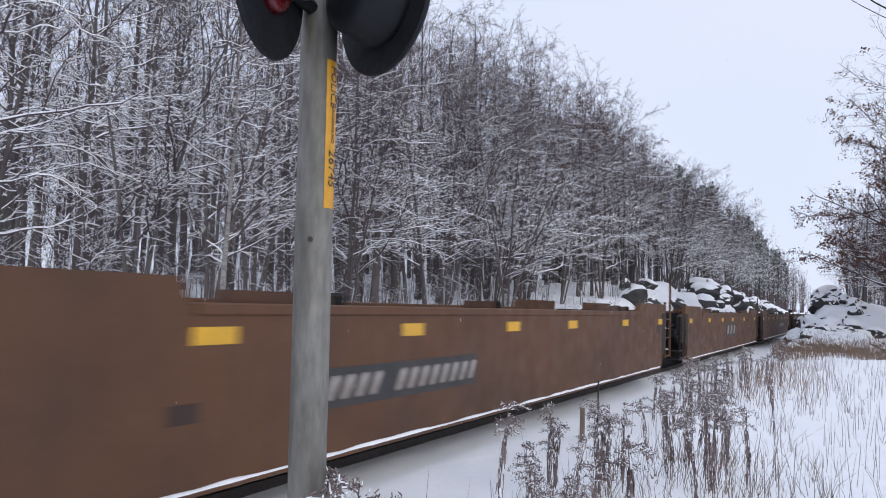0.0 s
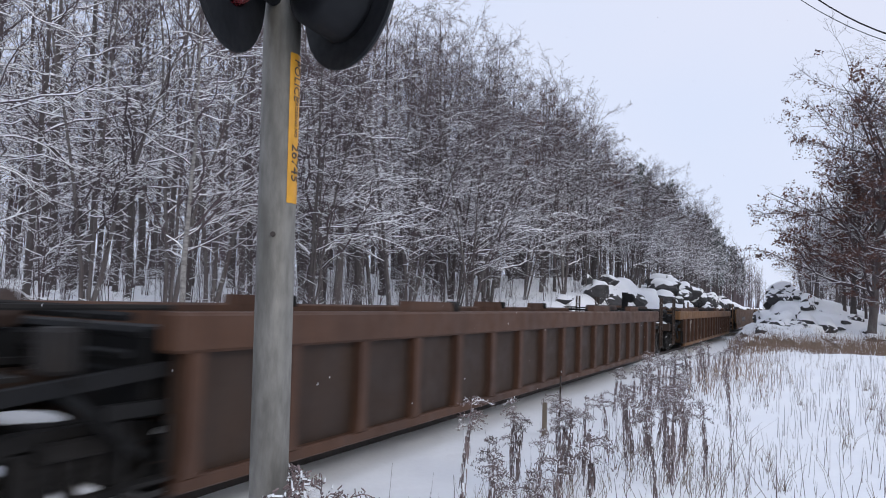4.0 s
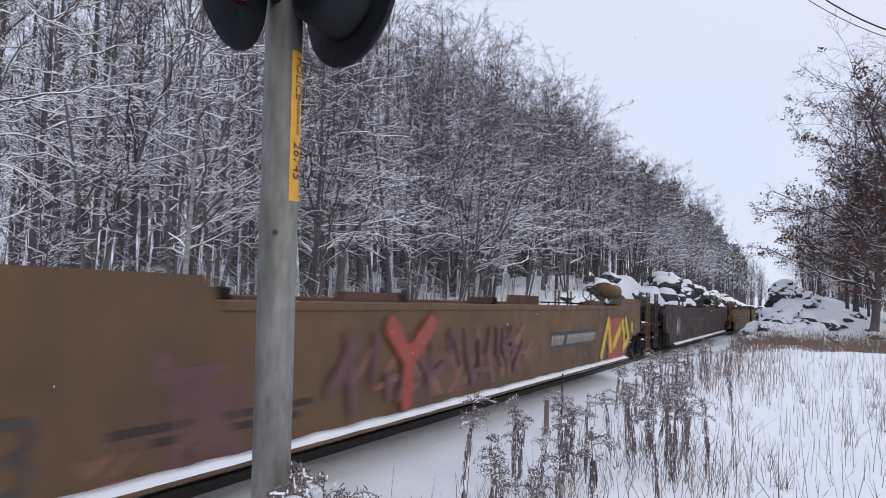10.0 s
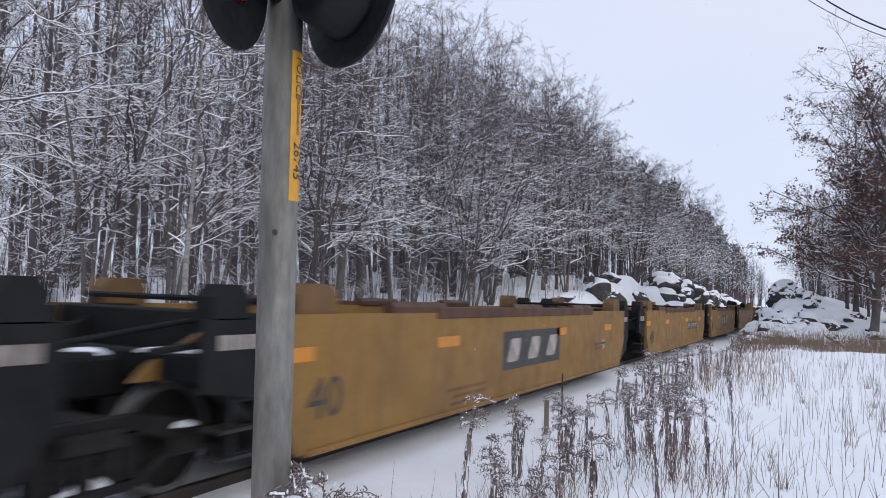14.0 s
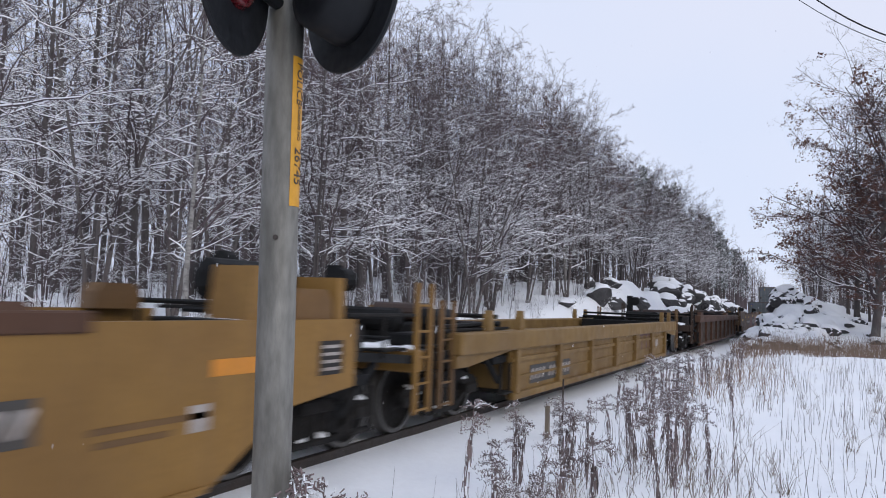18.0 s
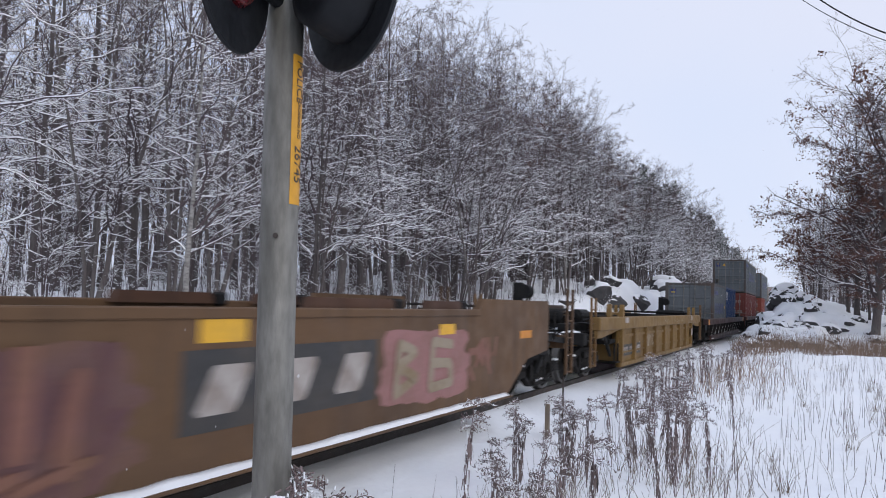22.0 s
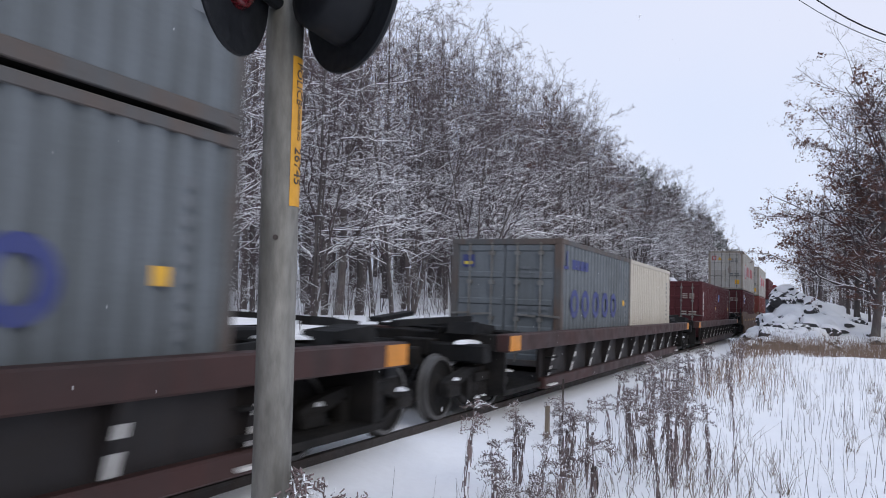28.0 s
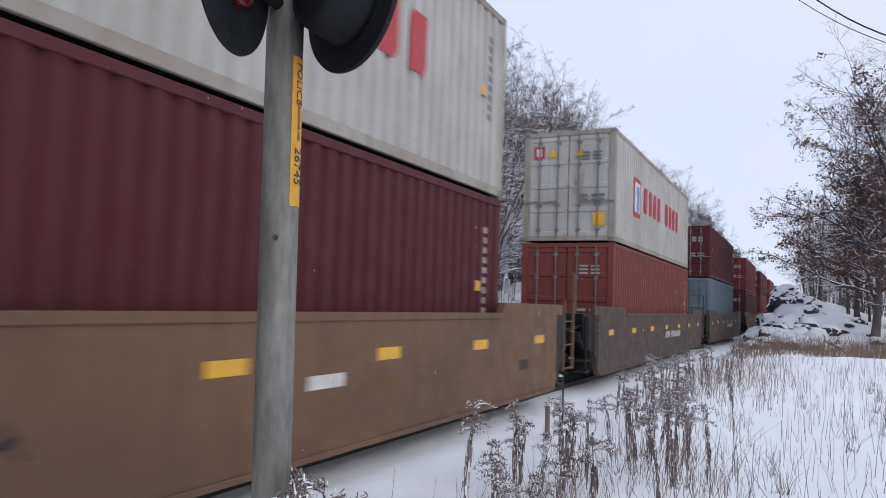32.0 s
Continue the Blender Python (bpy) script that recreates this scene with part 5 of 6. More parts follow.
# maroon car
c = span("smooth", 171.5, 190.5, MAROON, "coupler", "coupler", "empty dark maroon smooth-sided well car", z0=0.33, zt=1.58, ledge=0.15, hump=0.1, tuck=True, over=(0.5, 0.0), trucks=(None, 0.9))
spray(c, -7.6, 0.95, 0.7, 0.6, 15, CHALK, n=9)
for k in range(6):
    mark(c, -4.6 + 0.95 * k, 1.14, 0.7, 0.1, STRIPE, "stripe")
mark(c, -3.1, 0.7, 0.35, 0.13, STRIPE, "notice")
plate_of_bars(c, -0.75, 1.46, 0.9, 0.1, plate=MAROON, mat=STRIPE)
mark(c, 2.0, 1.48, 0.4, 0.12, ORANGE)
edge_blocks(c, 19.0, 1.58, ((1.2, 1.6), (3.6, 1.2)))
part("air_tank", Shape().turn([(-0.5, 0.1), (-0.45, 0.17), (0.45, 0.17), (0.5, 0.1)], "y", (0.7, 7.4, 1.9), 14), GRIME, c)
# yellow five-unit car
GOLDS = ((195.2, 208.6), (211.2, 224.1), (226.9, 239.4), (241.8, 254.3), (257.2, 271.4))
for k, (s0, s1) in enumerate(GOLDS):
    c = span("gold", s0, s1, GOLD, "coupler" if k == 0 else "joint", "coupler" if k == 4 else "own", "empty yellow well car with black ends", hump=0.0, zt=1.5, tuck=k == 4, over=(1.15 if k == 0 else 0.0, 0.0), trucks=(0.9, 0.0))
    L = s1 - s0
    at_stations(c, 0.0, 1.14, (-L / 2 + 0.25, -L / 2 + 3.3, L / 2 - 5.0, L / 2 - 1.6), ORANGE, 0.6, 0.13)
    if k in (1, 3):
        plate_of_bars(c, 0.0, 0.92, 2.7, 0.58, n=3, gaps=(), mat=CHALK)
    else:
        plate_of_bars(c, -3.1 if k == 0 else 2.6, 0.92, 2.45, 0.28, mat=CHALK)
    figure(c, "40", -L / 2 + 0.75, 0.7, 0.55, PLATE)
    for y in (-0.3 * L, -0.02 * L, 0.22 * L):
        for q in (-1, 1):
            part("edge_guard", Shape().prism([(q * 1.36, 1.5), (q * 1.5, 1.5), (q * 1.5, 1.57), (q * 1.46, 1.62), (q * 1.4, 1.62), (q * 1.36, 1.57)], "y", y - 0.65, y + 0.65), RUST, c)
    for i, (dy, w) in enumerate(((0.0, 1.2), (0.1, 1.0), (-0.2, 0.5))):
        mark(c, -0.2 * L + dy, 0.52 - 0.09 * i, w, 0.04, GUIDE, "bar")
    for i, (dy, w) in enumerate(((0.0, 1.0), (-0.15, 0.6))):
        mark(c, 0.33 * L + dy, 0.8 - 0.09 * i, w, 0.045, GUIDE, "bar")
    mark(c, L / 2 - 2.0, 0.78, 0.2, 0.2, CHALK, "notice")
    for e in (-1, 1):
        for q in (-1, 1):
            y0 = e * (L / 2 - 0.65)
            part("corner_guide", Shape().prism([(y0 - 0.3, 1.5), (y0 - 0.28, 1.68), (y0 - 0.2, 1.78), (y0 + 0.2, 1.78), (y0 + 0.28, 1.68), (y0 + 0.3, 1.5)], "x", *sorted((q * 1.2, q * 1.46))), GUIDE, c)
            if (k > 0 or e > 0) and (k < 4 or e < 0):
                y0 = e * (L / 2 + 0.45)
                part("corner_post", Shape().prism([(y0 - 0.2, 1.46), (y0 - 0.2, 1.64), (y0 - 0.12, 1.74), (y0 + 0.12, 1.74), (y0 + 0.2, 1.64), (y0 + 0.2, 1.46)], "x", *sorted((q * 1.2, q * 1.44))), BLACK, c)
        part("cross_rail", Shape().rod((-1.4, e * (L / 2 - 0.3), 1.6), (1.4, e * (L / 2 - 0.3), 1.6), 0.03).rod((-1.3, e * (L / 2 - 0.3), 1.3), (-1.3, e * (L / 2 - 0.3), 1.6), 0.025).rod((1.3, e * (L / 2 - 0.3), 1.3), (1.3, e * (L / 2 - 0.3), 1.6), 0.025), BLACK, c)
    if k == 4:
        part("air_tank", Shape().turn([(-0.6, 0.08), (-0.55, 0.19), (0.5, 0.19), (0.56, 0.08)], "y", (0.75, L / 2 - 0.75, 1.84), 16), BLACK, c)
        part("tank_bracket", Shape().prism([(L / 2 - 1.5, 1.5), (L / 2 - 1.45, 1.95), (L / 2 - 1.1, 1.95), (L / 2 - 1.05, 1.5)], "x", 1.0, 1.46), GOLD, c)
        part("tank_bracket", Shape().prism([(L / 2 - 0.3, 1.5), (L / 2 - 0.28, 1.9), (L / 2 - 0.18, 1.9), (L / 2 - 0.16, 1.5)], "x", 0.55, 1.46), GOLD, c)
        part("hand_brake", Shape().turn([(-0.1, 0.2), (0.05, 0.2), (0.1, 0.1)], "y", (-0.4, L / 2 + 0.1, 2.0), 16), BLACK, c)
# low yellow car and ribbed brown one
c = span("low", 275.8, 288.9, DULLGOLD, "coupler", "coupler", "empty low yellow well car with ribbed sides", hump=0, zt=1.3, platforms=(2.6, 3.1), over=(2.0, 1.7), trucks=(1.5, 1.75), ribs=7)
plate_of_bars(c, -4.6, 0.55, 2.2, 0.3, x=1.423, mat=CHALK)
for y0, z0, y1, z1 in ((2.9, 1.0, 3.4, 1.0), (3.15, 1.0, 3.15, 0.55), (3.5, 1.0, 4.0, 1.0), (3.75, 1.0, 3.75, 0.55), (4.1, 1.0, 4.5, 0.55), (4.5, 1.0, 4.1, 0.55)):
    stroke(c, y0, z0, y1, z1, 0.11, PURPLE, 0.004, 1.422)
mark(c, 5.3, 0.68, 0.35, 0.3, CHALK, "notice", 1.422)
at_stations(c, 0.0, 1.15, (-5.4, 0.6, 6.9), ORANGE, 0.6, 0.12)
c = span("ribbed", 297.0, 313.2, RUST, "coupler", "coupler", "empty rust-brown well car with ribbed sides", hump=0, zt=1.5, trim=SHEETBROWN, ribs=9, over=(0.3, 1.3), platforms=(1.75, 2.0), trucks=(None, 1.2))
edge_blocks(c, 16.2, 1.5, ((-7.2, 0.9), (3.4, 1.3)))
# painted-over brown car
c = span("smooth", 318.3, 336.3, DIRTYTAN, "coupler", "coupler", "empty tan well car sprayed with pink and purple graffiti", z0=0.3, zt=1.57, hump=0.17, ledge=0.09, tuck=True, over=(1.2, 0.0), trucks=(1.2, 0.9))
at_stations(c, 327.3, 1.34, (321.43, 324.35, 332.42))
mark(c, 318.2 - 327.3 + 0.6, 1.15, 0.9, 0.13, YELLOW)
mark(c, 328.6 - 327.3, 1.42, 0.5, 0.2, YELLOW)
mark(c, 335.2 - 327.3, 1.2, 0.5, 0.12, ORANGE)
plate_of_bars(c, 323.8 - 327.3, 0.97, 2.9, 0.28, mat=CHALK)
plate_of_bars(c, 329.5 - 327.3, 0.96, 2.6, 0.62, n=3, gaps=(), mat=CHALK)
patch(c, -1.0, 0.88, 3.3, 1.05, HAZEPURPLE, 1)
spray(c, -1.0, 0.88, 2.9, 0.95, 17, PURPLE, SHADOWPINK, n=36, x=1.503)
patch(c, 4.65, 0.92, 2.3, 0.9, PINK, 2)
for y0, z0, y1, z1 in ((3.95, 1.2, 3.9, 0.65), (3.95, 1.2, 4.3, 1.1), (4.3, 1.1, 3.95, 0.95), (3.95, 0.95, 4.35, 0.8), (4.35, 0.8, 3.9, 0.65), (4.75, 1.2, 5.25, 1.15), (4.75, 1.2, 4.7, 0.65), (4.7, 0.95, 5.2, 0.92), (4.7, 0.65, 5.25, 0.68), (5.2, 0.92, 5.25, 0.68)):
    stroke(c, y0, z0, y1, z1, 0.12, SHADOWCHALK, 0.008)
spray(c, 6.3, 0.9, 1.0, 0.6, 23, SHADOWPINK, n=12)
figure(c, "53", 319.24 - 327.3, 0.7, 0.6, PLATE)
edge_blocks(c, 18.0, 1.57, ((3.2, 1.5), (5.2, 0.9)))
c = span("low", 341.8, 353.6, DULLGOLD, "coupler", "coupler", "empty yellow well car with ribbed sides and pale graffiti", hump=0, zt=1.44, platforms=(2.6, 3.6), over=(2.1, 1.95), trucks=(1.5, 1.8), ribs=9)
plate_of_bars(c, 343.2 - 347.7, 0.6, 2.2, 0.28, x=1.423, mat=CHALK)
spray(c, -2.2, 0.78, 1.7, 0.5, 19, SHADOWCHALK, n=24, x=1.422)
spray(c, 1.5, 1.29, 4.0, 0.16, 20, SHADOWCHALK, n=36, x=1.532)
mark(c, -5.5, 1.36, 0.4, 0.13, CHALK, "notice", 1.531)
mark(c, 5.5, 1.34, 0.35, 0.18, CHALK, "notice", 1.531)
mark(c, 5.7, 0.8, 0.3, 0.26, CHALK, "notice", 1.512)
at_stations(c, 0.0, 1.34, (-4.1, 6.2), ORANGE, 0.5, 0.14)
# oxide red cars
OX = [369.35, 390.4, 411.4, 432.45, 453.35]
for s in OX:
    c = span("oxide", s - (10.9 if s == OX[0] else 9.5), s + 8.5, OXIDE, "coupler", "coupler", "oxide-red double-stack car with white-tipped side posts", hump=0, zt=1.24, z0=0.26)
    reflectors(c, 18.0, 1.1, 5, ORANGE, 0.6, 0.14)
# loaded brown cars
LOADED = []
for k in range(8):
    s = 476.0 + 19.5 * k + 3.2 * (k // 3)
    LOADED.append(s)
    first = k % 3 == 0
    c = span("smooth", s - (8.3 if first else 8.7), s + 8.6, PALEBROWN if k == 0 else WORNBROWN if k < 3 else BROWN, "coupler" if first else "joint", "coupler" if k % 3 == 2 else "own",
             "worn tan well car carrying stacked containers" if k == 0 else "brown smooth-sided well car carrying stacked containers", z0=0.24, zt=1.55, hump=0.17, trim=SOOT, over=(1.1 if first else 0.0, 0.0), platforms=(2.2, 1.75), trucks=(1.5, None))
    reflectors(c, 16.8, 1.13, 7)
    if k:
        plate_of_bars(c, 1.2, 0.9, 2.9, 0.34)
    else:
        mark(c, 1.3, 0.92, 0.55, 0.13, WHITE, "notice")
        mark(c, 2.4, 0.82, 0.5, 0.1, GUIDE, "notice")
        mark(c, 6.5, 0.75, 0.35, 0.16, DARKBROWN, "notice")
        spray(c, -2.0, 0.9, 0.8, 0.4, 27, DARKBROWN, n=10)


# ---- containers ----
def container(S, L, H, z, colour, label, marks=None):
    """A shipping container with corrugated walls, its doors towards -y."""
    W = 1.219
    col = colour
    t = thing("shipping_container", label, "container", "containers on the train", pose(0, 0, z))
    h = L / 2
    # walls
    n = round(L / 0.278)
    p = (L - 0.3) / n
    for q in (1, -1):
        s = Shape()
        v, f = [], []
        prof = []
        for k in range(n):
            y = -h + 0.15 + k * p
            prof += [(y, 0.0), (y + p * 0.36, 0.0), (y + p * 0.48, -0.055), (y + p * 0.88, -0.055)]
        prof.append((h - 0.15, 0.0))
        for y, d in prof:
            v += [(q * (W - 0.012 + d), y, 0.14), (q * (W - 0.012 + d), y, H - 0.1)]
        f = [(2 * i, 2 * i + 2, 2 * i + 3, 2 * i + 1) for i in range(len(prof) - 1)]
        s.add(v, f)
        part("side_wall", s, col, t)
    s = Shape()
    s.box(-W + 0.05, W - 0.05, h - 0.06, h - 0.03, 0.14, H - 0.1)
    part("end_wall", s, col, t)
    part("roof", Shape().box(-W + 0.04, W - 0.04, -h + 0.08, h - 0.08, H - 0.06, H - 0.015), col, t)
    part("base", Shape().box(-W + 0.04, W - 0.04, -h + 0.1, h - 0.1, 0.03, 0.14), GRIME, t)
    s = Shape()
    for q in (-1, 1):
        s.box(*sorted((q * (W - 0.06), q * W)), -h + 0.15, h - 0.15, 0.02, 0.15, c=0.008)
        s.box(*sorted((q * (W - 0.06), q * W)), -h + 0.15, h - 0.15, H - 0.11, H - 0.01, c=0.008)
        for e in (-1, 1):
            s.box(*sorted((q * (W - 0.16), q * W)), *sorted((e * (h - 0.15), e * h)), 0.11, H - 0.11, c=0.012)
    for e in (-1, 1):
        s.box(-W + 0.16, W - 0.16, *sorted((e * (h - 0.1), e * h)), H - 0.13, H - 0.01, c=0.01)
        s.box(-W + 0.16, W - 0.16, *sorted((e * (h - 0.1), e * h)), 0.02, 0.15, c=0.01)
    edge = WORNFRAME if col is C_GREY else WORNWHITE if col is C_WHITE else col
    part("frame", s, edge, t)
    for q in (-1, 1):
        for e in (-1, 1):
            for zz in (0.0, H - 0.118):
                part("corner_casting", Shape().box(*sorted((q * (W - 0.162), q * (W + 0.003))), *sorted((e * (h - 0.178), e * (h + 0.003))), zz, zz + 0.118, c=0.012), DOORGREY if col is C_WHITE else edge, t)
    for q in (-1, 1):
        s = Shape()
        x0, x1 = sorted((q * 0.012, q * (W - 0.165)))
        s.box(x0, x1, -h + 0.03, -h + 0.07, 0.16, H - 0.14)
        d = part("door", s, col, t)
        for k in range(5):
            zc = 0.2 + (H - 0.4) * k / 4
            part("door_rib", Shape().prism([(-h + 0.03, zc - 0.07), (-h + 0.008, zc - 0.045), (-h + 0.008, zc + 0.045), (-h + 0.03, zc + 0.07)], "x", x0 + 0.04, x1 - 0.04), col, d)
        for x in (q * 0.28, q * 0.78):
            b = Shape().rod((x, -h - 0.012, 0.1), (x, -h - 0.012, H - 0.09), 0.019, 8)
            b.bar((x, -h - 0.03, 1.05), (x + 0.42 * q, -h - 0.03, 1.02), 0.02, 0.04)
            for zc in (0.3, 0.95, H - 0.9, H - 0.3):
                b.box(x - 0.05, x + 0.05, -h - 0.03, -h + 0.03, zc - 0.04, zc + 0.04)
            part("locking_bar", b, DOORGREY, d)
    if marks:
        marks(t, L, H)
    # the doors' notices and the number bars by the far end
    ink = CHALK if col in (C_DARK, C_CRIMSON, C_RED, C_ORANGE) else SLATE
    for k in range(6):
        part("bar", Shape().box(0.34 + 0.3 * (k % 2), 0.56 + 0.3 * (k % 2), -h - 0.002, -h + 0.004, H - 0.62 - 0.09 * (k // 2), H - 0.57 - 0.09 * (k // 2)), ink, t)
    for k in range(4):
        part("bar", Shape().box(0.3 if k % 2 else 0.62, 0.52 if k % 2 else 0.95, -h - 0.002, -h + 0.004, 1.15 - 0.12 * (k // 2), 1.22 - 0.12 * (k // 2)), ink, t)
    for k in range(9):
        part("bar", Shape().box(W - 0.013, W - 0.007, h - 0.62, h - 0.5, H * 0.8 - 0.15 * k, H * 0.8 + 0.09 - 0.15 * k), ink, t)
    if col is not C_CREAM:
        part("notice", Shape().box(W - 0.013, W - 0.006, h - 0.86, h - 0.7, H * 0.5, H * 0.5 + 0.15), YELLOW, t)
    return run(t, S)


SLATE = material("dark_marking", (0.12, 0.13, 0.14), 0.6)
NAVY = material("blue_lettering", (0.03, 0.04, 0.16), 0.55, dirt=(0.06, 0.07, 0.16), dirt_scale=3)
CRIMSON = material("red_lettering", (0.42, 0.03, 0.045), 0.55, dirt=(0.35, 0.06, 0.06), dirt_scale=3)
SKYBLUE = material("blue_disc", (0.02, 0.17, 0.5), 0.5)


def block(t, y, z, w, h, mat, name="block", x=1.21):
    part(name, Shape().box(x, x + 0.006, y - w / 2, y + w / 2, z - h / 2, z + h / 2), mat, t)


RING = {}


def ring(t, y, z, w, h, mat, x=1.21):
    """A rounded ring, as large as one letter."""
    key = (round(w, 3), round(h, 3), mat.name)
    if key not in RING:
        n, s = 20, Shape()
        for q in (1.0, 0.52):
            for k in range(n):
                a = 2 * math.pi * k / n
                cx, cz = math.cos(a), math.sin(a)
                s.v.append((0.005, cx * w / 2 * (1 if q == 1 else 0.5), cz * h / 2 * (1 if q == 1 else 0.56)))
        s.f = [(k, (k + 1) % n, n + (k + 1) % n, n + k) for k in range(n)]
        s.m = [0] * n
        RING[key] = s.mesh("ring", mat)
    part("ring", RING[key], None, t, at=pose(x, y, z))


def rings_short(t, L, H):
    for k, y in enumerate((-2.12, -1.32, -0.47, 0.35, 1.17)):
        ring(t, y, 1.3, 0.58, 0.6, NAVY)
    for k in range(4):
        block(t, -2.2 + 0.31 * k, 2.11, 0.25, 0.2, NAVY)
    block(t, -2.72, 2.02, 0.3, 0.06, NAVY)
    block(t, -2.68, 2.2, 0.07, 0.3, NAVY)


def rings_long(t, L, H):
    for k in range(5):
        ring(t, -2.2 + 1.28 * k, 1.42, 0.82, 0.72, NAVY)
    for k in range(4):
        block(t, -5.1 + 0.45 * k, 2.2, 0.36, 0.2, NAVY)
    # door badges
    d = -L / 2 - 0.002
    part("notice", Shape().box(-0.95, -0.68, d, d + 0.006, 2.02, 2.3), NAVY, t)
    part("notice", Shape().box(-0.9, -0.73, d - 0.004, d, 2.2, 2.26), LEMON, t)
    part("notice", Shape().prism([(-0.5, 2.08), (-0.26, 2.08), (-0.38, 2.28)], "y", d, d + 0.006), YELLOW, t)
    part("notice", Shape().box(-1.0, -0.75, d, d + 0.006, 0.72, 1.02), PLATE, t)


def door_badge(t, L, H):
    d = -L / 2 - 0.002
    part("notice", Shape().box(-0.95, -0.68, d, d + 0.006, 2.0, 2.26), NAVY, t)
    part("notice", Shape().box(-0.91, -0.72, d - 0.004, d, 2.05, 2.12), LEMON, t)
    rings_short(t, L, H)


def red_letters(t, L, H):
    block(t, -3.5, 1.47, 0.86, 1.1, CRIMSON)
    block(t, -3.5, 1.47, 0.62, 0.86, WHITE, x=1.2165)
    block(t, -3.42, 1.42, 0.2, 0.75, SKYBLUE, x=1.2225)
    for k in range(9):
        if k != 4:
            y = -2.3 + 0.7 * k
            s = Shape().prism([(y - 0.2, 1.17), (y + 0.14, 1.17), (y + 0.22, 1.27), (y + 0.22, 1.93), (y - 0.12, 1.93), (y - 0.2, 1.83)], "x", 1.21, 1.216)
            part("block", s, CRIMSON, t)
    d = -L / 2 - 0.002
    part("notice", Shape().box(-0.95, -0.66, d, d + 0.006, 2.2, 2.52), CRIMSON, t)
    part("notice", Shape().box(-0.88, -0.73, d - 0.004, d, 2.26, 2.46), WHITE, t)
    for x in (-0.42, 0.3):
        part("notice", Shape().prism([(x - 0.13, 2.22), (x + 0.13, 2.22), (x, 2.46)], "y", d, d + 0.006), YELLOW, t)
    part("notice", Shape().box(0.66, 0.96, d, d + 0.006, 0.4, 0.74), YELLOW, t)
    part("notice", Shape().box(0.16, 0.4, d, d + 0.006, 1.25, 1.75), CHALK, t)


def sticker(t, L, H):
    block(t, -4.7, 2.24, 1.1, 0.66, WHITE, "notice")
    block(t, -4.7, 2.4, 1.02, 0.26, NAVY, "notice", 1.2165)
    block(t, -4.5, 2.42, 0.7, 0.06, LEMON, "notice", 1.2225)
    for k in range(5):
        block(t, -5.12 + 0.21 * k, 2.07, 0.15, 0.2, NAVY, "bar", 1.2165)


def blue_disc(t, L, H):
    n = 24
    s = Shape().prism([(-2.45 + 0.2 * math.cos(6.2832 * k / n), 1.93 + 0.2 * math.sin(6.2832 * k / n)) for k in range(n)], "x", 1.21, 1.216)
    part("disc", s, SKYBLUE, t)
    block(t, -2.45, 1.9, 0.26, 0.05, WHITE, "bar", 1.2165)


def white_column(t, L, H):
    for k, (h0, h1) in enumerate(((0.98, 1.2), (1.26, 1.5), (1.56, 1.8), (1.86, 2.1))):
        block(t, -2.65, (h0 + h1) / 2, 0.2, h1 - h0, WHITE, "bar")
    d = -L / 2 - 0.002
    for k in range(3):
        part("bar", Shape().box(-0.95 + 0.2 * k, -0.8 + 0.2 * k, d, d + 0.006, 1.5, 1.78), WHITE, t)
    part("notice", Shape().box(-0.42, -0.26, d, d + 0.006, 1.95, 2.1), CHALK, t)


def two_strokes(t, L, H):
    for z in (1.0, 1.75):
        block(t, -2.55, z, 0.09, 0.5, WHITE, "bar")


def column(t, L, H):
    for k in range(5):
        block(t, -2.72, 0.75 + 0.33 * k, 0.14, 0.2, WHITE, "bar")
    part("notice", Shape().turn([(0, 0.09), (0.006, 0.09)], "y", (-0.5, -L / 2 - 0.003, 1.5), 16), CHALK, t)


def blue_notice(t, L, H):
    block(t, -2.5, 2.06, 0.5, 0.46, WHITE, "notice")
    block(t, -2.5, 2.0, 0.2, 0.26, C_BLUE, "bar", 1.2165)


C_GREY = paint("grey_container_paint", (0.14, 0.155, 0.168), (0.09, 0.098, 0.1), 0.45)
C_BLUE = paint("blue_container_paint", (0.012, 0.042, 0.13), (0.03, 0.055, 0.12), 0.35)
C_RED = paint("red_container_paint", (0.17, 0.04, 0.032), (0.17, 0.05, 0.04), 0.45)
C_ORANGE = paint("orange_red_container_paint", (0.27, 0.06, 0.038), (0.25, 0.07, 0.05), 0.45)
C_DARK = paint("dark_red_container_paint", (0.075, 0.013, 0.016), (0.075, 0.02, 0.022), 0.4)
C_WHITE = paint("white_container_paint", (0.45, 0.435, 0.41), (0.31, 0.28, 0.24), 0.5)
DOORGREY = material("door_gear_grey", (0.2, 0.2, 0.19), 0.5, 0.4, dirt=(0.12, 0.08, 0.05), dirt_scale=4)
C_CREAM = paint("cream_container_paint", (0.5, 0.455, 0.385), (0.42, 0.375, 0.31), 0.35)
C_CRIMSON = paint("crimson_container_paint", (0.15, 0.022, 0.026), (0.1, 0.02, 0.022), 0.4)
C_STEELBLUE = paint("slate_container_paint", (0.14, 0.18, 0.22), (0.1, 0.12, 0.14), 0.4)

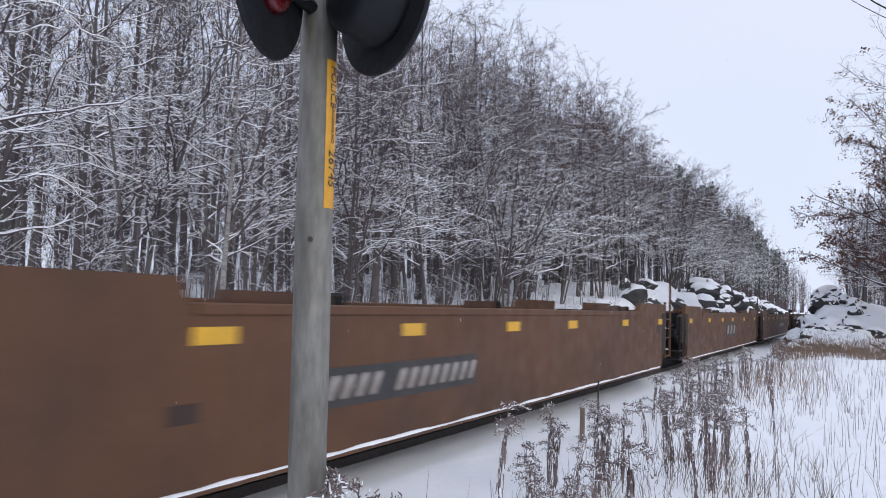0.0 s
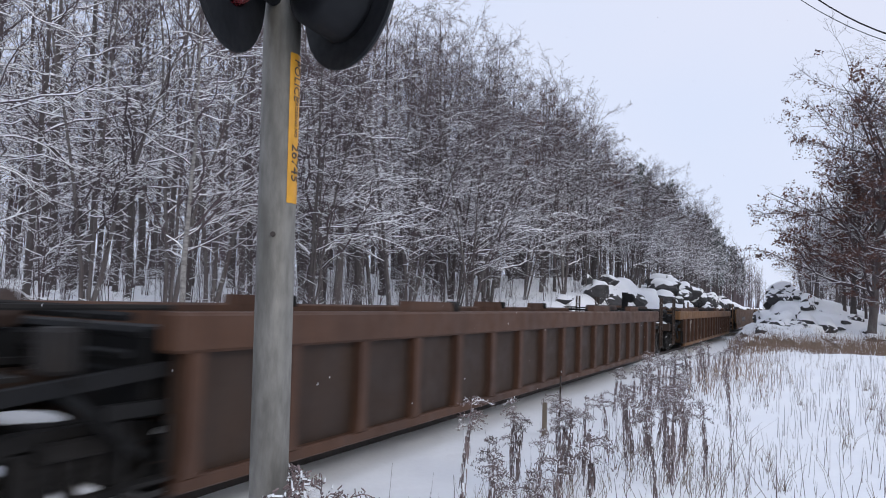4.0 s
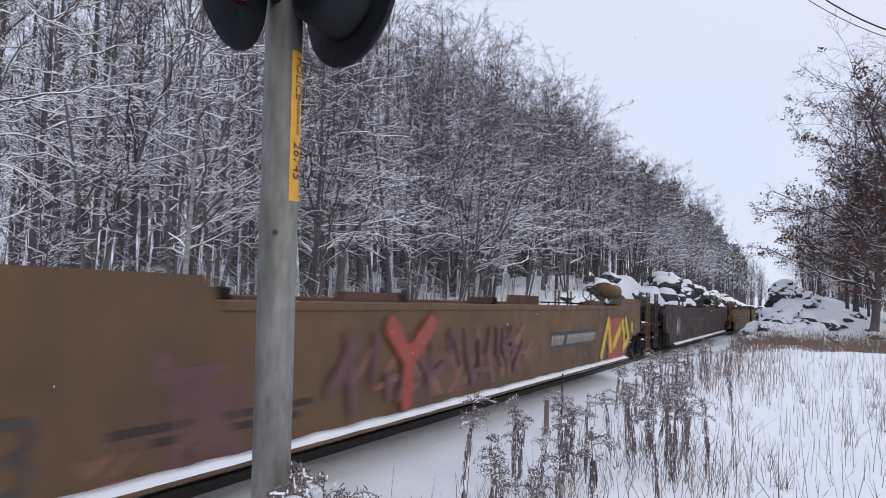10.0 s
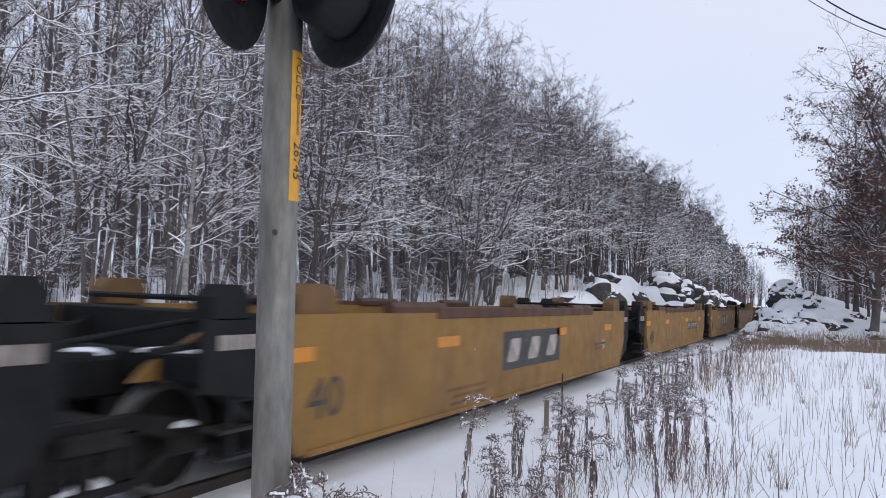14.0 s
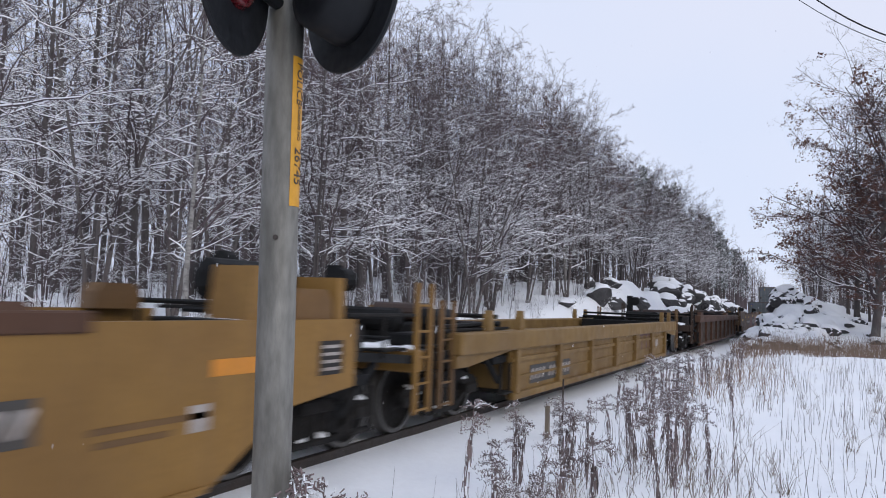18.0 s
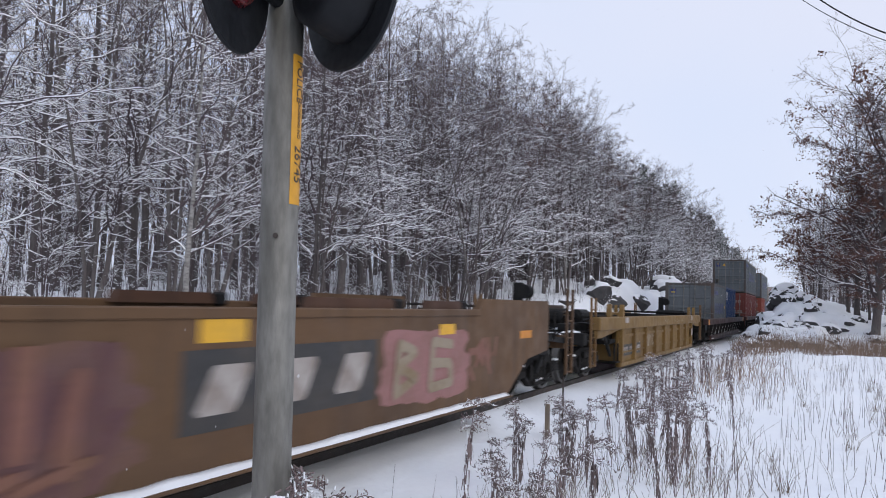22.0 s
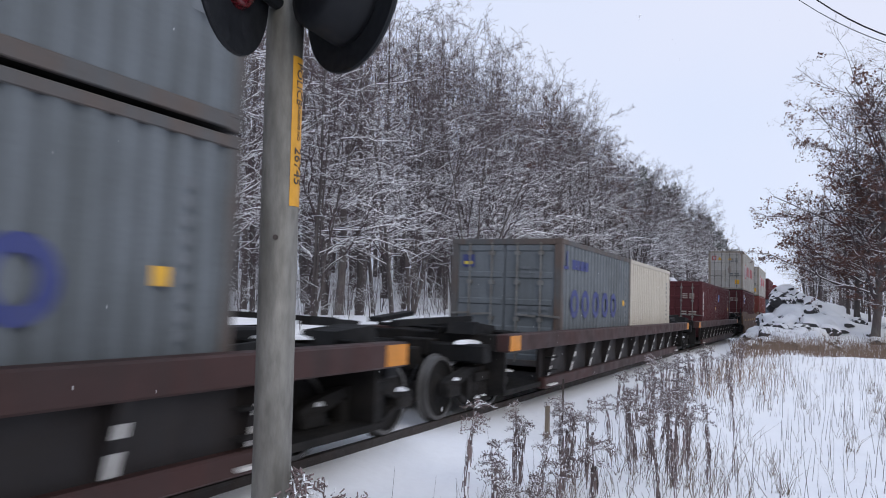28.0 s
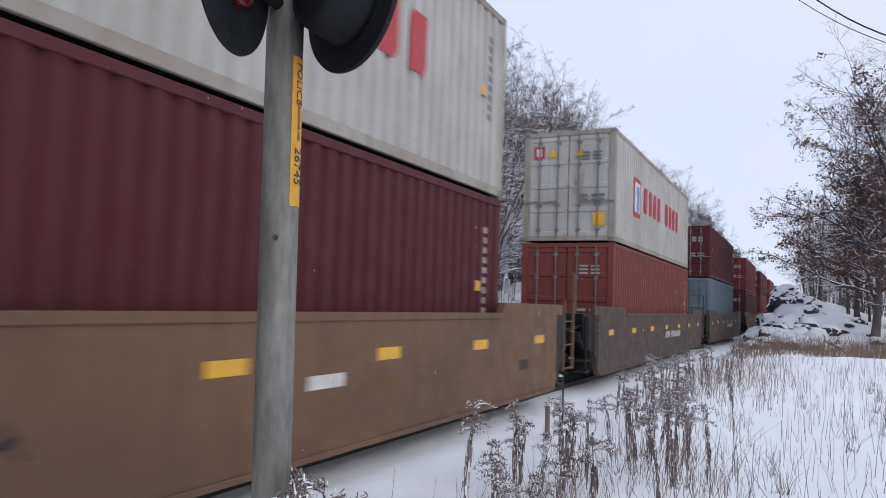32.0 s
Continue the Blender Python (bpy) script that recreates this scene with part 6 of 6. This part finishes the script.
WORNWHITE = paint("worn_white_frame", (0.34, 0.31, 0.27), (0.2, 0.14, 0.1), 0.6)
WORNFRAME = paint("worn_grey_frame", (0.085, 0.085, 0.085), (0.11, 0.07, 0.05), 0.6)
LOW, HC, L20, L40 = 0.45, 2.896, 6.058, 12.192
STD = 2.591
container(OX[0] - 3.06, L20, STD, LOW, C_GREY, "grey shipping container with large blue lettering blocks", door_badge)
container(OX[0] + 3.06, L20, STD, LOW, C_BLUE, "blue corrugated shipping container", blue_notice)
container(OX[1] - 3.06, L20, STD, LOW, C_RED, "rusty red shipping container under a grey one", column)
container(OX[1] + 3.06, L20, STD, LOW, C_RED, "rusty red shipping container under a grey one", two_strokes)
container(OX[1], L40, STD, LOW + STD + 0.03, C_GREY, "long grey shipping container stacked on red ones", rings_long)
container(OX[2] - 3.06, L20, STD, LOW, C_ORANGE, "orange-red shipping container under a grey one")
container(OX[2] + 3.06, L20, STD, LOW, C_GREY, "grey shipping container with blue lettering blocks", door_badge)
container(OX[2], L40, STD, LOW + STD + 0.03, C_GREY, "long grey shipping container stacked on two short ones", rings_long)
container(OX[3] - 3.06, L20, STD, LOW, C_GREY, "grey shipping container with blue lettering blocks", door_badge)
container(OX[3] + 3.06, L20, STD, LOW, C_CREAM, "cream corrugated shipping container on the train")
container(OX[4] - 3.06, L20, STD, LOW, C_DARK, "dark red shipping container with white markings", white_column)
container(OX[4] + 3.06, L20, STD, LOW, C_DARK, "dark red shipping container with a blue disc", blue_disc)
STACKS = ((C_DARK, C_WHITE), (C_RED, C_WHITE), (C_STEELBLUE, C_DARK), (C_DARK, C_CRIMSON), (C_CRIMSON, C_DARK), (C_CRIMSON, C_CRIMSON), (C_STEELBLUE, C_STEELBLUE), (C_DARK, C_STEELBLUE))
for s, (a, b) in zip(LOADED, STACKS):
    container(s + 0.1, L40, HC, 0.43, a, "long red shipping container at the bottom of a stack" if a in (C_DARK, C_RED, C_CRIMSON) else "long grey shipping container at the bottom of a stack", sticker if a is C_DARK and b is C_WHITE else None)
    container(s + 0.1, L40, HC if b is C_WHITE else STD, 0.43 + HC + 0.03, b, "long white shipping container with red lettering blocks" if b is C_WHITE else "long shipping container on top of a stack", red_letters if b is C_WHITE else None)


# ---- crossing signal ----
LENS = material("red_lens", (0.11, 0.006, 0.01), 0.2, dirt=(0.07, 0.005, 0.008), dirt_scale=20)
SIGNBLACK = material("signal_black", (0.006, 0.007, 0.009), 0.6, dirt=(0.011, 0.012, 0.015), dirt_scale=5, gloss=0.3)
LABEL = material("orange_label", (0.62, 0.3, 0.02), 0.5, dirt=(0.5, 0.25, 0.03), dirt_scale=8, dirt_amount=0.4)
INK = material("label_ink", (0.03, 0.028, 0.03), 0.6)


def signal():
    base, R = Vector((3.942, 1.891, 0.0)), 0.0635
    z0 = height(base.x, base.y)
    t = thing("crossing_signal", "galvanised crossing signal mast with black lamp heads", "crossing signal", m=Matrix.Translation((base.x, base.y, z0)) @ pose(0, 0, 0, 0.82, -0.95, 0))
    mast = part("mast", Shape().turn([(-0.3, R), (3.3, R)], "z", n=40), STEEL, t, smooth=True)
    part("bolt", Shape().turn([(0.0, 0.009), (0.006, 0.009)], "z", n=8).mesh("bolt", RAIL), None, mast,
         at=Matrix.Translation((0.515 * R, -0.857 * R, 1.905 - z0)) @ pose(0, 0, 0, 90, 0, 31))
    # the label wraps round the side of the mast
    zc, half, a0, a1 = 2.27 - z0, 0.257, -22.0, 34.0
    n = 12
    v = [((R + 0.0015) * math.cos(radians(a0 + (a1 - a0) * k / n)), (R + 0.0015) * math.sin(radians(a0 + (a1 - a0) * k / n)), z) for z in (zc - half, zc + half) for k in range(n + 1)]
    lab = part("label", Shape().add(v, [(k, k + 1, n + 2 + k, n + 1 + k) for k in range(n)]), LABEL, mast, "orange strip with black lettering")
    for text, size, z in (("POLICE", 0.045, zc + 0.165), ("CROSSING NO", 0.02, zc + 0.035), ("26745", 0.052, zc - 0.12)):
        me = lettering(text, size, 0.0005)
        for p in me.vertices:
            a = radians((a0 + a1) / 2) + p.co.y / R
            p.co = ((R + 0.003 + p.co.z) * math.cos(a), (R + 0.003 + p.co.z) * math.sin(a), z - p.co.x)
        me.materials.append(INK)
        part("lettering", me, None, lab)
    for place, face, lens_in_front in ((SIGN_LEFT, 20.0, True), (SIGN_RIGHT, 70.0, False)):
        m = t.matrix_basis.inverted() @ Matrix.Translation(place) @ pose(0, 0, 0, 0, 0, face)
        deep = 0.06 if lens_in_front else 0.16
        head = part("lamp_head", Shape().turn([(-0.012, 0.254), (-0.004, 0.258), (0.006, 0.254)], "x", n=48), SIGNBLACK, t, "black round lamp head", at=m)
        part("lamp_housing", Shape().turn([(-deep, 0.1), (-deep + 0.015, 0.14), (-0.03, 0.165), (-0.012, 0.17)], "x", n=28), SIGNBLACK, head, smooth=True)
        part("lens", Shape().turn([(0.006, 0.12), (0.03, 0.105), (0.045, 0.05), (0.048, 0.01)], "x", n=28), LENS, head, smooth=True)
        s = Shape()
        n = 24
        for r in (0.17, 0.164):
            for k in range(n + 1):
                a = radians(-5 + 190 * k / n)
                for x in (0.0, (0.18 if lens_in_front else 0.3) * (0.35 + 0.65 * max(0, math.sin(a)))):
                    s.v.append((x, r * math.cos(a), r * math.sin(a)))
        m1 = 2 * (n + 1)
        for o in (0, m1):
            s.f += [(o + 2 * k, o + 2 * k + 1, o + 2 * k + 3, o + 2 * k + 2) for k in range(n)]
        s.f += [(2 * k + 1, m1 + 2 * k + 1, m1 + 2 * k + 3, 2 * k + 3) for k in range(n)]
        s.m = [0] * len(s.f)
        part("hood", s, SIGNBLACK, head, smooth=True)
        arm = t.matrix_basis.inverted() @ Matrix.Translation(place)
        c = arm.translation
        part("crossarm", Shape().rod((0, 0, c.z), (c.x, c.y, c.z), 0.024, 10), SIGNBLACK, t)
    return t


SIGN_LEFT, SIGN_RIGHT = Vector((3.962, 1.543, 2.70)), Vector((4.15, 1.887, 2.72))
signal()


def wires():
    for a, b, r in (((4.23, 14.56, 9.2), (8.21, 16.82, 7.0), 0.017), ((3.83, 14.36, 9.2), (8.21, 16.83, 6.85), 0.009)):
        s = Shape()
        n = 14
        pts = [Vector(a).lerp(Vector(b), k / n) - Vector((0, 0, 0.5 * math.sin(math.pi * k / n))) for k in range(n + 1)]
        m = 6
        for p in pts:
            s.v += [(p.x, p.y + r * math.cos(6.2832 * k / m), p.z + r * math.sin(6.2832 * k / m)) for k in range(m)]
        s.f = [(i * m + k, i * m + (k + 1) % m, (i + 1) * m + (k + 1) % m, (i + 1) * m + k) for i in range(n) for k in range(m)]
        s.m = [0] * len(s.f)
        solid("overhead_wire", s, BLACK, "dark overhead utility wire against the sky", "cable", "overhead wires")


wires()


# ---- weeds in the snow ----
STALK = material("dry_stalk", (0.185, 0.14, 0.136), 0.9, vary=0.25)
STRAW = material("dry_grass", (0.22, 0.165, 0.115), 0.9, dirt=(0.13, 0.09, 0.07), dirt_scale=1.0, vary=0.2)
REED = material("brown_reed", (0.27, 0.185, 0.135), 0.9, dirt=(0.36, 0.27, 0.2), dirt_scale=0.7, vary=0.2)


def goldenrod(seed):
    """A dead goldenrod: a bent stem, curled leaves down its length and a drooping snow-flecked plume."""
    g = np.random.default_rng(seed)
    np.random.seed(seed)
    t = thing("goldenrod", "dead brown goldenrod with a drooping snowy plume", "weed", "weeds beside the track")
    H = g.uniform(0.85, 1.15)
    k = 9
    z = np.linspace(-0.05, H, k)
    P = np.stack([np.cumsum(g.normal(0, 0.008, k)) + 0.05 * g.normal() * (z / H) ** 2, np.cumsum(g.normal(0, 0.008, k)) + 0.05 * g.normal() * (z / H) ** 2, z], 1)[None]
    r = np.linspace(0.0055, 0.003, k)[None]
    part("stem", Twigs().add(P, r).mesh("stem", STALK, SNOW), None, t)

    def blades(lo, hi, n, ln, wd, hang):
        f = g.uniform(lo, hi, n) * (k - 1)
        i = np.minimum(f.astype(int), k - 2)
        at = P[0, i] + (P[0, i + 1] - P[0, i]) * (f - i)[:, None]
        a = g.uniform(0, 6.28, n)
        L = g.uniform(0.6, 1.2, (n, 1)) * ln
        out = np.stack([np.cos(a), np.sin(a), np.zeros(n)], 1)
        side = np.stack([-np.sin(a), np.cos(a), np.zeros(n)], 1) * wd
        mid = at + out * L * 0.5 + np.array((0, 0, 1)) * L * g.uniform(0.0, 0.35, (n, 1))
        end = at + out * L * g.uniform(0.4, 0.9, (n, 1)) - np.array((0, 0, 1)) * L * g.uniform(0.3, 1.0, (n, 1)) * hang
        V = np.stack([at - side * 0.4, at + side * 0.4, mid + side, mid - side, end + side * 0.3, end - side * 0.3], 1).reshape(-1, 3)
        b = np.arange(n)[:, None] * 6
        Q = np.concatenate([b + np.array((0, 1, 2, 3)), b + np.array((3, 2, 4, 5))])
        return V, Q
    V, Q = blades(0.2, 0.8, 60, 0.05, 0.009, 2.4)
    part("leaves", mesh_np("leaves", V, Q, (np.arange(len(Q)) % 19 == 0).astype(int), (STALK, SNOW)), None, t, "curled withered leaves")
    tw = Twigs()
    tips = []
    n = 11
    for q in range(n):
        a, f = g.uniform(0, 6.28), g.uniform(0.78, 1.0)
        i = min(int(f * (k - 1)), k - 2)
        st = P[0, i] + (P[0, i + 1] - P[0, i]) * (f * (k - 1) - i)
        L = g.uniform(0.08, 0.19)
        s = np.linspace(0, 1, 5)
        pts = st + np.stack([np.cos(a) * s * L, np.sin(a) * s * L, L * (0.7 * s - 0.75 * s ** 2)], 1)
        tips.append(pts)
    tips = np.array(tips)
    tw.add(tips, np.full((n, 5), 0.003), 0.004 * (g.random(n) < 0.4))
    fl = tips[:, 1:].reshape(-1, 3)
    fl = np.repeat(fl, 8, 0) + g.normal(0, 0.012, (len(fl) * 8, 3))
    tw.add(np.stack([fl, fl + g.normal(0, 0.01, fl.shape) + np.array((0, 0, 0.003))], 1), np.full((len(fl), 2), 0.003), 0.006 * (g.random(len(fl)) < 0.35))
    part("plume", tw.mesh("plume", STALK, SNOW), None, t)
    return t


def weeds():
    kinds = [goldenrod(300 + k) for k in range(7)]
    r = random.Random(33)
    spots = []
    for cx, cy, sx, sy, n in ((4.35, 7.4, 0.24, 0.5, 10), (4.0, 9.3, 0.25, 0.9, 7), (3.5, 6.2, 0.12, 0.4, 7), (3.0, 6.3, 0.1, 0.3, 4), (3.0, 15.5, 0.25, 2.0, 10), 
                              (3.55, 19.0, 0.3, 2.0, 14), (3.2, 13.0, 0.3, 1.5, 9), (3.7, 4.6, 0.25, 0.3, 5), (4.5, 6.2, 0.1, 0.4, 4)):
        for _ in range(n):
            spots.append((r.gauss(cx, sx), r.gauss(cy, sy)))
    for x, y in spots:
        m = Matrix.LocRotScale((x, y, height(x, y)), Euler((r.gauss(0, 0.06), r.gauss(0, 0.06), r.uniform(0, 6.28))), None)
        c = copy_thing(r.choice(kinds), m)
        s = r.uniform(0.6, 1.02) * (0.5 if y < 4.2 else 1.0)
        c.scale = (s, s, s)
    for x, y, top in ((4.19, 1.66, 1.16), (4.13, 1.72, 1.08), (3.97, 2.02, 1.08), (3.78, 2.33, 1.0), (3.86, 2.28, 1.03), (3.7, 2.65, 0.96), (3.8, 2.6, 0.85), (3.94, 3.79, 0.8), (4.02, 4.13, 0.76), (4.1, 4.2, 0.66)):
        c = copy_thing(r.choice(kinds), Matrix.LocRotScale((x, y, height(x, y)), Euler((0, 0, r.uniform(0, 6.28))), None))
        s = (top - height(x, y)) / 1.05
        c.scale = (s, s, s)
        if top > 1.07:
            snow_bit(c, 0.0, 0.0, 0.98, 0.05, 0.035, 0.035)
    for k in kinds:
        for o in [*k.children_recursive, k]:
            bpy.data.objects.remove(o)

    def blades(name, label, spots, h0, h1, rad, mat, lean, seed):
        g = np.random.default_rng(seed)
        np.random.seed(seed)
        B = np.array([(x, y, height(x, y) - 0.02) for x, y in spots])
        n = len(B)
        d = np.stack([g.normal(0, lean, n), g.normal(0, lean, n), np.ones(n)], 1)
        h = g.uniform(h0, h1, n)[:, None]
        bend = np.stack([g.normal(0, lean, n), g.normal(0, lean, n), -np.abs(g.normal(0, 0.1, n))], 1)
        P = np.stack([B, B + d * h * 0.5, B + d * h + bend * h * 0.6], 1)
        w = g.uniform(0.6, 1.3, (n, 1)) * rad * np.array((1, 0.8, 0.35))
        tw = Twigs().add(P, w, 0.0)
        tagged(new(name, tw.mesh(name, mat)), label, "grass", kind="stuff")
    spots = []
    while len(spots) < 1700:
        y = 2.2 + 24 * r.random() ** 1.3
        x = 2.7 + r.random() * (4.6 + y * 0.25)
        if (x - 5.5) ** 2 + y * y > 5 and swell(x, y, 1.4, 8) > r.uniform(-0.6, 0.5):
            for _ in range(r.choice((1, 1, 2, 3, 5, 8))):
                spots.append((x + r.gauss(0, 0.04), y + r.gauss(0, 0.04)))
    for cx, cy, n, sd in ((4.2, 4.6, 120, 0.3), (4.6, 6.8, 160, 0.3), (4.1, 8.4, 160, 0.4), (3.7, 6.0, 140, 0.35)):
        spots += [(r.gauss(cx, sd), r.gauss(cy, sd)) for _ in range(n)]
    for _ in range(46):
        cy = 3.5 + 17 * r.random()
        cx = 5.2 + r.random() * (2.2 + cy * 0.25)
        if (cx - 5.5) ** 2 + cy * cy > 12:
            spots += [(r.gauss(cx, 0.05), r.gauss(cy, 0.05)) for _ in range(r.randint(8, 26))]
    blades("dry_grass", "thin dry grass stalks standing out of the snow", spots, 0.06, 0.36, 0.0025, STRAW, 0.24, 1)
    spots = [(2.6 + r.random() * (4.5 + y * 0.2), y) for y in [2.5 + 24 * r.random() ** 1.2 for _ in range(700)]]
    blades("tall_stalks", "tall dark weed stalks standing out of the snow", [p for p in spots if (p[0] - 5.5) ** 2 + p[1] ** 2 > 9], 0.2, 0.7, 0.003, STALK, 0.1, 2)
    spots = []
    for _ in range(150):
        cy = 6 + 19 * r.random()
        cx = 4.6 + r.random() * (2.2 + cy * 0.26)
        spots += [(r.gauss(cx, 0.12), r.gauss(cy, 0.12)) for _ in range(r.choice((1, 2, 2, 4, 6)))]
    blades("field_stalks", "upright dry stalks scattered over the snowy field", spots, 0.15, 0.62, 0.0034, STALK, 0.07, 12)
    spots = [(r.gauss(cx, sd), r.gauss(cy, sd)) for cx, cy, n, sd in ((3.75, 3.05, 40, 0.14), (3.9, 3.4, 70, 0.16), (3.98, 3.9, 90, 0.18), (4.1, 4.3, 60, 0.2), (3.6, 2.7, 14, 0.12)) for _ in range(n)]
    blades("tall_grass", "tall thin dry grass near the signal mast", spots, 0.4, 0.72, 0.0016, STRAW, 0.1, 7)
    spots = []
    while len(spots) < 4300:
        y = r.uniform(28.5, 41)
        x = 2.3 + 11 * r.random()
        if swell(x, y, 2.0, 9) > -0.25 and x > 2.3 + 0.12 * (36 - y):
            spots.append((x, y))
    blades("reeds", "brown dried reeds in front of the rocks", spots, 0.3, 0.75, 0.008, REED, 0.16, 3)
    spots = [(r.gauss(3.9, 0.7), r.uniform(14, 24)) for _ in range(380)]
    blades("sedge", "tufts of brown sedge above the snow", spots, 0.2, 0.6, 0.005, REED, 0.15, 4)


weeds()


STAKEWOOD = material("grey_stake_wood", (0.2, 0.16, 0.12), 0.9, dirt=(0.1, 0.08, 0.065), dirt_scale=12, bump=0.003, bump_scale=60, stretch=(2, 2, 0.3))


def stakes():
    for x, y, h, w, mat, label in ((2.2, 9.8, 0.47, 0.028, STAKEWOOD, "short weathered wooden stake in the snow"), (1.95, 11.3, 0.72, 0.011, RAIL, "thin dark steel stake in the snow")):
        z = height(x, y)
        solid("stake", Shape().prism([(x - w, y - w), (x + w, y - w), (x + w, y + w), (x - w, y + w)], "z", z - 0.2, z + h), mat, label, "stake", "stakes beside the track")


stakes()


def falling_snow():
    """Loose flakes drifting down, as one cloud tall enough for the whole time."""
    g = np.random.default_rng(6)
    n = 5600
    C = np.stack([g.uniform(-6, 9, n), g.uniform(1.0, 17, n), g.uniform(-1, 52, n)], 1)
    C = C[np.hypot(C[:, 0] - 5.5, C[:, 1]) > 1.2]
    n = len(C)
    r = g.uniform(0.003, 0.0075, (n, 1, 1))
    O = np.array([(1, 0, 0), (0, 1, 0), (-1, 0, 0), (0, -1, 0), (0, 0, 0.7), (0, 0, -0.7)]) * g.uniform(0.6, 1.2, (n, 6, 1))
    F = np.array([(0, 1, 4), (1, 2, 4), (2, 3, 4), (3, 0, 4), (1, 0, 5), (2, 1, 5), (3, 2, 5), (0, 3, 5)])
    V = (C[:, None] + O * r).reshape(-1, 3)
    Q = (np.arange(n)[:, None, None] * 6 + F[None]).reshape(-1, 3)
    return tagged(new("falling_snow", mesh_np("falling_snow", V, Q, np.zeros(len(Q)), (SNOW,))), "light snowflakes falling over the track", "snow", kind="stuff")


FLAKES = falling_snow()


def motions():
    """The train rolls past at an even speed; its wheels turn while they are near."""
    for ob, S in MOVING:
        z = ob.location.z
        walk(ob, [(t, pose(0, S - SPEED * t, z)) for t in (0.0, 16.0, 32.0)])
    walk(FLAKES, [(t, pose(-0.25 * (t - 16), 0, -1.35 * t)) for t in (0.0, 16.0, 32.0)])
    step = 1 / FPS
    for w, car, off in WHEELS:
        S = next(s for o, s in MOVING if o == car) + off
        t0, t1 = max(0.0, (S - 50) / SPEED), min(32.0, (S + 2) / SPEED)
        rows, n = [], 0
        if t1 <= t0:
            continue
        k0, k1 = math.ceil(t0 / step), math.floor(t1 / step)
        if k0 > 0:
            rows.append((0.0, 0.0))
        rows += [(k * step, (k - k0) * step * SPEED / WHEEL_R) for k in range(k0, k1 + 1)]
        if k1 * step < 31.9:
            rows.append((32.0, rows[-1][1]))
        base = w.location.copy()
        walk(w, [(t, Matrix.Translation(base) @ Matrix.Rotation(a, 4, "X")) for t, a in rows])


motions()
